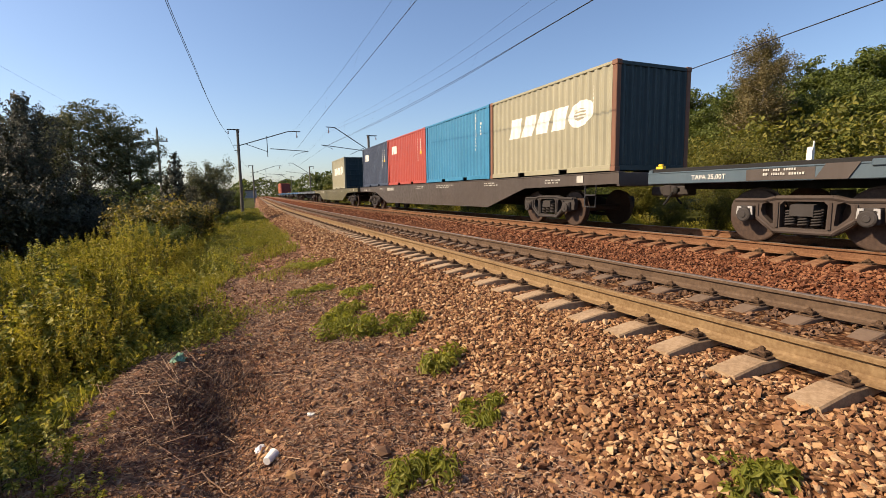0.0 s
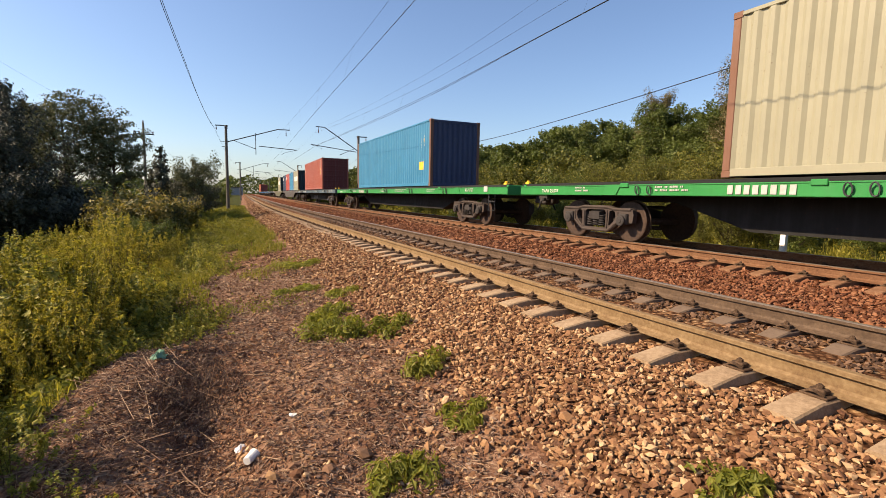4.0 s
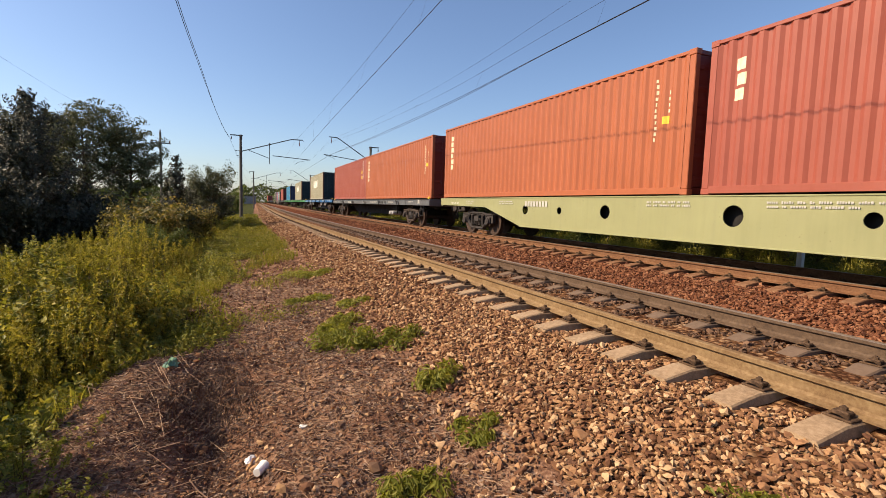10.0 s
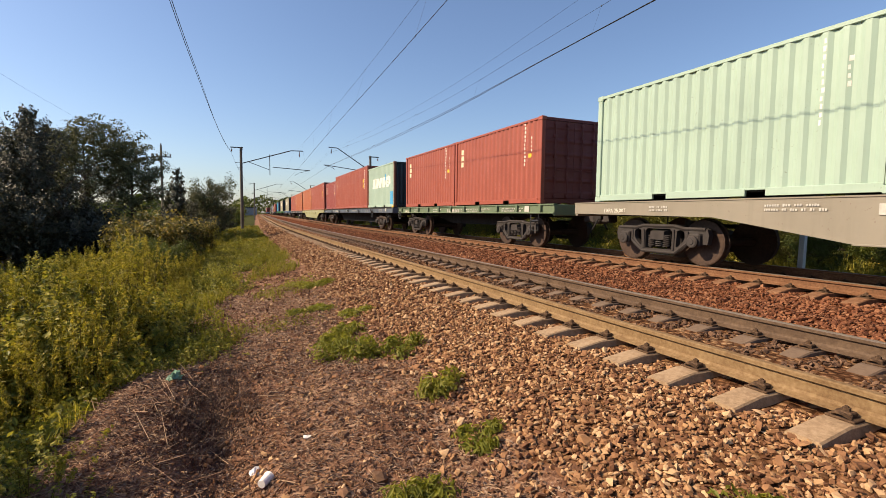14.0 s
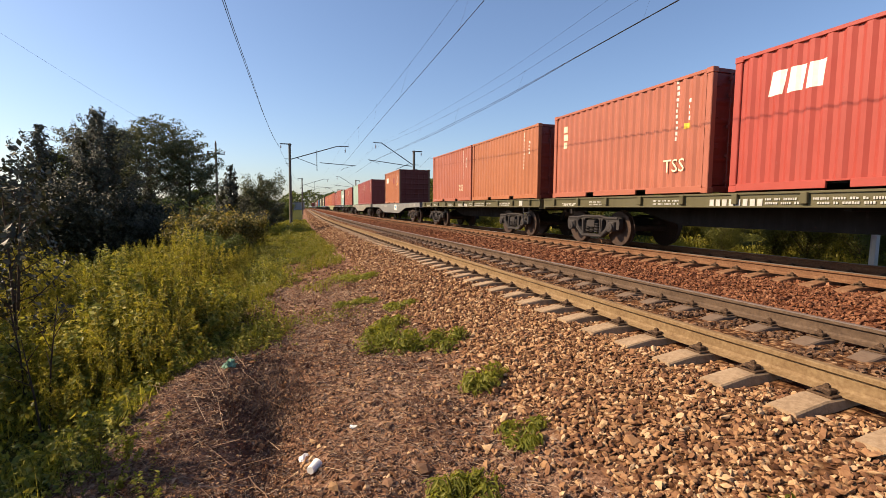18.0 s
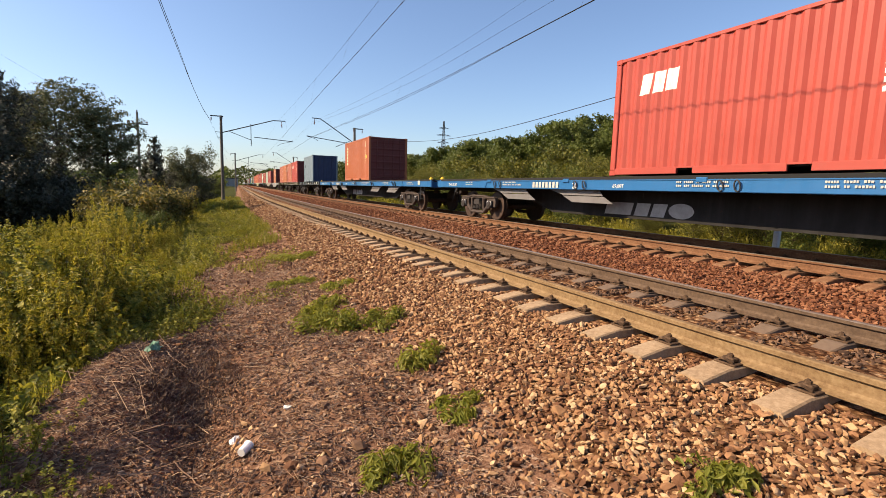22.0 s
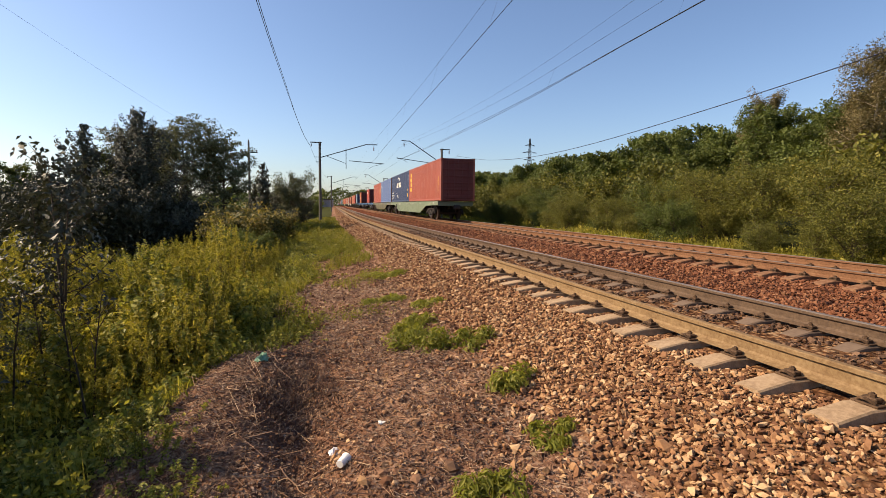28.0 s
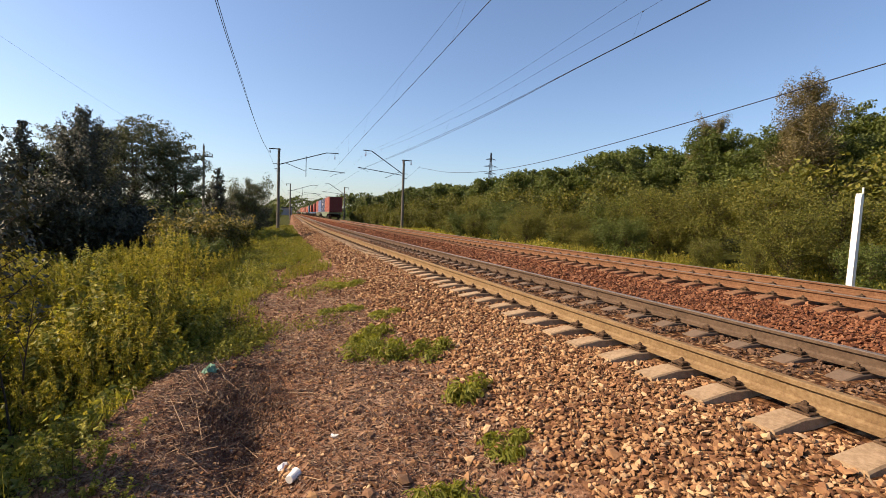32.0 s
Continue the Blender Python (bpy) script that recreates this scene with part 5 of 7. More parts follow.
        for e in (-1, 1):
            part("gusset", cached(("gusset", deck, e, colour), lambda: Shape().prism([(e * (h - 3.3), deck - 0.33), (e * (h - 3.75), deck - 0.33), (e * (h - 3.9), deck - 0.09), (e * (h - 3.45), deck - 0.09)], "x", -X - 0.02, -X + 0.002).mesh("gusset")), main if colour != "w_teal" else coat("w_brown"), root)
            part("twist_lock", cached(("tlock", deck), lambda: Shape().box(-0.05, 0.05, -0.09, 0.09, 0, 0.06, 0.01).box(-0.035, 0.035, -0.05, 0.05, 0.06, 0.11, 0.015).mesh("twist_lock")), YELLOW, root, "yellow twist-lock", at=pose(-X + 0.1, e * (h - 0.25), deck - 0.03))
    if colour == "w_light":
        board = part("sign_board", cached("board", lambda: Shape().box(-X - 0.022, -X + 0.002, -2.39, -1.6, 0.8, 1.24, 0.003).mesh("sign_board")), MARKING, root, "white painted sign board")
        for i in range(3):
            part("logo_bar", cached(("boardbar", i), lambda: Shape().prism(bar(-1.72 - 0.2 * i, 0.98, 0.14, 0.18, 0.2), "x", -X - 0.026, -X - 0.02).mesh("logo_bar")), BLUE_PATCH, board, "blue logo block")
        part("logo_bar", cached("boardline", lambda: Shape().prism(bar(-1.72, 0.87, 0.55, 0.04), "x", -X - 0.026, -X - 0.02).mesh("logo_bar")), BLUE_PATCH, board, "blue bar")
    # stencilled texts
    words(tara, 0.13, MARKING, root, pose(-X - 0.016, h - 1.1, deck - 0.27) @ FACING, "white stencilled lettering")
    txt = cached(("sten", L, deck, kind), lambda: stencils(L, deck, X).mesh("stencilling"))
    tagged(part("stencilling", txt, STENCIL, root, "rows of small white stencilling"), kind="stuff")
    return root


def belly_logo(y):
    s = Shape()
    for i, w in enumerate((0.5, 0.38, 0.4, 0.38)):
        s.poly([(-0.503, a, b) for a, b in bar(y - i * 0.48, 0.5, w, 0.3, 0.3)])
    s.poly([(-0.503, a, b) for a, b in ellipse(y - 2.25, 0.66, 0.32, 0.17, 14)])
    return s.mesh("painted_logo")


def stencils(L, deck, X):
    s = Shape()
    rng = random.Random(int(L * 10))
    h = L / 2
    for y, w, rows in ((h - 2.5, 0.5, 2), (h - 5.0, 0.9, 2), (h - 11.4, 1.2, 2), (-1.5, 1.6, 2), (-h + 6.6, 1.0, 2), (-h + 2.9, 0.7, 2)):
        if abs(y) + w > h:
            continue
        for q in rows_of_text(y, deck - 0.17, w, rows, 0.042, 0.03):
            s.poly([(-X - 0.0165, a, b) for a, b in q])
    for i in range(8):
        s.poly([(-X - 0.0165, a, b) for a, b in bar(h - 6.6 - i * 0.15, deck - 0.3, 0.1, 0.16)])
    s.poly([(-X - 0.0165, a, b) for a, b in bar(-h + 1.5, deck - 0.25, 0.25, 0.18)])
    return s


# ---- consist: wagons (far end, near end, kind, colour, deck height over the rail), places along the line at 0 s ----
D = 1.42
WAGONS = [
    (160.5, 135.8, "straight", "w_blue", D, "bright blue container flat wagon on grey bogies"),
    (134.9, 110.2, "straight", "w_blue", D, "empty bright blue container flat wagon"),
    (109.3, 84.6, "straight", "w_blue", D, "empty bright blue container flat wagon"),
    (83.7, 59.4, "straight", "w_slate", D, "empty slate-blue container flat wagon"),
    (58.5, 34.3, "belly", "w_olive", D, "olive container wagon with deep fish-bellied sills"),
    (33.4, 8.35, "belly", "w_brown", D, "sooty brown wagon with deep fish-bellied sills"),
    (7.5, -17.7, "straight", "w_teal", D, "grey-teal container flat wagon on grey bogies"),
    (-18.45, -43.2, "straight", "w_green", D, "bright green container flat wagon"),
    (-43.85, -68.9, "straight", "w_green", D, "bright green container flat wagon"),
    (-69.5, -94.55, "straight", "w_blue", D, "bright blue container flat wagon with yellow twist-locks"),
    (-95.35, -119.75, "straight", "w_grey", D - 0.06, "dark grey container wagon with white stencilling"),
    (-120.95, -145.95, "belly", "w_pale_green", D - 0.04, "pale green fish-bellied wagon with round holes in its sills"),
    (-146.8, -171.5, "straight", "w_slate", D - 0.02, "slate-grey container flat wagon"),
    (-172.4, -186.4, "flat", "w_sage", D - 0.06, "short sage-green flat wagon with rusty stake pockets"),
    (-187.3, -206.35, "belly", "w_beige", D - 0.06, "dusty beige container wagon with tapered sills"),
    (-207.7, -226.6, "belly", "w_light", D - 0.06, "pale grey container wagon with tapered sills"),
    (-227.2, -241.8, "flat", "w_olive", D - 0.06, "short olive flat wagon with stake pockets"),
    (-242.1, -256.5, "flat", "w_olive", D - 0.06, "short olive flat wagon with a black underframe"),
    (-257.65, -271.7, "flat", "w_black", D - 0.02, "short black flat wagon with an empty near end"),
    (-272.45, -297.3, "straight", "w_blue", D, "bright blue container flat wagon with yellow twist-locks"),
    (-297.75, -322.75, "straight", "w_blue", D, "bright blue container flat wagon with yellow twist-locks"),
    (-323.35, -347.85, "belly", "w_olive", D - 0.06, "patched olive fish-bellied container wagon"),
    (-348.5, -372.9, "belly", "w_mint", D - 0.06, "pale mint fish-bellied container wagon, the last of the train"),
]
SHORT, STD, HIGH = 6.058, 2.591, 2.896
FORTY = 12.192
# far end, length, height, colour, mark, doors at the near end, end colour, rusty posts, label
BOXES = [
    (158.0, FORTY, HIGH, "orange", "column", True, None, False, "orange forty-foot container standing on its wagon"),
    (145.5, SHORT, STD, "dark_red", "none", True, None, False, "dark red twenty-foot container standing on its wagon"),
    (45.6, SHORT, STD, "cream", "oval", True, "teal", False, "weathered cream twenty-foot container, its doors coloured dark for shade"),
    (33.0, SHORT, STD, "steel_navy", "blocks", True, None, False, "dark navy twenty-foot container standing on its wagon"),
    (26.85, SHORT, STD, "bright_red", "blocks", True, None, False, "bright red twenty-foot container standing on its wagon"),
    (20.75, SHORT, STD, "blue", "none", True, None, False, "faded blue twenty-foot container standing on its wagon"),
    (14.62, SHORT, STD, "cream", "oval", False, "teal", True, "weathered cream twenty-foot container with rusty posts"),
    (1.08, FORTY, HIGH, "brick_red", "column", True, "shaded_door_red", False, "red-orange forty-foot container, its doors coloured dark for shade"),
    (-24.6, FORTY, HIGH, "blue", "plate", False, "navy", True, "faded blue forty-foot container with rusty corner posts"),
    (-50.25, FORTY, HIGH, "cream", "oval", True, "teal", True, "weathered cream forty-foot container, its doors coloured bluish dark for shade"),
    (-75.6, FORTY, HIGH, "cream", "oval", True, "teal", True, "cream forty-foot container, its doors coloured dark for shade"),
    (-95.3, FORTY, HIGH, "brick_red", "column", True, "shaded_door_red", False, "red-orange forty-foot container standing on its wagon"),
    (-107.52, FORTY, HIGH, "orange", "tall_column", True, "shaded_door_red", False, "orange forty-foot container standing on its wagon"),
    (-121.1, FORTY, HIGH, "orange", "tall_column", True, "shaded_door_red", False, "orange forty-foot container standing on its wagon"),
    (-133.6, FORTY, HIGH, "brick_red", "column", True, "shaded_door_red", False, "red-orange forty-foot container standing on its wagon"),
    (-146.95, SHORT, STD, "dark_red", "column_small", True, None, False, "dull red twenty-foot container standing on its wagon"),
    (-153.07, FORTY, HIGH, "brick_red", "column", True, "shaded_door_red", False, "red-orange forty-foot container with pale stains"),
    (-165.32, SHORT, STD, "mint", "oval", False, "teal", True, "mint-grey twenty-foot container with rusty posts"),
    (-173.45, SHORT, STD, "brick_red", "column_small", True, "shaded_door_red", False, "red twenty-foot container standing on its wagon"),
    (-179.58, SHORT, STD, "brick_red", "column_small", True, "shaded_door_red", False, "scuffed red twenty-foot container standing on its wagon"),
    (-188.0, SHORT, STD, "mint", "none", True, "teal", False, "pale mint twenty-foot container standing on its wagon"),
    (-194.12, SHORT, STD, "dark_red", "none", True, None, False, "dark red twenty-foot container standing on its wagon"),
    (-200.22, SHORT, STD, "dark_red", "column_small", True, None, False, "dark red twenty-foot container with doors shut"),
    (-214.2, SHORT, STD, "rust_orange", "blocks", True, "shaded_door_red", True, "patched orange twenty-foot container standing on its wagon"),
    (-229.2, SHORT, STD, "salmon", "tss", True, "shaded_door_red", False, "brownish orange twenty-foot container standing on its wagon"),
    (-235.42, SHORT, STD, "rust_orange", "none", True, "shaded_door_red", False, "rusty orange twenty-foot container standing on its wagon"),
    (-242.5, SHORT, STD, "salmon", "column_tss", True, "shaded_door_red", False, "salmon-orange twenty-foot container standing on its wagon"),
    (-249.05, SHORT, STD, "bright_red", "blocks", True, "shaded_door_red", False, "bright red twenty-foot container standing on its wagon"),
    (-261.5, SHORT, STD, "grey_blue", "pale", False, "navy", False, "pale blue-grey twenty-foot container standing on its wagon"),
    (-281.65, SHORT, STD, "orange", "tall_column", True, "shaded_door_red", False, "orange twenty-foot container standing on its wagon"),
    (-307.25, SHORT, STD, "bright_red", "blocks", True, "shaded_door_red", False, "bright red twenty-foot container standing on its wagon"),
    (-323.7, FORTY, HIGH, "brick_red", "column", True, "shaded_door_red", False, "red-orange forty-foot container with primer patches"),
    (-335.93, FORTY, HIGH, "faded_blue", "stripe_blocks", True, "steel_navy", True, "faded blue forty-foot container standing on its wagon"),
    (-348.85, FORTY, HIGH, "navy", "swoosh", True, "steel_navy", False, "navy forty-foot container with white lettering"),
    (-361.08, FORTY, HIGH, "brick_red", "gold_column", True, "shaded_door_red", False, "red-orange forty-foot container, the last one"),
]
PATCHES = {21: [(-340.18, -342.53, 0.28, 0.05, "w_brown"), (-342.53, -343.29, 0.28, 0.05, "patch_teal"), (-344.85, -345.41, 0.28, 0.05, "patch_teal"), (-347.24, -347.98, 0.28, 0.05, "w_brown"), (-330.11, -331.19, 0.28, 0.05, "patch_teal")]}      # patches of other paint: from, to, lower and upper edge below the deck
TRAIN = []          # thing, place of its middle at 0 s, height
for i, (far, near, kind, colour, deck, label) in enumerate(WAGONS):
    L = far - near
    holes = ()
    if colour == "w_pale_green":
        holes = [(y, 0.98, r) for y, r in ((5.9, 0.15), (4.2, 0.1), (2.4, 0.17), (-0.9, 0.2), (-3.0, 0.12), (-5.0, 0.19))]
    w = wagon(L, kind, colour, label, deck, wheel={10: 7.32, 12: -7.9, 13: 6.6, 18: 4.0, 22: 6.8}.get(i, False), tara={13: "TAPA 20,50T", 18: "TAPA 20,500T"}.get(i, "TAPA 25,00T"), holes=holes)
    for y0, y1, z0, z1, col in PATCHES.get(i, ()):
        mid = (far + near) / 2
        part("primer_patch", Shape().box(-1.2745, -1.269, y1 - mid, y0 - mid, deck - z0, deck - z1), coat(col), w, "patch of other paint")
    TRAIN.append((w, (far + near) / 2, Z2))
for far, L, H, colour, logo, doors, endc, post, label in BOXES:
    c = container(L, H, colour, label, doors, post, endc)
    if logo in ("tss", "column_tss"):
        dress(c, L, H, "column_small" if logo != "tss" else "none")
        words("TSS", 0.42, CREAM_MARK, c, pose(-1.211, -1.37 if logo == "tss" else -1.75, 0.5) @ FACING, "hand-painted pale letters")
    else:
        dress(c, L, H, logo)
    if colour == "mint" and logo == "oval":
        mark("paint_patch", "patch" + colour, lambda: [bar(-2.22, 0.17, 0.46, 0.75), bar(-1.06, 1.64, 0.2, 0.34), bar(2.62, 0.17, 0.1, 0.14)], L, BLUE_PATCH, c, "bright blue repair paint")
    if colour == "rust_orange" and logo == "blocks":
        mark("paint_patch", "dark" + colour, lambda: [bar(-0.66, 1.52, 0.52, 0.52)], L, coat("dark_red"), c, "dark red repair patch")
    mid = far - L / 2
    deck = next((w[4] for w in WAGONS if w[1] - 0.6 <= mid <= w[0] + 0.6), D)
    TRAIN.append((c, mid, Z2 + deck))

# speed of the train at knots in time
KNOTS, SPEED = [0, 4, 8, 12, 16, 20, 24, 28, 32], [13.95, 13.94, 14.01, 14.34, 14.7, 14.9, 14.87, 14.83, 15.01]


def run(t):
    """Metres run since 0 s."""
    s = 0.0
    for a, b, u, v in zip(KNOTS, KNOTS[1:], SPEED, SPEED[1:]):
        if t <= a:
            break
        e = min(t, b)
        w = u + (v - u) * (e - a) / (b - a)
        s += (u + w) / 2 * (e - a)
    return s


def on_line(s, z):
    return pose(X2 + shift(s), s, z, 0, 0, -math.degrees(heading(s)))


def motions():
    times = [0.5 * i for i in range(65)]
    for ob, s0, z in TRAIN:
        rows = [(t, on_line(s0 + run(t), z)) for t in times]
        keep = [r for i, r in enumerate(rows) if i % 4 == 0 or 10 < s0 + run(r[0]) < 75]
        walk(ob, keep)
    # wheels roll on the rail: one turn in 3.003 m; all wheels of a kind turn as one
    spin = [(t, run(t) / 0.478) for t in [0.04 * i for i in range(801)]]
    leader = {}
    for w in WHEELSETS:
        at = w.matrix_local.translation.copy()
        key = round(at.y, 3)
        if key not in leader:
            walk(w, [(t, pose(at.x, at.y, at.z, -math.degrees(a), 0, 0)) for t, a in spin])
            leader[key] = w
        else:
            w.rotation_mode = "QUATERNION"
            same = w.animation_data_create()
            same.action = leader[key].animation_data.action
            same.action_slot = leader[key].animation_data.action_slot


# ---- catenary, poles and wires ----
def wire(name, pts, r, label, category="wire"):
    return solid(name, Shape().tube(pts, r, 6), WIRE, label, category)


def sag(a, b, drop, n=14):
    a, b = Vector(a), Vector(b)
    return [tuple(a.lerp(b, i / n) - Vector((0, 0, drop * 4 * (i / n) * (1 - i / n)))) for i in range(n + 1)]


def support(side, x, y, top, arm, lift):
    """Catenary mast with bracket, registration arm and insulators. side: 1 when its arm reaches to +x."""
    g = float(ground_z(np.array(x), np.array(y)))
    root = thing("catenary_mast", "slender grey concrete catenary mast with a steel bracket", "catenary mast", pose(x, y, 0), group="catenary masts")
    part("mast", Shape().tube([(0, 0, g - 0.5), (0, 0, top)], [0.17, 0.12], 12), POLE_CONCRETE, root)
    part("cross_head", Shape().box(min(-side * 0.95, side * 0.2), max(-side * 0.95, side * 0.2), -0.04, 0.04, top - 0.12, top - 0.02, 0.01), STEEL_GREY, root)
    for dx, dz in ((-side * 0.85, -0.15), (side * 0.1, 0.0)):
        part("insulator", Shape().lathe((dx, 0, top - 0.05 + dz - 0.3), "z", [(0, 0.03), (0.03, 0.07), (0.08, 0.03), (0.12, 0.07), (0.17, 0.03), (0.21, 0.07), (0.26, 0.03), (0.32, 0.02)], 8), INSULATOR, root)
    ax = side * arm
    tip = top + lift
    part("bracket", Shape().tube([(side * 0.1, 0, top - 1.6), (ax * 0.8, 0, tip - 0.08), (ax, 0, tip - 0.05)], 0.05, 6), STEEL_GREY, root)
    part("strut", Shape().tube([(ax * 0.12, 0, top - 1.45), (ax * 0.45, 0, top - 2.15)], 0.03, 6), STEEL_GREY, root)
    if not lift:
        part("drop_tube", Shape().tube([(ax * 0.45, 0, top - 0.6), (ax * 0.45, 0, top - 2.7)], 0.035, 6), STEEL_GREY, root)
    z0 = top - 1.85 if not lift else top - 1.75
    part("registration_arm", Shape().tube([(ax * (0.5 if not lift else 0.05), 0, z0), (ax * 1.12, 0, z0 + (-0.2 if not lift else 0.55))], 0.04, 6), STEEL_GREY, root)
    part("steady_arm", Shape().tube([(ax * 1.1, 0, z0 + (-0.2 if not lift else 0.5)), (ax * 0.92, 0, z0 + (-0.5 if not lift else 0.3)), (ax * 0.86, 0, z0 + (-0.75 if not lift else 0.1))], 0.018, 6), STEEL_GREY, root)
    part("insulator", Shape().lathe((ax * 0.94, 0, tip - 0.7), "z", [(0, 0.02), (0.04, 0.07), (0.1, 0.03), (0.15, 0.07), (0.2, 0.03), (0.25, 0.07), (0.3, 0.03), (0.66, 0.015)], 8), INSULATOR, root)
    part("lower_bracket", Shape().box(min(-side * 0.55, 0), max(-side * 0.55, 0), -0.025, 0.025, top - 1.6, top - 1.55, 0.005).box(min(-side * 0.4, 0), max(-side * 0.4, 0), -0.025, 0.025, top - 2.1, top - 2.05, 0.005), STEEL_GREY, root)
    return root


SPAN = 62.0
MY = [52.0 + SPAN * k for k in range(-2, 5)]
for k, y in enumerate(MY):
    support(1, -3.4 + shift(y) + (1.1 if y > 100 else 0), y, 7.6, 6.0, 0.0)
    support(-1, 9.95 + shift(y), y + 0.5, 7.5, 4.6, 0.75)


def smooth_run(pts, n=8):
    """A smooth line through points given along y."""
    P = np.array(pts, float)
    T = np.gradient(P, P[:, 1], axis=0)
    out = []
    for i in range(len(P) - 1):
        h = P[i + 1, 1] - P[i, 1]
        for k in range(n):
            t = k / n
            out.append((2 * t ** 3 - 3 * t ** 2 + 1) * P[i] + (t ** 3 - 2 * t ** 2 + t) * h * T[i] + (3 * t ** 2 - 2 * t ** 3) * P[i + 1] + (t ** 3 - t ** 2) * h * T[i + 1])
    return [tuple(p) for p in out] + [tuple(P[-1])]


def at_y(pts, y):
    P = np.array(pts)
    return [float(np.interp(y, P[:, 1], P[:, c])) for c in (0, 1, 2)]


HERE = {     # the span over the eye
    "contact_a": [(-0.1, -10, 6.0), (0.85, 9.66, 6.0), (1.08, 14.6, 6.0), (1.6, 26.9, 5.99), (2.85, 52, 6.0)],
    "messenger_a": [(0.6, -10, 7.75), (1.48, 13.12, 7.5), (1.62, 16.5, 7.48), (1.84, 22.3, 7.49), (2.5, 52, 7.6)],
    "contact_b": [(5.2, -10, 6.2), (5.47, 8.0, 6.2), (5.7, 13, 6.2), (6.03, 19.9, 6.2), (6.12, 25.8, 6.2), (5.8, 52.5, 6.2)],
    "contact_c": [(5.26, -10, 6.2), (5.5, 8.0, 6.2), (5.73, 13, 6.2), (6.1, 19.9, 6.17), (6.22, 25.8, 6.15), (5.86, 52.5, 6.2)],
    "messenger_b": [(5.5, -10, 7.4), (5.85, 9.86, 7.0), (6.09, 14.6, 7.0), (6.4, 20.6, 7.0), (6.35, 34, 7.1), (5.75, 52.5, 7.5)],
    "upper_wire": [(5.0, -10, 7.7), (5.63, 10.95, 7.4), (6.14, 18.75, 7.4), (6.3, 34, 7.5), (5.9, 52.5, 7.8)],
    "feeder": [(-5.6, -10, 7.1), (-5.14, 13.9, 6.6), (-5.08, 16.7, 6.6), (-4.94, 21.8, 6.6), (-4.65, 31.6, 6.62), (-4.29, 41.8, 6.75), (-3.9, 52, 7.2)],
    "feeder_twin": [(-5.55, -10, 7.14), (-5.1, 13.9, 6.64), (-5.04, 16.7, 6.63), (-4.9, 21.8, 6.63), (-4.64, 31.6, 6.62), (-4.27, 41.8, 6.76), (-3.86, 52, 7.2)],
    "bank_wire": [(11.2, -10, 6.9), (10.75, 7.4, 5.38), (10.75, 13.9, 4.93), (10.95, 27.5, 4.5), (11.6, 40, 5.2), (12.3, 52.5, 6.75)],
}
SORT = {"contact": ("contact_wire", 0.009, "dark overhead contact wire above the track", "contact wire"), "messenger": ("messenger_wire", 0.0045, "dark messenger wire above the contact wire", "messenger wire"),
        "upper": ("upper_wire", 0.0035, "thin upper wire over the far track", "wire"), "feeder": ("feeder_wire", 0.01, "dark feeder wire slung along the masts", "feeder wire"), "bank": ("bank_wire", 0.015, "thick sagging cable slung on the far masts", "cable")}
for key, pts in HERE.items():
    nm, r, lab, cat = SORT[key.split("_")[0]]
    wire(nm, smooth_run(pts), r, lab, cat)
    z0, z1, ymid = pts[0][2], pts[-1][2], min(p[2] for p in pts)
    for a, b in ((-72, -10), (52, 114), (114, 176), (176, 238)):
        o = pts[0][0] if b <= -10 else pts[-1][0] - shift(52)
        h = max(z0, z1)
        wire(nm, sag((o + shift(a), a, h), (o + shift(b) + (1.1 if key[0] == "f" and a > 50 else 0), b, h), 0.02 if "contact" in key else h - ymid), r * 0.6 if a > 0 else r, lab, cat)
for top, low, ys in (("messenger_a", "contact_a", (4.5, 12.4, 21, 30, 39, 47)), ("messenger_b", "contact_b", (3, 10.6, 18.6, 27, 35, 44))):
    for y in ys:
        p, q = at_y(HERE[top], y), at_y(HERE[low], y)
        solid("dropper", Shape().tube([tuple(q), tuple(p)], 0.0018, 5), WIRE, "thin dropper between two overhead wires", "dropper", group="droppers")
        for c, lab in ((p, "upper"), (q, "lower")):
            solid("wire_clamp", Shape().box(c[0] - 0.012, c[0] + 0.012, c[1] - 0.025, c[1] + 0.025, c[2] - 0.018, c[2] + 0.015, 0.004), WIRE, "small dark clamp on an overhead wire", "clamp", group="wire clamps")
for dx, z in ((-0.85, 7.2),):
    wire("telephone_wire", sag((-10.9 + dx, -8, z), (-10.65 + dx, 59.2, z), 1.0, 20), 0.003, "thin line wire slung across the field", "wire")
wire("far_line_wire", sag((-10.65, 59.2, 7.2), (-8.2, 125, 7.2), 1.0), 0.004, "thin line wire slung across the field", "wire")


def wood_pole(x, y, h):
    g = float(ground_z(np.array(x), np.array(y)))
    root = thing("utility_pole", "weathered utility pole with a crossarm", "utility pole", pose(x, y, 0))
    part("pole", Shape().tube([(0, 0, g - 0.4), (0, 0, h)], [0.15, 0.1], 10), POLE_CONCRETE, root)
    part("crossarm", Shape().box(-0.95, 0.95, -0.05, 0.05, h - 1.25, h - 1.13, 0.01), STEEL_GREY, root)
    for dx in (-0.85, -0.4, 0.4, 0.85):
        part("insulator", Shape().lathe((dx, 0, h - 1.13), "z", [(0, 0.03), (0.1, 0.06), (0.18, 0.07), (0.24, 0.03)], 8), INSULATOR, root)
    part("insulator", Shape().lathe((0, 0, h), "z", [(0, 0.03), (0.1, 0.06), (0.2, 0.05)], 8), INSULATOR, root)
    return root


wood_pole(-10.65, 59.2, 8.15)

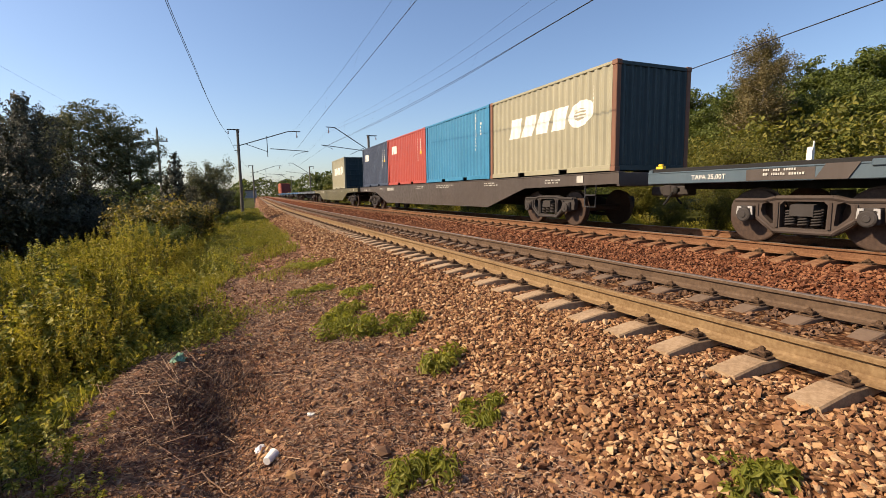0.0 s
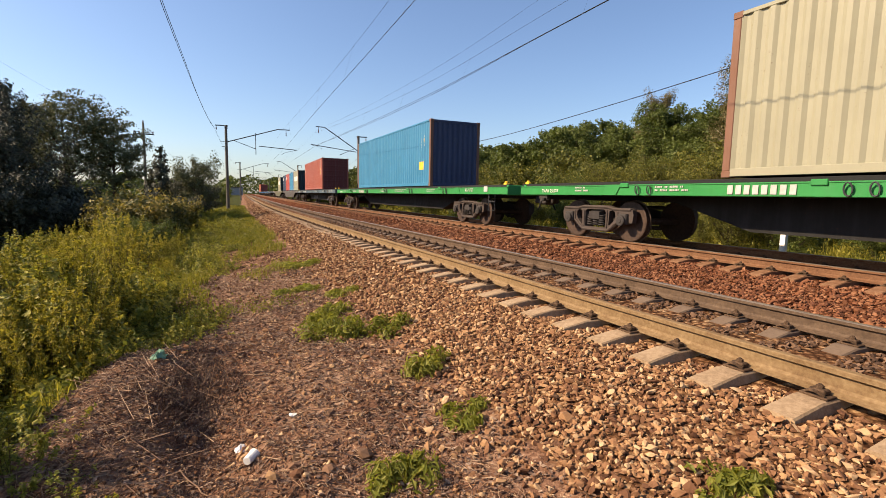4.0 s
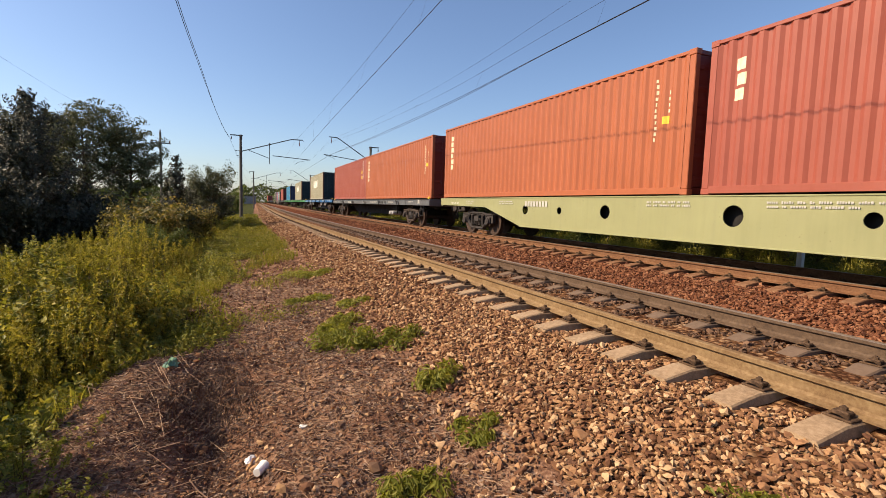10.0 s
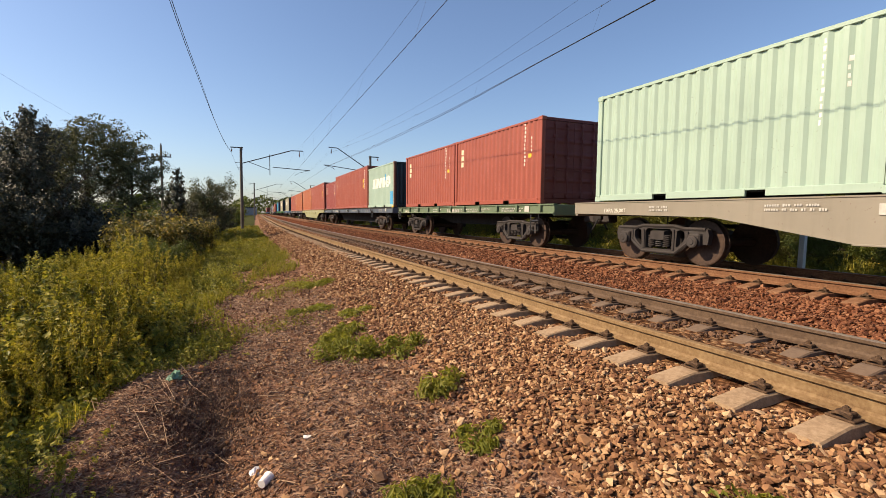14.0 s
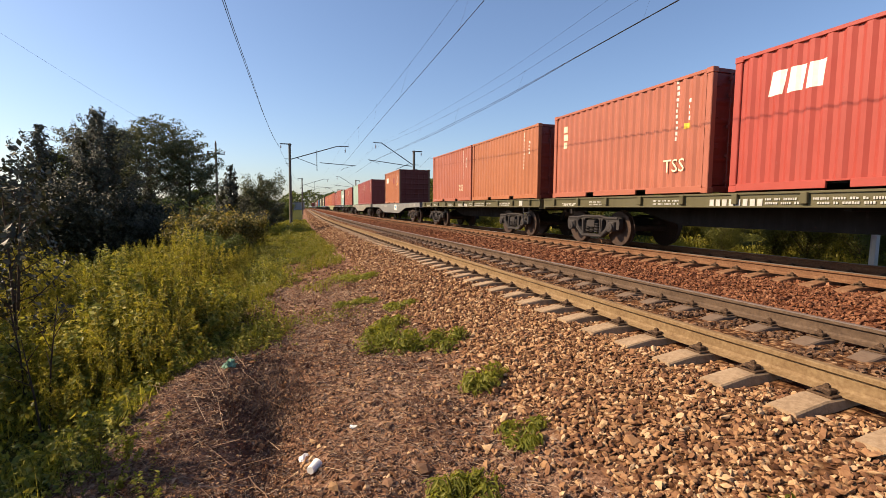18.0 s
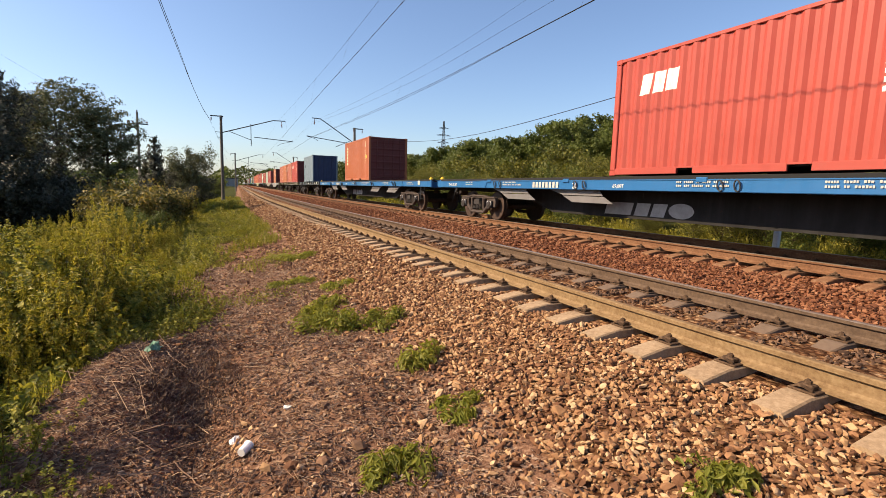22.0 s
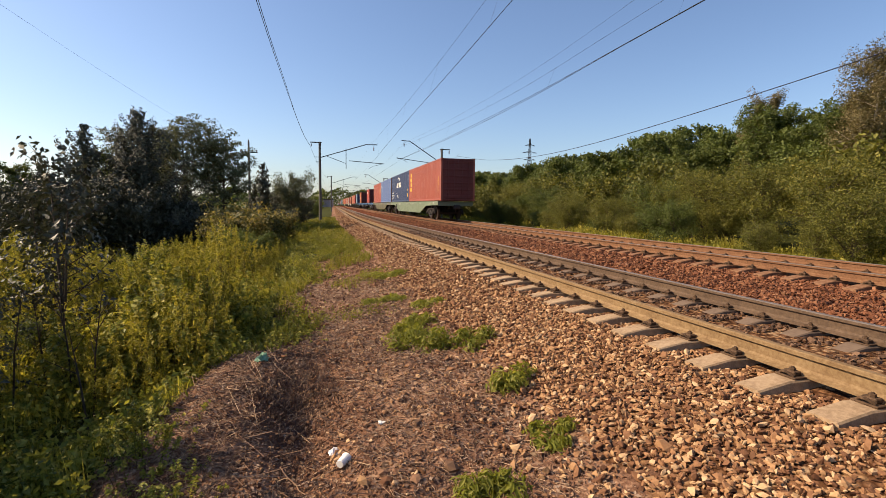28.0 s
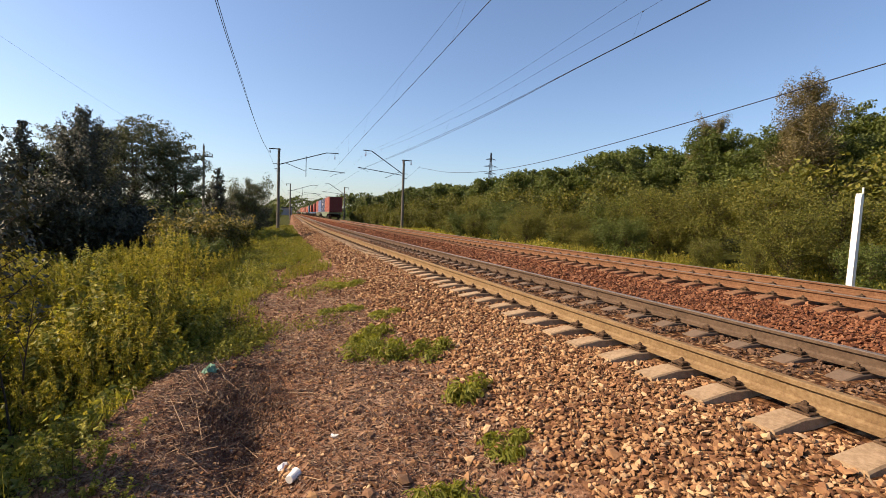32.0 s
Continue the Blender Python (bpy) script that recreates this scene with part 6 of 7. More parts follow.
# white marker post beyond the far track
gp = float(ground_z(np.array(9.0), np.array(6.8)))
post = thing("marker_post", "leaning white-painted concrete marker post", "post", pose(9.0, 6.78, gp, 0, 1.5, 0))
part("shaft", Shape().prism([(-0.062, -0.3), (0.062, -0.3), (0.05, 2.62), (0.025, 2.7), (-0.025, 2.7), (-0.05, 2.62)], "y", -0.06, 0.06), WHITE_PAINT, post)
part("pin", Shape().tube([(0.1, 0, 2.45), (0.1, 0, 2.85)], 0.02, 6), WHITE_PAINT, post)
# dark strip along the post's +x side
part("tarry_side", Shape().box(0.054, 0.075, -0.05, 0.05, -0.2, 1.9, 0.008), GREASY, post, "dark strip down one side")


def pylon(x, y, h):
    root = thing("transmission_pylon", "distant grey lattice transmission pylon", "pylon", pose(x, y, -1))
    w0, w1 = 4.0, 0.9
    legs = Shape()
    for sx in (-1, 1):
        for sy in (-1, 1):
            legs.tube([(sx * w0, sy * w0, 0), (sx * w1, sy * w1, h * 0.72), (sx * 0.3, sy * 0.3, h)], 0.22, 5)
    part("lattice_mast", legs, STEEL_GREY, root)
    br = Shape()
    for i in range(9):
        za, zb = h * i / 12, h * (i + 1) / 12
        wa, wb = w0 + (w1 - w0) * min(1, za / (h * 0.72)), w0 + (w1 - w0) * min(1, zb / (h * 0.72))
        for s in (-1, 1):
            br.tube([(-wa, s * wa, za), (wb, s * wb, zb)], 0.14, 4).tube([(wa, s * wa, za), (-wb, s * wb, zb)], 0.14, 4)
    part("bracing", br, STEEL_GREY, root)
    for z, w in ((h * 0.7, 5.2), (h * 0.8, 6.2), (h * 0.9, 4.4)):
        part("cross_arm", Shape().tube([(-w, 0, z), (0, 0, z + 1.2), (w, 0, z)], 0.2, 5).tube([(-w, 0, z), (w, 0, z)], 0.18, 5), STEEL_GREY, root)
    return root


pylon(167, 361, 57)
pylon(-92, 150, 38)

# low grey building where the line goes out of sight
hut = thing("trackside_building", "low distant grey building beside the line", "building", pose(4.3, 300, -0.6))
part("wall", Shape().box(-4.5, 4.5, -4, 4, 0, 4.4, 0.05), paint("grey_render", (0.3, 0.3, 0.3), 0.8), hut)
part("roof", Shape().prism([(-5.0, 4.4), (5.0, 4.4), (5.0, 4.7), (-5.0, 4.9)], "y", -4.5, 4.5), STEEL_GREY, hut)


# ---- plants ----
def leaf_quads(rng, centres, size, tilt=1.0, narrow=0.55, jitter=0.4, facing=None):
    """Leaf-shaped pieces (two triangles each, folded) at the given places; facing: the ways that their upper sides look."""
    n = len(centres)
    s = size * rng.uniform(1 - jitter, 1 + jitter, n)
    base = np.array([(-0.5, 0, 0), (0, -0.5 * narrow, 0.08), (0.5, 0, 0), (0, 0.5 * narrow, 0.08)])
    if facing is None:
        R = turns(rng, n)
    else:
        w = facing / (np.linalg.norm(facing, axis=1)[:, None] + 1e-9) + rng.normal(size=(n, 3)) * 0.38
        w /= np.linalg.norm(w, axis=1)[:, None]
        u = np.cross(w, rng.normal(size=(n, 3)))
        u /= np.linalg.norm(u, axis=1)[:, None] + 1e-9
        R = np.stack([u, np.cross(w, u), w], 2)
    v = np.einsum("nij,kj->nki", R, base)
    v[:, :, 2] *= tilt
    v = v * s[:, None, None] + centres[:, None]
    f = 4 * np.arange(n)[:, None] + np.array([0, 1, 2, 3])
    return v.reshape(-1, 3), f


def limbs(rng, height, spread, start, count, trunk_r, upright, lean=(0, 0)):
    """Trunk and limbs: the shape, and tips with the size of their foliage."""
    s, tips = Shape(), []
    top = Vector((lean[0], lean[1], height * 0.93))
    pts = [(0, 0, -0.3), (0.02 * height * rng.uniform(-1, 1), 0.02 * height * rng.uniform(-1, 1), height * 0.4), tuple(top)]
    s.tube(pts, [trunk_r, trunk_r * 0.7, trunk_r * 0.12], 8)
    for i in range(count):
        f = start + (0.97 - start) * (i + rng.uniform(0, 0.9)) / count
        base = Vector(pts[1]).lerp(top, (f - 0.4) / 0.55) if f > 0.4 else Vector((0, 0, 0)).lerp(Vector(pts[1]), f / 0.4)
        a = rng.uniform(0, 2 * math.pi)
        ln = spread(f) * rng.uniform(0.6, 1.1)
        d = Vector((math.cos(a), math.sin(a), upright * rng.uniform(0.5, 1.3)))
        mid, end = base + d * ln * 0.5, base + d * ln + Vector((0, 0, -0.06 * ln))
        r = max(0.012, trunk_r * 0.35 * (1.05 - f))
        s.tube([tuple(base), tuple(mid), tuple(end)], [r, r * 0.6, r * 0.2], 5)
        tips += [(mid, ln * 0.45), (end, ln * 0.45), (base.lerp(end, 0.75), ln * 0.4)]
        for _ in range(2):
            e2 = mid + Vector((rng.uniform(-1, 1), rng.uniform(-1, 1), rng.uniform(-0.1, 0.8))) * ln * 0.5
            s.tube([tuple(mid), tuple(e2)], [r * 0.5, r * 0.12], 4)
            tips.append((e2, ln * 0.35))
    return s, tips


def tree_parts(seed, height, spread, start, count, leaves, size, upright=0.35, trunk_r=0.16, squash=0.75, clump=1.0, narrow=0.55):
    rng = np.random.default_rng(seed)
    s, tips = limbs(rng, height, spread, start, count, trunk_r, upright)
    weight = np.array([(r + 0.06) ** 0.9 for p, r in tips])
    pick = rng.choice(len(tips), leaves, p=weight / weight.sum())
    C = np.array([tips[i][0] for i in range(len(tips))])[pick]
    R = np.array([tips[i][1] for i in range(len(tips))])[pick] * clump + 0.08
    d = rng.normal(size=(leaves, 3))
    d /= np.linalg.norm(d, axis=1)[:, None]
    d[:, 2] *= squash
    P = C + d * (R * rng.uniform(0.25, 1.0, leaves) ** 0.6)[:, None]
    return s, leaf_quads(rng, P, size, 1.0, narrow, 0.4, d + np.array([0, 0, 0.55]))


def spire_parts(seed, height, width, branches, leaves, size):
    """A pointed tree: rising branches all round the stem, thick with small leaves."""
    rng = np.random.default_rng(seed)
    s = Shape()
    s.tube([(0, 0, -0.3), (0.05, 0.03, height * 0.5), (0, 0, height * 0.98)], [0.12, 0.07, 0.012], 8)
    f = np.linspace(0.03, 0.965, branches) + rng.uniform(-0.01, 0.01, branches)
    a = rng.uniform(0, 2 * np.pi, branches)
    ln = (width * (1 - f) ** 1.05 * np.clip(0.7 + f * 3, 0, 1) + 0.1) * rng.uniform(0.5, 1.2, branches)
    rise = rng.uniform(0.3, 0.8, branches) + 1.1 * f ** 2
    root = np.stack([0 * f, 0 * f, f * height], 1)
    out = np.stack([np.cos(a), np.sin(a), 0 * a], 1)
    mid = root + out * (ln * 0.55)[:, None] + np.array([0, 0, 1]) * (ln * rise * 0.35)[:, None]
    tip = root + out * ln[:, None] + np.array([0, 0, 1]) * (ln * rise)[:, None]
    for p, q, r, w in zip(root, mid, tip, f):
        s.tube([tuple(p), tuple(q), tuple(r)], [float(0.03 * (1.05 - w)), float(0.018 * (1.05 - w)), 0.004], 4, False)
    k = rng.choice(branches, leaves, p=ln / ln.sum())
    t = rng.uniform(0.1, 1.02, leaves)[:, None] ** 0.7
    P = (1 - t) ** 2 * root[k] + 2 * t * (1 - t) * mid[k] + t ** 2 * tip[k] + rng.normal(size=(leaves, 3)) * (0.03 + 0.1 * ln[k][:, None] * (1.1 - 0.8 * t))
    return s, leaf_quads(rng, P, size, 1.0, 0.5, 0.4, out[k] + np.array([0, 0, 0.7]))


def weed_parts(seed, stems, height, radius, leaves, size, narrow, droop=0.05, spread=1.7, plume=0.0):
    """Upright stems that lean outwards, with small leaves all along them; plume: the share of the leaves that crowd at the tips."""
    rng = np.random.default_rng(seed)
    s = Shape()
    a, d = rng.uniform(0, 2 * np.pi, stems), radius * np.sqrt(rng.uniform(0, 1, stems))
    root = np.stack([d * np.cos(a), d * np.sin(a), 0 * a - 0.05], 1)
    tip = root * np.array([spread, spread, 1]) + rng.normal(size=(stems, 3)) * 0.07 + np.stack([0 * a, 0 * a, height * rng.uniform(0.55, 1.0, stems) * (1 - 0.35 * (d / radius) ** 2)], 1)
    mid = (root + tip) / 2 + np.array([0, 0, 0.06 * height])
    for p, q, r in zip(root, mid, tip):
        s.tube([tuple(p), tuple(q), tuple(r)], [0.004, 0.003, 0.0012], 3, False)
    k, t = rng.integers(0, stems, leaves), rng.uniform(0.12, 1.0, leaves)[:, None] ** 0.8
    crowd = rng.uniform(0, 1, leaves) < plume
    t[crowd] = 1 - 0.22 * rng.uniform(0, 1, (crowd.sum(), 1))
    P = (1 - t) ** 2 * root[k] + 2 * t * (1 - t) * mid[k] + t ** 2 * tip[k] + rng.normal(size=(leaves, 3)) * (droop * (1.25 - t))
    P[:, 2] = np.maximum(P[:, 2], 0.0)
    away = np.stack([P[:, 0], P[:, 1], 0 * P[:, 2]], 1) / (radius * spread)
    return s, leaf_quads(rng, P, size, 1.0, narrow, 0.4, None if narrow < 0.35 else 0.7 * away + np.array([0, 0, 0.8]))


def sapling_parts(seed, height, count, leaves, size):
    """A thin young tree: a bent stem, ascending side shoots, and large leaves hung along the shoots."""
    rng = np.random.default_rng(seed)
    s, shoots = Shape(), []
    bend = rng.uniform(-0.25, 0.25, 2)
    stem = [Vector((bend[0] * t * t, bend[1] * t, height * t - 0.2 * (1 - t))) for t in (0, 0.3, 0.6, 0.85, 1.0)]
    s.tube([tuple(p) for p in stem], [0.03, 0.024, 0.016, 0.009, 0.004], 7)
    P, away = [], []
    for i in range(count):
        f = 0.22 + 0.76 * (i + rng.uniform(0, 0.8)) / count
        j = min(3, int(f * 4))
        base = stem[j].lerp(stem[j + 1], f * 4 - j)
        a, ln = rng.uniform(0, 2 * math.pi), (1.05 - 0.75 * f) * height * 0.36 * rng.uniform(0.6, 1.15)
        d = Vector((math.cos(a), math.sin(a), rng.uniform(0.45, 1.1)))
        tip = base + d * ln
        mid = base.lerp(tip, 0.5) - Vector((0, 0, 0.05 * ln))
        shoots.append(Shape().tube([tuple(base), tuple(mid), tuple(tip)], [0.011 * (1.1 - f) + 0.002, 0.006, 0.002], 5))
        n = max(3, int(leaves / count * (1.3 - 0.6 * f)))
        for t in rng.uniform(0.2, 1.05, n):
            q = base.lerp(tip, float(t)) + Vector(rng.normal(size=3) * 0.075)
            P.append(tuple(q))
            away.append((math.cos(a) * 0.6, math.sin(a) * 0.6, 0.5))
    return [s] + shoots, leaf_quads(rng, np.array(P), size, 1.0, 0.62, 0.45, np.array(away))


KINDS = {}


def tree(kind, m, make, bark, leaf, name, label, group):
    """A tree or shrub: trunk with limbs, and a crown of single leaves."""
    if kind not in KINDS:
        s, (v, f) = make()
        root = thing(name, label, "tree" if "tree" in name else "shrub", m, group)
        if name.endswith("weed"):
            tagged(part("stalk_tuft", s.mesh("stalk_tuft"), bark, root), kind="stuff")
        else:
            s, *shoots = s if isinstance(s, list) else [s]
            part("trunk", s.mesh("trunk"), bark, root)
            for shoot in shoots:
                part("side_shoot", shoot, bark, root)
        part("crown", quick_mesh("crown", v, f, leaf), leaf, root)
        KINDS[kind] = root
        return root
    ob = copy_thing(KINDS[kind], m)
    ob["label"] = label
    return ob


def put(x, y, turn=0, scale=1.0, sink=0.1):
    z = float(ground_z(np.array(x), np.array(min(y, 400.0)))) - sink
    return pose(x, y, z, 0, 0, turn) @ Matrix.Diagonal((scale, scale, scale, 1))


dome = lambda w: (lambda f: w * math.sqrt(max(0.12, 1 - (2 * f - 1.15) ** 2)))

# kinds of growth: how each is made, its wood and its leaves
MAKE = {
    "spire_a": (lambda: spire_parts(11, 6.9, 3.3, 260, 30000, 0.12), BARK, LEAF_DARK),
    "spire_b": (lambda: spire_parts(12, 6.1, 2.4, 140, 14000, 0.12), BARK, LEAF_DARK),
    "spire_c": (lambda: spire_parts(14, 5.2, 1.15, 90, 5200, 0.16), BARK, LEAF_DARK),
    "broad_dark": (lambda: tree_parts(13, 8.8, dome(3.4), 0.3, 60, 20000, 0.16, 0.7, 0.2, 0.45, 0.5), BARK, LEAF_BROAD),
    "round_a": (lambda: tree_parts(21, 9.0, dome(2.9), 0.18, 46, 14000, 0.22, 0.5, 0.18, 0.7, 0.62, 0.7), BARK, LEAF_GREEN),
    "round_b": (lambda: tree_parts(22, 8.4, dome(3.2), 0.15, 46, 14000, 0.22, 0.4, 0.18, 0.7, 0.62, 0.7), BARK, LEAF_MID),
    "round_near": (lambda: tree_parts(25, 9.0, dome(2.9), 0.18, 60, 30000, 0.15, 0.5, 0.18, 0.7, 0.55, 0.7), BARK, LEAF_GREEN),
    "birch": (lambda: tree_parts(23, 9.6, dome(1.5), 0.15, 90, 46000, 0.095, 1.0, 0.17, 1.5, 0.58), BIRCH_BARK, LEAF_BIRCH),
    "bush_a": (lambda: tree_parts(31, 2.9, dome(1.5), 0.04, 70, 17000, 0.07, 1.1, 0.035, 0.9, 0.5), BARK, LEAF_BUSH),
    "bush_b": (lambda: tree_parts(32, 2.5, dome(1.3), 0.04, 64, 14000, 0.075, 1.0, 0.035, 0.9, 0.5), BARK, LEAF_GREEN),
    "bush_c": (lambda: tree_parts(33, 2.2, dome(1.1), 0.03, 56, 12000, 0.07, 1.4, 0.03, 1.0, 0.5, 0.4), BARK, LEAF_BUSH),
    "feather": (lambda: weed_parts(36, 64, 1.55, 0.42, 4600, 0.062, 0.24, 0.045, 1.6, 0.35), WEED_STEM, WEED),
    "leafy": (lambda: weed_parts(37, 38, 1.25, 0.4, 3300, 0.064, 0.55, 0.07, 1.7, 0.25), WEED_STEM, BROADLEAF),
    "low": (lambda: weed_parts(38, 30, 0.5, 0.36, 1600, 0.046, 0.55, 0.05), WEED_STEM, BROADLEAF),
    "spike": (lambda: weed_parts(40, 16, 0.75, 0.25, 900, 0.035, 0.5, 0.03, 1.3, 0.5), WEED_STEM, FRESH),
    "bramble": (lambda: tree_parts(41, 1.7, dome(1.1), 0.03, 60, 4200, 0.14, 1.0, 0.02, 0.8, 0.5, 0.62), WEED_STEM, BRAMBLE),
    "round_far": (lambda: tree_parts(24, 9.0, dome(3.2), 0.15, 34, 4200, 0.4, 0.5, 0.18, 0.7, 0.7, 0.75), BARK, LEAF_MID),
    "bush_far": (lambda: tree_parts(39, 2.9, dome(1.6), 0.04, 26, 3600, 0.16, 0.9, 0.04, 0.9, 0.6), BARK, LEAF_BUSH),
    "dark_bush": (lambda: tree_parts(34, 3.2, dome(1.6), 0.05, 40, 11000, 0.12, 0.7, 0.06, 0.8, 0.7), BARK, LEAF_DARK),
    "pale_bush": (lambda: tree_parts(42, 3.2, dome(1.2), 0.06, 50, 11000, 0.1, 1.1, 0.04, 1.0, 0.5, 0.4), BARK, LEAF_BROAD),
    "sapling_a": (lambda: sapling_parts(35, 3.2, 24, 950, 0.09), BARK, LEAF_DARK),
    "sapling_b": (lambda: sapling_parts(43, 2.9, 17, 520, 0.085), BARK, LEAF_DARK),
}


def plant(kind, x, y, turn, scale, name, label, group):
    make, bark, leaf = MAKE[kind]
    ob = tree(kind, put(x, y, turn), make, bark, leaf, name, label, group)
    ob.scale = (scale, scale, scale)
    return ob


# left: dark trees, their backlit look put into the leaf colour
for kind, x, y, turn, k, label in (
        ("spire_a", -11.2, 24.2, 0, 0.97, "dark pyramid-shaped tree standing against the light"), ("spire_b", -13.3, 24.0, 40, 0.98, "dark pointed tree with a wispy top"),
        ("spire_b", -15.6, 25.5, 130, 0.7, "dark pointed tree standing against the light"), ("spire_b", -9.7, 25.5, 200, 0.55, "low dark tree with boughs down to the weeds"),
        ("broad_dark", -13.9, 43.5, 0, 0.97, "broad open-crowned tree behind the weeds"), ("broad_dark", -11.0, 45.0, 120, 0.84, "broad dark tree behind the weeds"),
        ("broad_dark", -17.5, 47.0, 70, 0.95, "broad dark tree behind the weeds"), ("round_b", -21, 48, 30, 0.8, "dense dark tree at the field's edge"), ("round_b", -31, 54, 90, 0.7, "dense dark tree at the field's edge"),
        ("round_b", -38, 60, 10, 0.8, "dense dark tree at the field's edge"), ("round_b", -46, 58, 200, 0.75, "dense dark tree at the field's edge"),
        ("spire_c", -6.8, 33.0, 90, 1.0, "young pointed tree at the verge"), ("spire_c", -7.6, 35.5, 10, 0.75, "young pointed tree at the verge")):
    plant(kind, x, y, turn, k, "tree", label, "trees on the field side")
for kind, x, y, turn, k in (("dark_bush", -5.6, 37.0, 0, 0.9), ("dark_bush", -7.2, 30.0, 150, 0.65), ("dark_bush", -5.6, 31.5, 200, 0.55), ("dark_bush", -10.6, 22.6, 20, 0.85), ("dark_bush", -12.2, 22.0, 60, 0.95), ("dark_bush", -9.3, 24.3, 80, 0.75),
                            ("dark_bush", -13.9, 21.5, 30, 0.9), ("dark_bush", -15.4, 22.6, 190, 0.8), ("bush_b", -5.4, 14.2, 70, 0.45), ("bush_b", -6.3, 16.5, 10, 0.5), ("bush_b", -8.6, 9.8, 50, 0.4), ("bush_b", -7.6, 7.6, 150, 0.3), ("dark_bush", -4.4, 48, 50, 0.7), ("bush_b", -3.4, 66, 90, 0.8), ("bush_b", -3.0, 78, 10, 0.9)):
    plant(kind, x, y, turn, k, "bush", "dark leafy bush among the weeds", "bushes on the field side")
plant("pale_bush", -4.9, 35.2, 0, 1.15, "bush", "grey-green feathery bush at the verge", "bushes on the field side")
plant("pale_bush", -5.8, 39.5, 70, 1.0, "bush", "grey-green feathery bush at the verge", "bushes on the field side")
for x, y, turn, k in ((-6.4, 19.5, 0, 0.9), (-7.3, 21.5, 90, 0.95), (-5.7, 22.5, 40, 0.85), (-7.0, 24.5, 210, 1.0), (-5.4, 26.0, 300, 0.75), (-8.2, 27.0, 20, 0.95), (-6.3, 28.5, 120, 0.9)):
    plant("bramble", x, y, turn, k, "bush", "yellowing broad-leaved bramble in the sun", "brambles")
for kind, x, y, turn, k in (("sapling_a", -7.45, 8.1, 0, 1.02), ("sapling_b", -7.15, 7.2, 120, 1.0), ("sapling_a", -8.0, 9.3, 60, 0.85), ("sapling_b", -8.9, 10.6, 200, 1.0), ("sapling_b", -6.9, 6.4, 300, 0.5)):
    plant(kind, x, y, turn, k, "sapling", "thin dark-leaved sapling on the bank", "saplings")
for x, y, turn, k in ((-8.6, 6.6, 40, 0.5), (-8.2, 5.5, 0, 0.55), (-7.95, 4.4, 60, 0.58), (-7.85, 3.4, 90, 0.6), (-7.8, 2.4, 200, 0.6), (-7.8, 1.4, 20, 0.6)):
    plant("spire_b", x, y, turn, k, "tree", "young dark tree that shades the foot of the bank", "trees on the field side")

wr = random.Random(9)
SORTS = {"feather": ("feathery_weed", "feathery yellow-green weed on the bank", "feathery weeds"), "leafy": ("leafy_weed", "leafy green weed on the bank", "leafy weeds"),
         "low": ("low_weed", "low fresh green weed at the foot of the bank", "low weeds"), "spike": ("spiky_weed", "slender upright weed with spiky tips", "spiky weeds")}


def mass(x, y):
    """How high the growth stands at a place, 0 to 1: rounded masses with gaps between."""
    return min(1.0, max(0.0, 0.5 + 0.6 * math.sin(2.6 * x + 1.3 * math.sin(1.1 * y)) * math.sin(1.9 * y + 1.5 * math.sin(1.4 * x)) + 0.3 * math.sin(1.1 * x - 0.8 * y)))


for i in range(330):
    y = 2.9 + 30 * wr.random() ** 1.7
    edge = float(np.interp(y, *BANK_EDGE))
    d = (3.6 + 0.38 * y) * wr.random() ** 1.1
    x = edge - 0.2 - d
    tall = mass(x, y)
    golden = math.exp(-((x + 8.0) / 1.1) ** 2 - ((y - 11.5) / 3.5) ** 2)
    if y < 5.3:
        kind = wr.choice(["low", "low", "spike"])
    elif d < 0.5 or tall < 0.2:
        kind = "low"
    else:
        kind = "feather" if math.sin(1.1 * x + 0.5 * y) + 2 * golden + wr.uniform(-0.7, 0.7) > -0.05 else "leafy"
    if kind in ("feather", "leafy") and y < 8.5 and x < -7.0:
        kind = "spike"
    nm, lab, grp = SORTS[kind]
    k = wr.uniform(0.75, 1.1) * (0.85 if kind in ("low", "spike") else (0.45 + 0.75 * tall) * min(1.05, 0.5 + 0.4 * d))
    plant(kind, x, y, wr.uniform(0, 360), k, nm, lab, grp)

for i in range(70):
    y = 11 + 36 * wr.random() ** 1.2
    edge = float(np.interp(y, *BANK_EDGE))
    x = edge + wr.uniform(-0.5, 1.0 if y > 14 else 0.4) + shift(y)
    plant(wr.choice(["low", "low", "low", "spike"]), x, y, wr.uniform(0, 360), wr.uniform(0.6, 1.15), "low_weed", "low green weed on the grassy verge", "low weeds")

for kind, x, y, k in (("low", -5.0, 3.7, 0.7), ("low", -4.75, 3.1, 0.6), ("spike", -4.95, 3.3, 0.8), ("low", -4.6, 2.6, 0.6), ("low", -5.1, 4.2, 0.8), ("spike", -4.2, 6.3, 0.7), ("low", -4.0, 6.6, 0.8), ("low", -4.1, 7.2, 0.9), ("spike", -3.9, 7.1, 0.7), ("low", -4.35, 6.2, 0.8)):
    nm, lab, grp = SORTS[kind]
    plant(kind, x, y, 70 * k * x, k, nm, lab, grp)

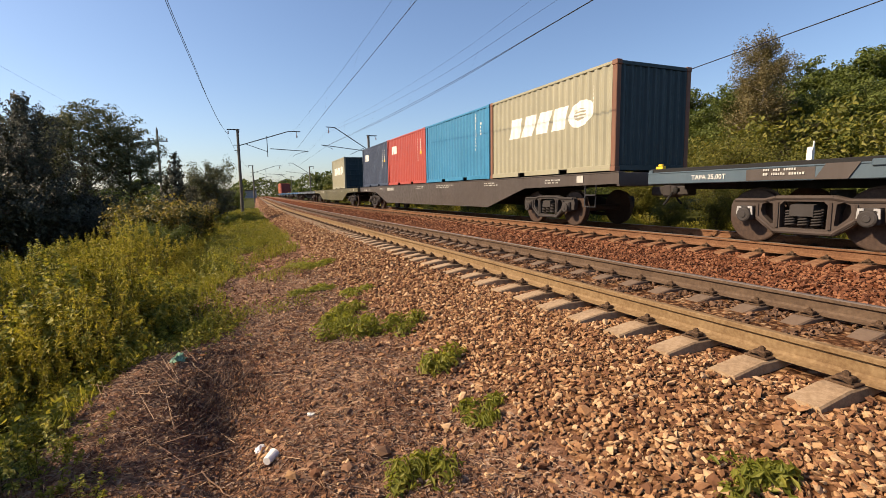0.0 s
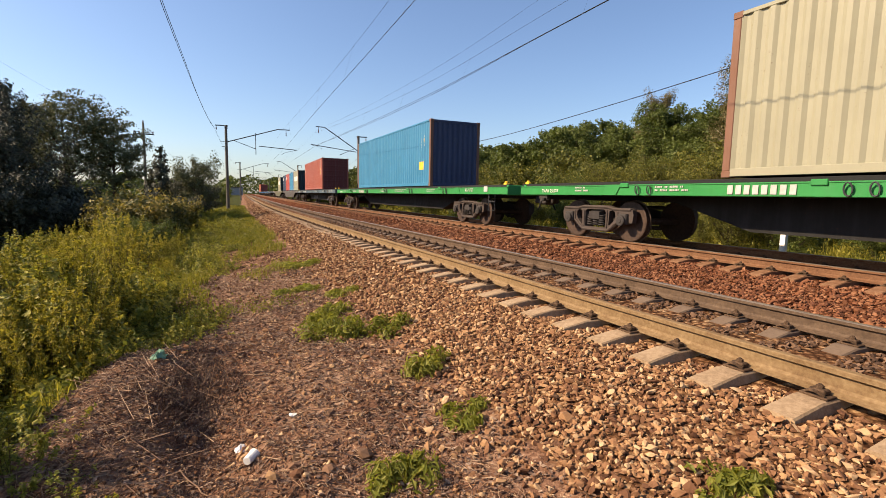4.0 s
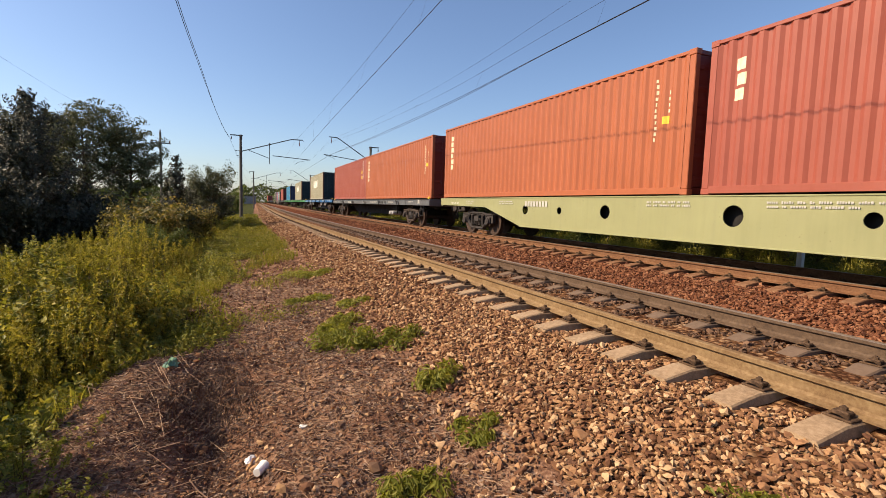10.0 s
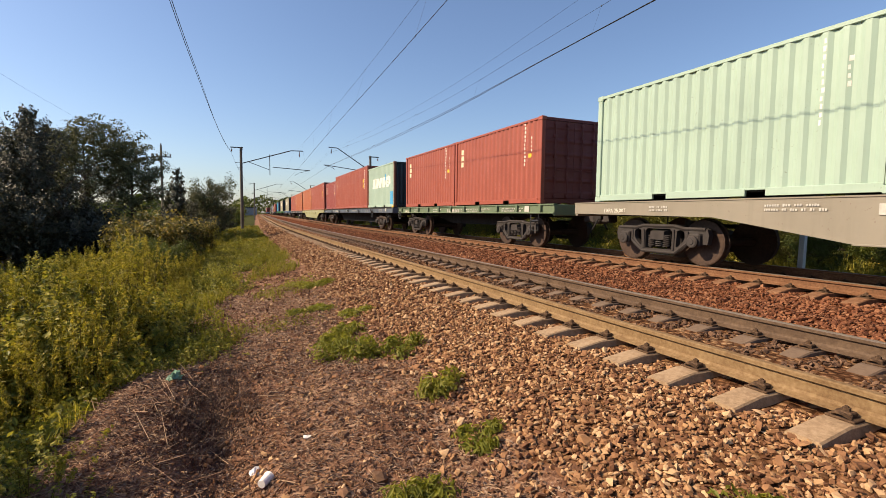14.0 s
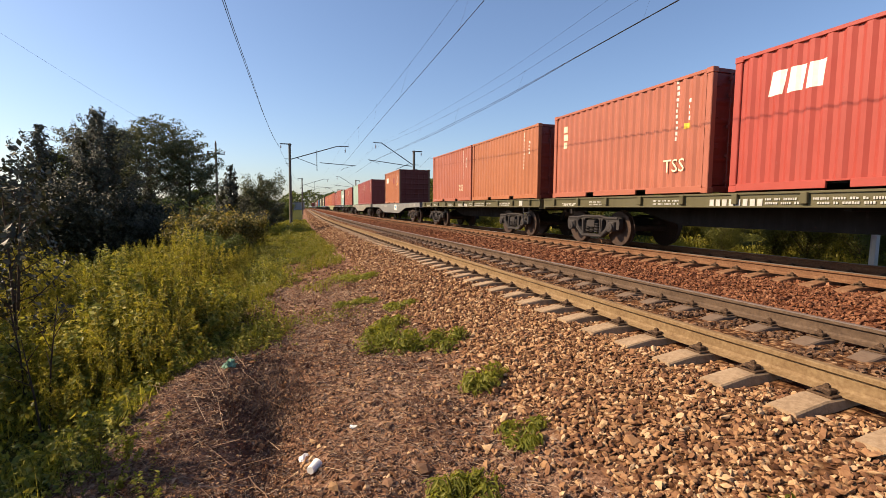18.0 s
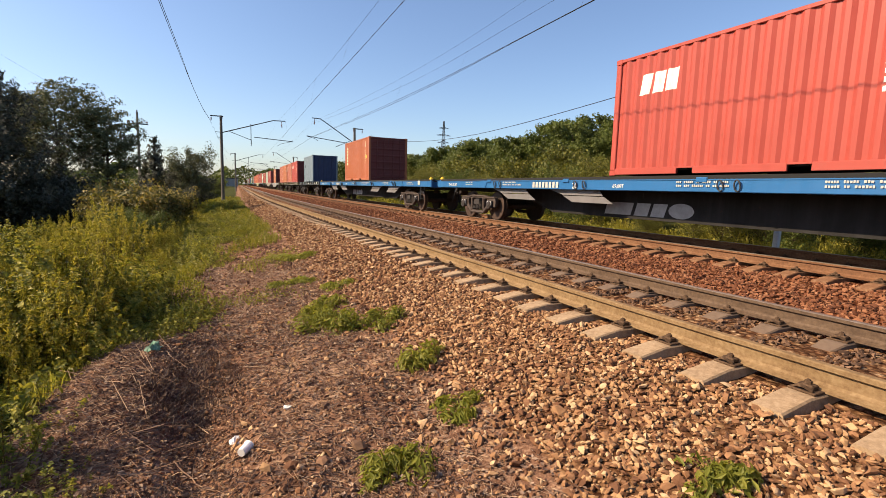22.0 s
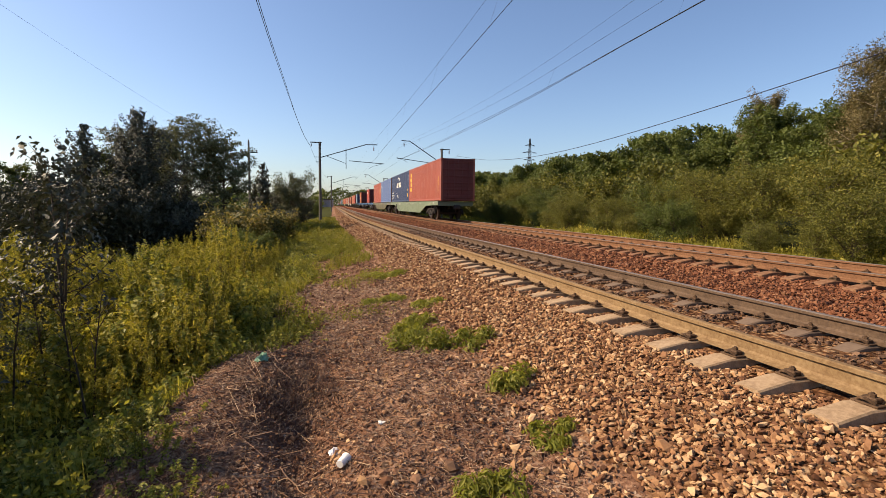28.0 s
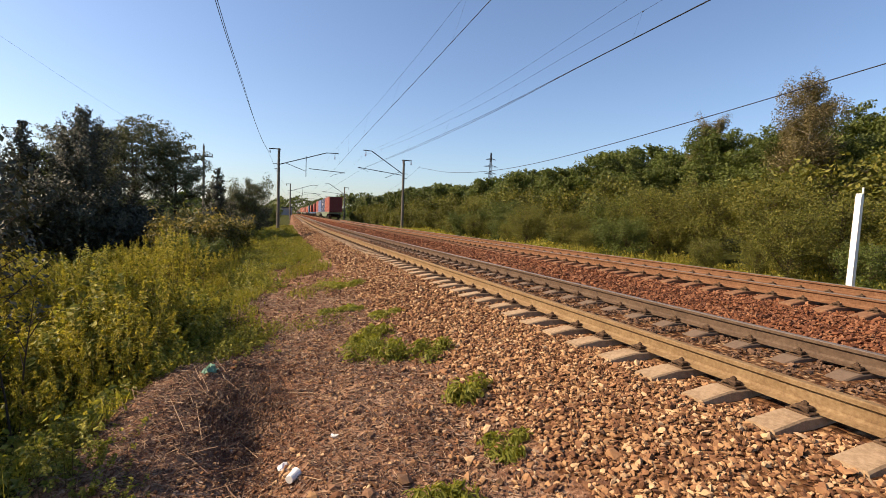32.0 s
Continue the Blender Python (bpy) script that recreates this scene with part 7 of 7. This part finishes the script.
# right: wood behind the far track
rng = random.Random(5)
RIGHT = [("birch", 20.6, 15.6, 0, 0.9), ("birch", 24.2, 24.3, 80, 0.9)]
y = 2.0
while y < 150:
    for row, x0 in enumerate((22.5, 28.5, 35.0)):
        h = 0.76 + rng.uniform(-0.1, 0.1) + row * 0.08
        RIGHT.append(("round_near" if row < 2 and y < 30 else ("round_a" if y < 45 and row > 0 else "") or (rng.choice(["round_a", "round_b", "round_a"]) if row == 0 and y < 70 else "round_far"), x0 - (0.035 * (y - 20) if y > 60 else 0) + rng.uniform(-1.3, 1.3) + shift(y) * 0.5, y + rng.uniform(-1.2, 1.2) + row * 1.3, rng.uniform(0, 360), h * (1.0 if y < 40 else 0.95)))
    y += 3.6 if y < 60 else 6.5
for kind, x, y, turn, k in RIGHT:
    plant(kind, x, y, turn, k, "tree", "tall pale-barked birch with thin foliage" if kind == "birch" else "dense green tree at the wood's edge", "trees of the wood")
y = 1.0
while y < 110:
    for row, x0 in enumerate((11.4, 14.2, 17.5)):
        k = (0.72, 1.0, 1.2)[row] * rng.uniform(0.6, 1.15)
        if rng.random() < 0.07:
            continue
        plant(rng.choice(["bush_a", "bush_b", "bush_c", "bush_a"]) if row < 2 and y < 45 else "bush_far", x0 + shift(y) + rng.uniform(-0.5, 0.6), y + rng.uniform(-0.7, 0.7), rng.uniform(0, 360), k, "bush", "yellow-green bush at the foot of the wood", "bushes by the far track")
    y += 1.75 if y < 40 else 3.4


# far woods along the horizon
def far_woods():
    rng = np.random.default_rng(77)
    n = 42000
    a = rng.uniform(-1.25, 1.35, n)
    d = rng.uniform(230, 420, n)
    X, Y = d * np.sin(a) * 1.0, d * np.cos(a)
    crest = 7.5 + 2.2 * np.sin(a * 31) + 1.6 * np.sin(a * 77 + 1) + 1.2 * np.sin(a * 150) + np.clip(a, 0, 1) * 4
    Z = crest * (d / 300) * rng.uniform(0, 1, n) ** 0.7 - 1.2
    clear = (np.abs(X - shifts(Y) - 3) > 10)
    P = np.stack([X, Y, Z], 1)[clear]
    n = 9000
    x, y = rng.uniform(-110, 130, n), rng.uniform(440, 500, n)
    z = (13.5 + 2.5 * np.sin(x * 0.11) + 1.5 * np.sin(x * 0.31 + 1) + 0.12 * (x - 15)) * rng.uniform(0, 1, n) ** 0.7 - 1.0
    P = np.concatenate([P, np.stack([x, y, z], 1)])
    return leaf_quads(rng, P, 1.9, 1.0, 0.8)


v, f = far_woods()
tagged(new("far_woods", quick_mesh("far_woods", v, f, LEAF_MID)), "distant belt of green woods along the horizon", "woods", kind="stuff")


# weeds, grass and litter
def blades(name, seed, count, area, height, width, material, label, keep=None, bend=0.45, leaves=0, leaf=0.05, category="grass"):
    """Bent upright blades, with leaves on them, over an area x0, x1, y0, y1 from the line (thinner farther off)."""
    rng = np.random.default_rng(seed)
    x0, x1, y0, y1 = area
    y = y0 + (y1 - y0) * rng.uniform(0, 1, count * 3) ** 1.7
    r = rng.uniform(x0, x1, count * 3)
    ok = np.ones(len(y), bool) if keep is None else keep(r, y, rng)
    r, y = r[ok][:count], y[ok][:count]
    n = len(r)
    x = r + shifts(y)
    patch = 0.65 + 0.5 * np.sin(1.1 * x + 2 * np.sin(0.6 * y)) * np.sin(0.9 * y + 1.7 * np.sin(0.5 * x)) + rng.uniform(-0.25, 0.35, n)
    h = height * np.clip(patch, 0.25, 1.4)
    w = width * (1 + y / 14) * rng.uniform(0.7, 1.3, n)
    a, b = rng.uniform(0, 2 * np.pi, n), rng.uniform(0, 2 * np.pi, n)
    z = ground_z(x, y) - 0.03
    side = np.stack([np.cos(a), np.sin(a), 0 * a], 1) * w[:, None]
    lean = np.stack([np.cos(b), np.sin(b), 0 * b], 1) * (h * rng.uniform(0.05, bend, n))[:, None]
    root = np.stack([x, y, z], 1)
    mid = root + 0.35 * lean + np.stack([0 * h, 0 * h, h * 0.55], 1)
    tip = root + lean + np.stack([0 * h, 0 * h, h * 0.97], 1)
    v = np.stack([root - side, root + side, mid + side * 0.8, mid - side * 0.8, tip + side * 0.12, tip - side * 0.12], 1).reshape(-1, 3)
    k = 6 * np.arange(n)[:, None]
    f = np.concatenate([k + np.array([0, 1, 2, 3]), k + np.array([3, 2, 4, 5])])
    if leaves:
        pick = rng.integers(0, n, leaves)
        t = rng.uniform(0.25, 1.0, leaves)[:, None]
        P = root[pick] * (1 - t) + tip[pick] * t + rng.normal(size=(leaves, 3)) * 0.06
        lv, lf = leaf_quads(rng, P, leaf * 1.0)
        grow = (1 + P[:, 1] / 16)
        lv = (lv.reshape(-1, 4, 3) - P[:, None]) * grow[:, None, None] + P[:, None]
        f = np.concatenate([f, lf + len(v)])
        v = np.concatenate([v, lv.reshape(-1, 3)])
    return tagged(new(name, quick_mesh(name, v, f, material)), label, category, kind="stuff")


def left_edge(y):
    return np.interp(y, *BANK_EDGE)


def spots(r, y, rng, f=1.0):
    return np.sin(2.1 * f * r + 1.7 * np.sin(1.3 * f * y)) * np.sin(1.6 * f * y + 1.1 * np.sin(2.3 * f * r))


blades("tall_weeds", 101, 11000, (-24, -3.4, 6.5, 48), 0.6, 0.004, WEED, "tall yellow-green weeds and grasses on the bank", lambda r, y, g: (r < left_edge(y) - 0.9) & (spots(r, y, g, 0.9) > -0.05), 0.4, 30000, 0.045, "weeds")
blades("field_grass", 102, 16000, (-60, -9, 8, 80), 0.5, 0.012, GRASS, "rough grass of the open field", None, 0.4)
blades("verge_grass", 103, 26000, (-6.2, -1.9, 5.0, 60), 0.2, 0.005, GRASS, "short green grass on the verge", lambda r, y, g: ((r < left_edge(y) + 0.5 * spots(r, y, g)) & (r > left_edge(y) - 0.4 + 0.3 * spots(r, y, g, 1.7))) | ((y > 7) & (spots(r, y, g, 0.6) + g.uniform(-0.5, 0.3, len(r)) > 0.75 - np.clip((y - 13) / 7, 0, 1.8))), 0.5, 60000, 0.03)
blades("far_verge_grass", 104, 18000, (8.9, 15, 1, 60), 0.75, 0.007, WEED, "grass and weeds below the far bushes", None, 0.4, 30000, 0.06)
blades("bank_plants", 105, 7000, (-7.8, -4.6, 1.2, 8.0), 0.34, 0.004, BROADLEAF, "low leafy plants on the bank", lambda r, y, g: (r < left_edge(y) + 0.3 * spots(r, y, g)) & (spots(r, y, g, 1.4) > 0.0), 0.5, 22000, 0.05, "weeds")


def clump(x, y, radius, height, seed, label):
    """A tuft of narrow leaves on the gravel."""
    rng = np.random.default_rng(seed)
    n = int(1250 * radius / 0.3)
    a, d = rng.uniform(0, 2 * np.pi, n), radius * np.sqrt(rng.uniform(0, 1, n))
    d = 0.6 * d * rng.uniform(0.5, 1.4, n)
    ca, cd = rng.uniform(0, 2 * np.pi, 7), radius * np.sqrt(rng.uniform(0, 1.3, 7))
    own = rng.choice(7, n, p=np.array([7, 6, 5, 4, 3, 2, 1]) / 28)
    P = np.stack([x + (cd * np.cos(ca))[own] * 1.2 + d * np.cos(a), y + (cd * np.sin(ca))[own] + d * np.sin(a), 0 * a], 1)
    P[:, 2] = ground_z(P[:, 0], P[:, 1]) + height * rng.uniform(0.05, 1, n) * np.clip(1 - 0.6 * (d / radius) ** 2, 0.12, 1)
    v, f = leaf_quads(rng, P, 0.06, 1.0, 0.34, 0.5, np.stack([np.cos(a), np.sin(a), 0.9 + 0 * a], 1))
    root = thing("weed_tuft", label, "weed", group="weed tufts")
    tagged(part("leaves", quick_mesh("leaves", v, f, FRESH), FRESH, root), kind="stuff")
    s = Shape()
    for i in range(14):
        b, q = rng.uniform(0, 6.28), radius * rng.uniform(0.2, 0.9)
        g = float(ground_z(np.array(x), np.array(y)))
        s.tube([(x, y, g - 0.02), (x + q * 0.5 * math.cos(b), y + q * 0.5 * math.sin(b), g + height * 0.5), (x + q * math.cos(b), y + q * math.sin(b), g + height * 0.8)], 0.003, 4)
    tagged(part("stem", s, FRESH, root), kind="stuff")
    return root


for i, (x, y, r, h) in enumerate(((-2.46, 5.25, 0.26, 0.17), (-2.62, 5.75, 0.18, 0.14), (-2.3, 6.2, 0.16, 0.12), (-1.92, 4.95, 0.2, 0.11), (-2.02, 3.52, 0.17, 0.12), (-2.7, 2.2, 0.15, 0.1), (-1.31, 1.1, 0.13, 0.08), (-2.06, 2.64, 0.13, 0.05), (-1.9, 7.2, 0.2, 0.07), (-2.5, 8.0, 0.25, 0.07), (-2.2, 10.6, 0.35, 0.1))):
    clump(x, y, r, h * 1.3, 300 + i, "fresh green weed tuft growing out of the gravel")


def litter(name, seed, n, area, length, radius, material, label, hollow=False):
    """Dry stalks lying about."""
    rng = np.random.default_rng(seed)
    x, y = rng.uniform(area[0], area[1], n), rng.uniform(area[2], area[3], n)
    if hollow:       # few lie in the hollow beside the path
        x = np.where((np.abs(x + 3.84) < 0.36) & (y > 2.2) & (y < 5.8) & (rng.uniform(0, 1, n) < 0.85), x - 0.8, x)
    a, e, l = rng.uniform(0, np.pi, n), rng.normal(0, 0.26, n), length * rng.uniform(0.3, 1.3, n)
    d = np.stack([np.cos(a) * np.cos(e), np.sin(a) * np.cos(e), np.sin(e)], 1) * (l / 2)[:, None]
    c = np.stack([x, y, ground_z(x, y) + 0.008 + np.abs(d[:, 2])], 1)
    side = np.stack([-np.sin(a), np.cos(a), 0 * a], 1) * radius
    up = np.array([0, 0, radius * 1.6])
    v = np.stack([c - d - side, c - d + side, c - d + up, c + d - side * 0.6, c + d + side * 0.6, c + d + up * 0.6], 1).reshape(-1, 3)
    k = 6 * np.arange(n)[:, None]
    f = np.concatenate([k + np.array(q) for q in ((0, 3, 5, 2), (1, 2, 5, 4), (0, 1, 4, 3))])
    return tagged(new(name, quick_mesh(name, v, f, material)), label, "dry stalks", kind="stuff")


litter("dry_stalks", 201, 24000, (-5.4, -2.0, 1.0, 11.0), 0.08, 0.0022, STRAW, "dry broken stalks strewn over the path", True)
# brush laid along the mound's shadow band; its dark colour deepens that shade
blades("dead_brush", 106, 15000, (-4.75, -3.5, 1.6, 6.2), 0.12, 0.0022, DEAD, "dead brushwood in a hollow beside the path, darkened for its shade", lambda r, y, g: (np.abs(r + 3.84 - 0.08 * np.sin(2.2 * y)) < 0.34 + 0.12 * np.sin(3 * y + 1)) | (g.uniform(0, 1, len(r)) < 0.08), 1.3, 0, 0.05, "dead brush")
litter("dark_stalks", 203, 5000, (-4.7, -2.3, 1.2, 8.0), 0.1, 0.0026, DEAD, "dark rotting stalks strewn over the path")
def flakes(name, seed, n, area, size, material, label):
    """Dry leaf and bark flakes lying nearly flat."""
    rng = np.random.default_rng(seed)
    x, y = rng.uniform(area[0], area[1], n), area[2] + (area[3] - area[2]) * rng.uniform(0, 1, n) ** 1.4
    P = np.stack([x, y, ground_z(x, y) + rng.uniform(0.006, 0.02, n)], 1)
    v, f = leaf_quads(rng, P, size, 1.0, 0.6, 0.6, np.tile(np.array([0.0, 0.0, 1.0]), (n, 1)))
    return tagged(new(name, quick_mesh(name, v, f, material)), label, "leaf litter", kind="stuff")


flakes("leaf_litter", 204, 16000, (-5.2, -1.9, 1.2, 12.0), 0.03, FLAKE, "dry leaf and bark flakes strewn over the path")
litter("long_stalks", 202, 300, (-5.3, -3.4, 1.6, 5.6), 0.35, 0.003, STRAW, "long dry stalks lying on the bank")

# litter and single stones
gz = lambda x, y: float(ground_z(np.array(x), np.array(y)))
cup = thing("paper_cup", "crushed white paper cup lying on its side", "cup", pose(-3.55, 3.12, gz(-3.55, 3.12) + 0.04, 0, 90, 55))
part("cup_wall", Shape().lathe((0, 0, -0.05), "z", [(0, 0.028), (0.002, 0.03), (0.1, 0.04)], 16), plain("white_paper", (0.8, 0.78, 0.72), 0.6), cup)
part("cup_rim", Shape().lathe((0, 0, 0.05), "z", [(-0.004, 0.04), (0.0, 0.043), (0.004, 0.04)], 16), plain("white_paper_rim", (0.8, 0.78, 0.72), 0.6), cup)
def crumpled(size, height, seed, n=7):
    """A crumpled sheet, one piece."""
    rs = random.Random(seed)
    sh = Shape()
    for i in range(n):
        for j in range(n):
            u, v = i / (n - 1) - 0.5, j / (n - 1) - 0.5
            fold = max(0.0, 1 - 3.2 * (u * u + v * v))
            sh.v.append((size * (u + rs.uniform(-0.09, 0.09)), size * (v + rs.uniform(-0.09, 0.09)), 0.004 + height * fold * rs.uniform(0.2, 1.0)))
    sh.f = [(i * n + j, i * n + j + 1, (i + 1) * n + j + 1, (i + 1) * n + j) for i in range(n - 1) for j in range(n - 1)]
    return sh


solid("paper_scrap", crumpled(0.09, 0.05, 3), plain("torn_paper", (0.75, 0.73, 0.7), 0.7), "crumpled white paper scrap on dead stalks", "litter", pose(-3.6, 3.42, gz(-3.6, 3.42) + 0.01))
solid("plastic_bag", crumpled(0.15, 0.1, 5, 9), plain("mint_plastic", (0.11, 0.25, 0.16), 0.6), "crumpled mint-green plastic bag on the bank", "litter", pose(-4.33, 5.35, gz(-4.33, 5.35) + 0.02))


def rock(x, y, r, seed, label, mat):
    g = np.random.default_rng(seed)
    b, f = ico()
    v = (b * g.uniform(0.75, 1.2, (12, 1)) + g.uniform(-0.15, 0.15, (12, 3))) * np.array([1.25, 0.95, 0.65]) * r
    me = quick_mesh("rock", v, f, mat)
    return tagged(new("rock", me), label, "stone", "loose stones"), pose(x, y, gz(x, y) + r * 0.4, 0, 0, g.uniform(0, 360))


for x, y, r, lab, mat in ((-2.85, 2.62, 0.055, "dark angular stone lying on the path", STONE_DARK), (-3.1, 2.55, 0.045, "brown stone on the path", CLOD), (-1.56, 2.1, 0.065, "pale flat stone on the ballast", STONE),
                          (-3.2, 3.55, 0.03, "small pale stone on the path", WHITE_PAINT), (-2.93, 3.35, 0.045, "dark stone on the path", STONE_DARK), (-3.3, 2.75, 0.04, "brown stone on the path", CLOD)):
    ob, m = rock(x, y, r, int(abs(x * 100)), lab, mat)
    ob.matrix_world = m


def twig(x0, y0, x1, y1, r, seed, label):
    """A fallen twig with side shoots, lying on the ground."""
    g = random.Random(seed)
    s, pts, n = Shape(), [], 7
    for i in range(n):
        t = i / (n - 1)
        x, y = x0 + (x1 - x0) * t + g.uniform(-0.02, 0.02), y0 + (y1 - y0) * t + g.uniform(-0.02, 0.02)
        pts.append((x, y, gz(x, y) + 0.015 + g.uniform(0, 0.025)))
    s.tube(pts, [r * (1 - 0.1 * i) for i in range(n)], 6)
    for i in (2, 3, 5):
        p = Vector(pts[i])
        s.tube([tuple(p), tuple(p + Vector((g.uniform(-0.1, 0.1), g.uniform(-0.1, 0.1), g.uniform(0.02, 0.06))))], [r * 0.5, r * 0.2], 5)
    return solid("twig", s, STRAW, label, "twig", group="fallen twigs")


twig(-4.0, 3.3, -3.7, 2.75, 0.006, 1, "pale dry twig lying beside the path")
twig(-3.28, 3.6, -3.04, 3.46, 0.005, 2, "thin pale twig lying on the path")
twig(-4.2, 4.5, -3.85, 4.2, 0.005, 3, "pale dry twig lying in the hollow")


def dry_stem(x, y, h, lean, seed):
    """A dead upright stem with a few bare side shoots."""
    g = random.Random(seed)
    z = gz(x, y) - 0.05
    tip = Vector((x + lean * h, y + g.uniform(-0.1, 0.1), z + h))
    mid = Vector((x + lean * h * 0.3, y, z + h * 0.5))
    root = thing("dry_stem", "bare dead brown stem standing among weeds", "stem", group="dead stems")
    part("stalk", Shape().tube([(x, y, z), tuple(mid), tuple(tip)], [0.012, 0.009, 0.003], 6), BARK, root)
    for i in range(4):
        p = mid.lerp(tip, 0.2 * i)
        part("side_shoot", Shape().tube([tuple(p), tuple(p + Vector((g.uniform(-0.25, 0.25), g.uniform(-0.15, 0.15), g.uniform(0.1, 0.3))))], [0.006, 0.002], 5), BARK, root)
    return root


for x, y, h, lean in ((-6.1, 5.5, 1.5, 0.1), (-6.45, 5.9, 1.7, -0.06), (-6.75, 6.4, 1.9, 0.05), (-7.1, 6.0, 1.6, 0.12), (-5.95, 5.0, 1.1, -0.15)):
    dry_stem(x, y, h, lean, int(-x * 100))

motions()
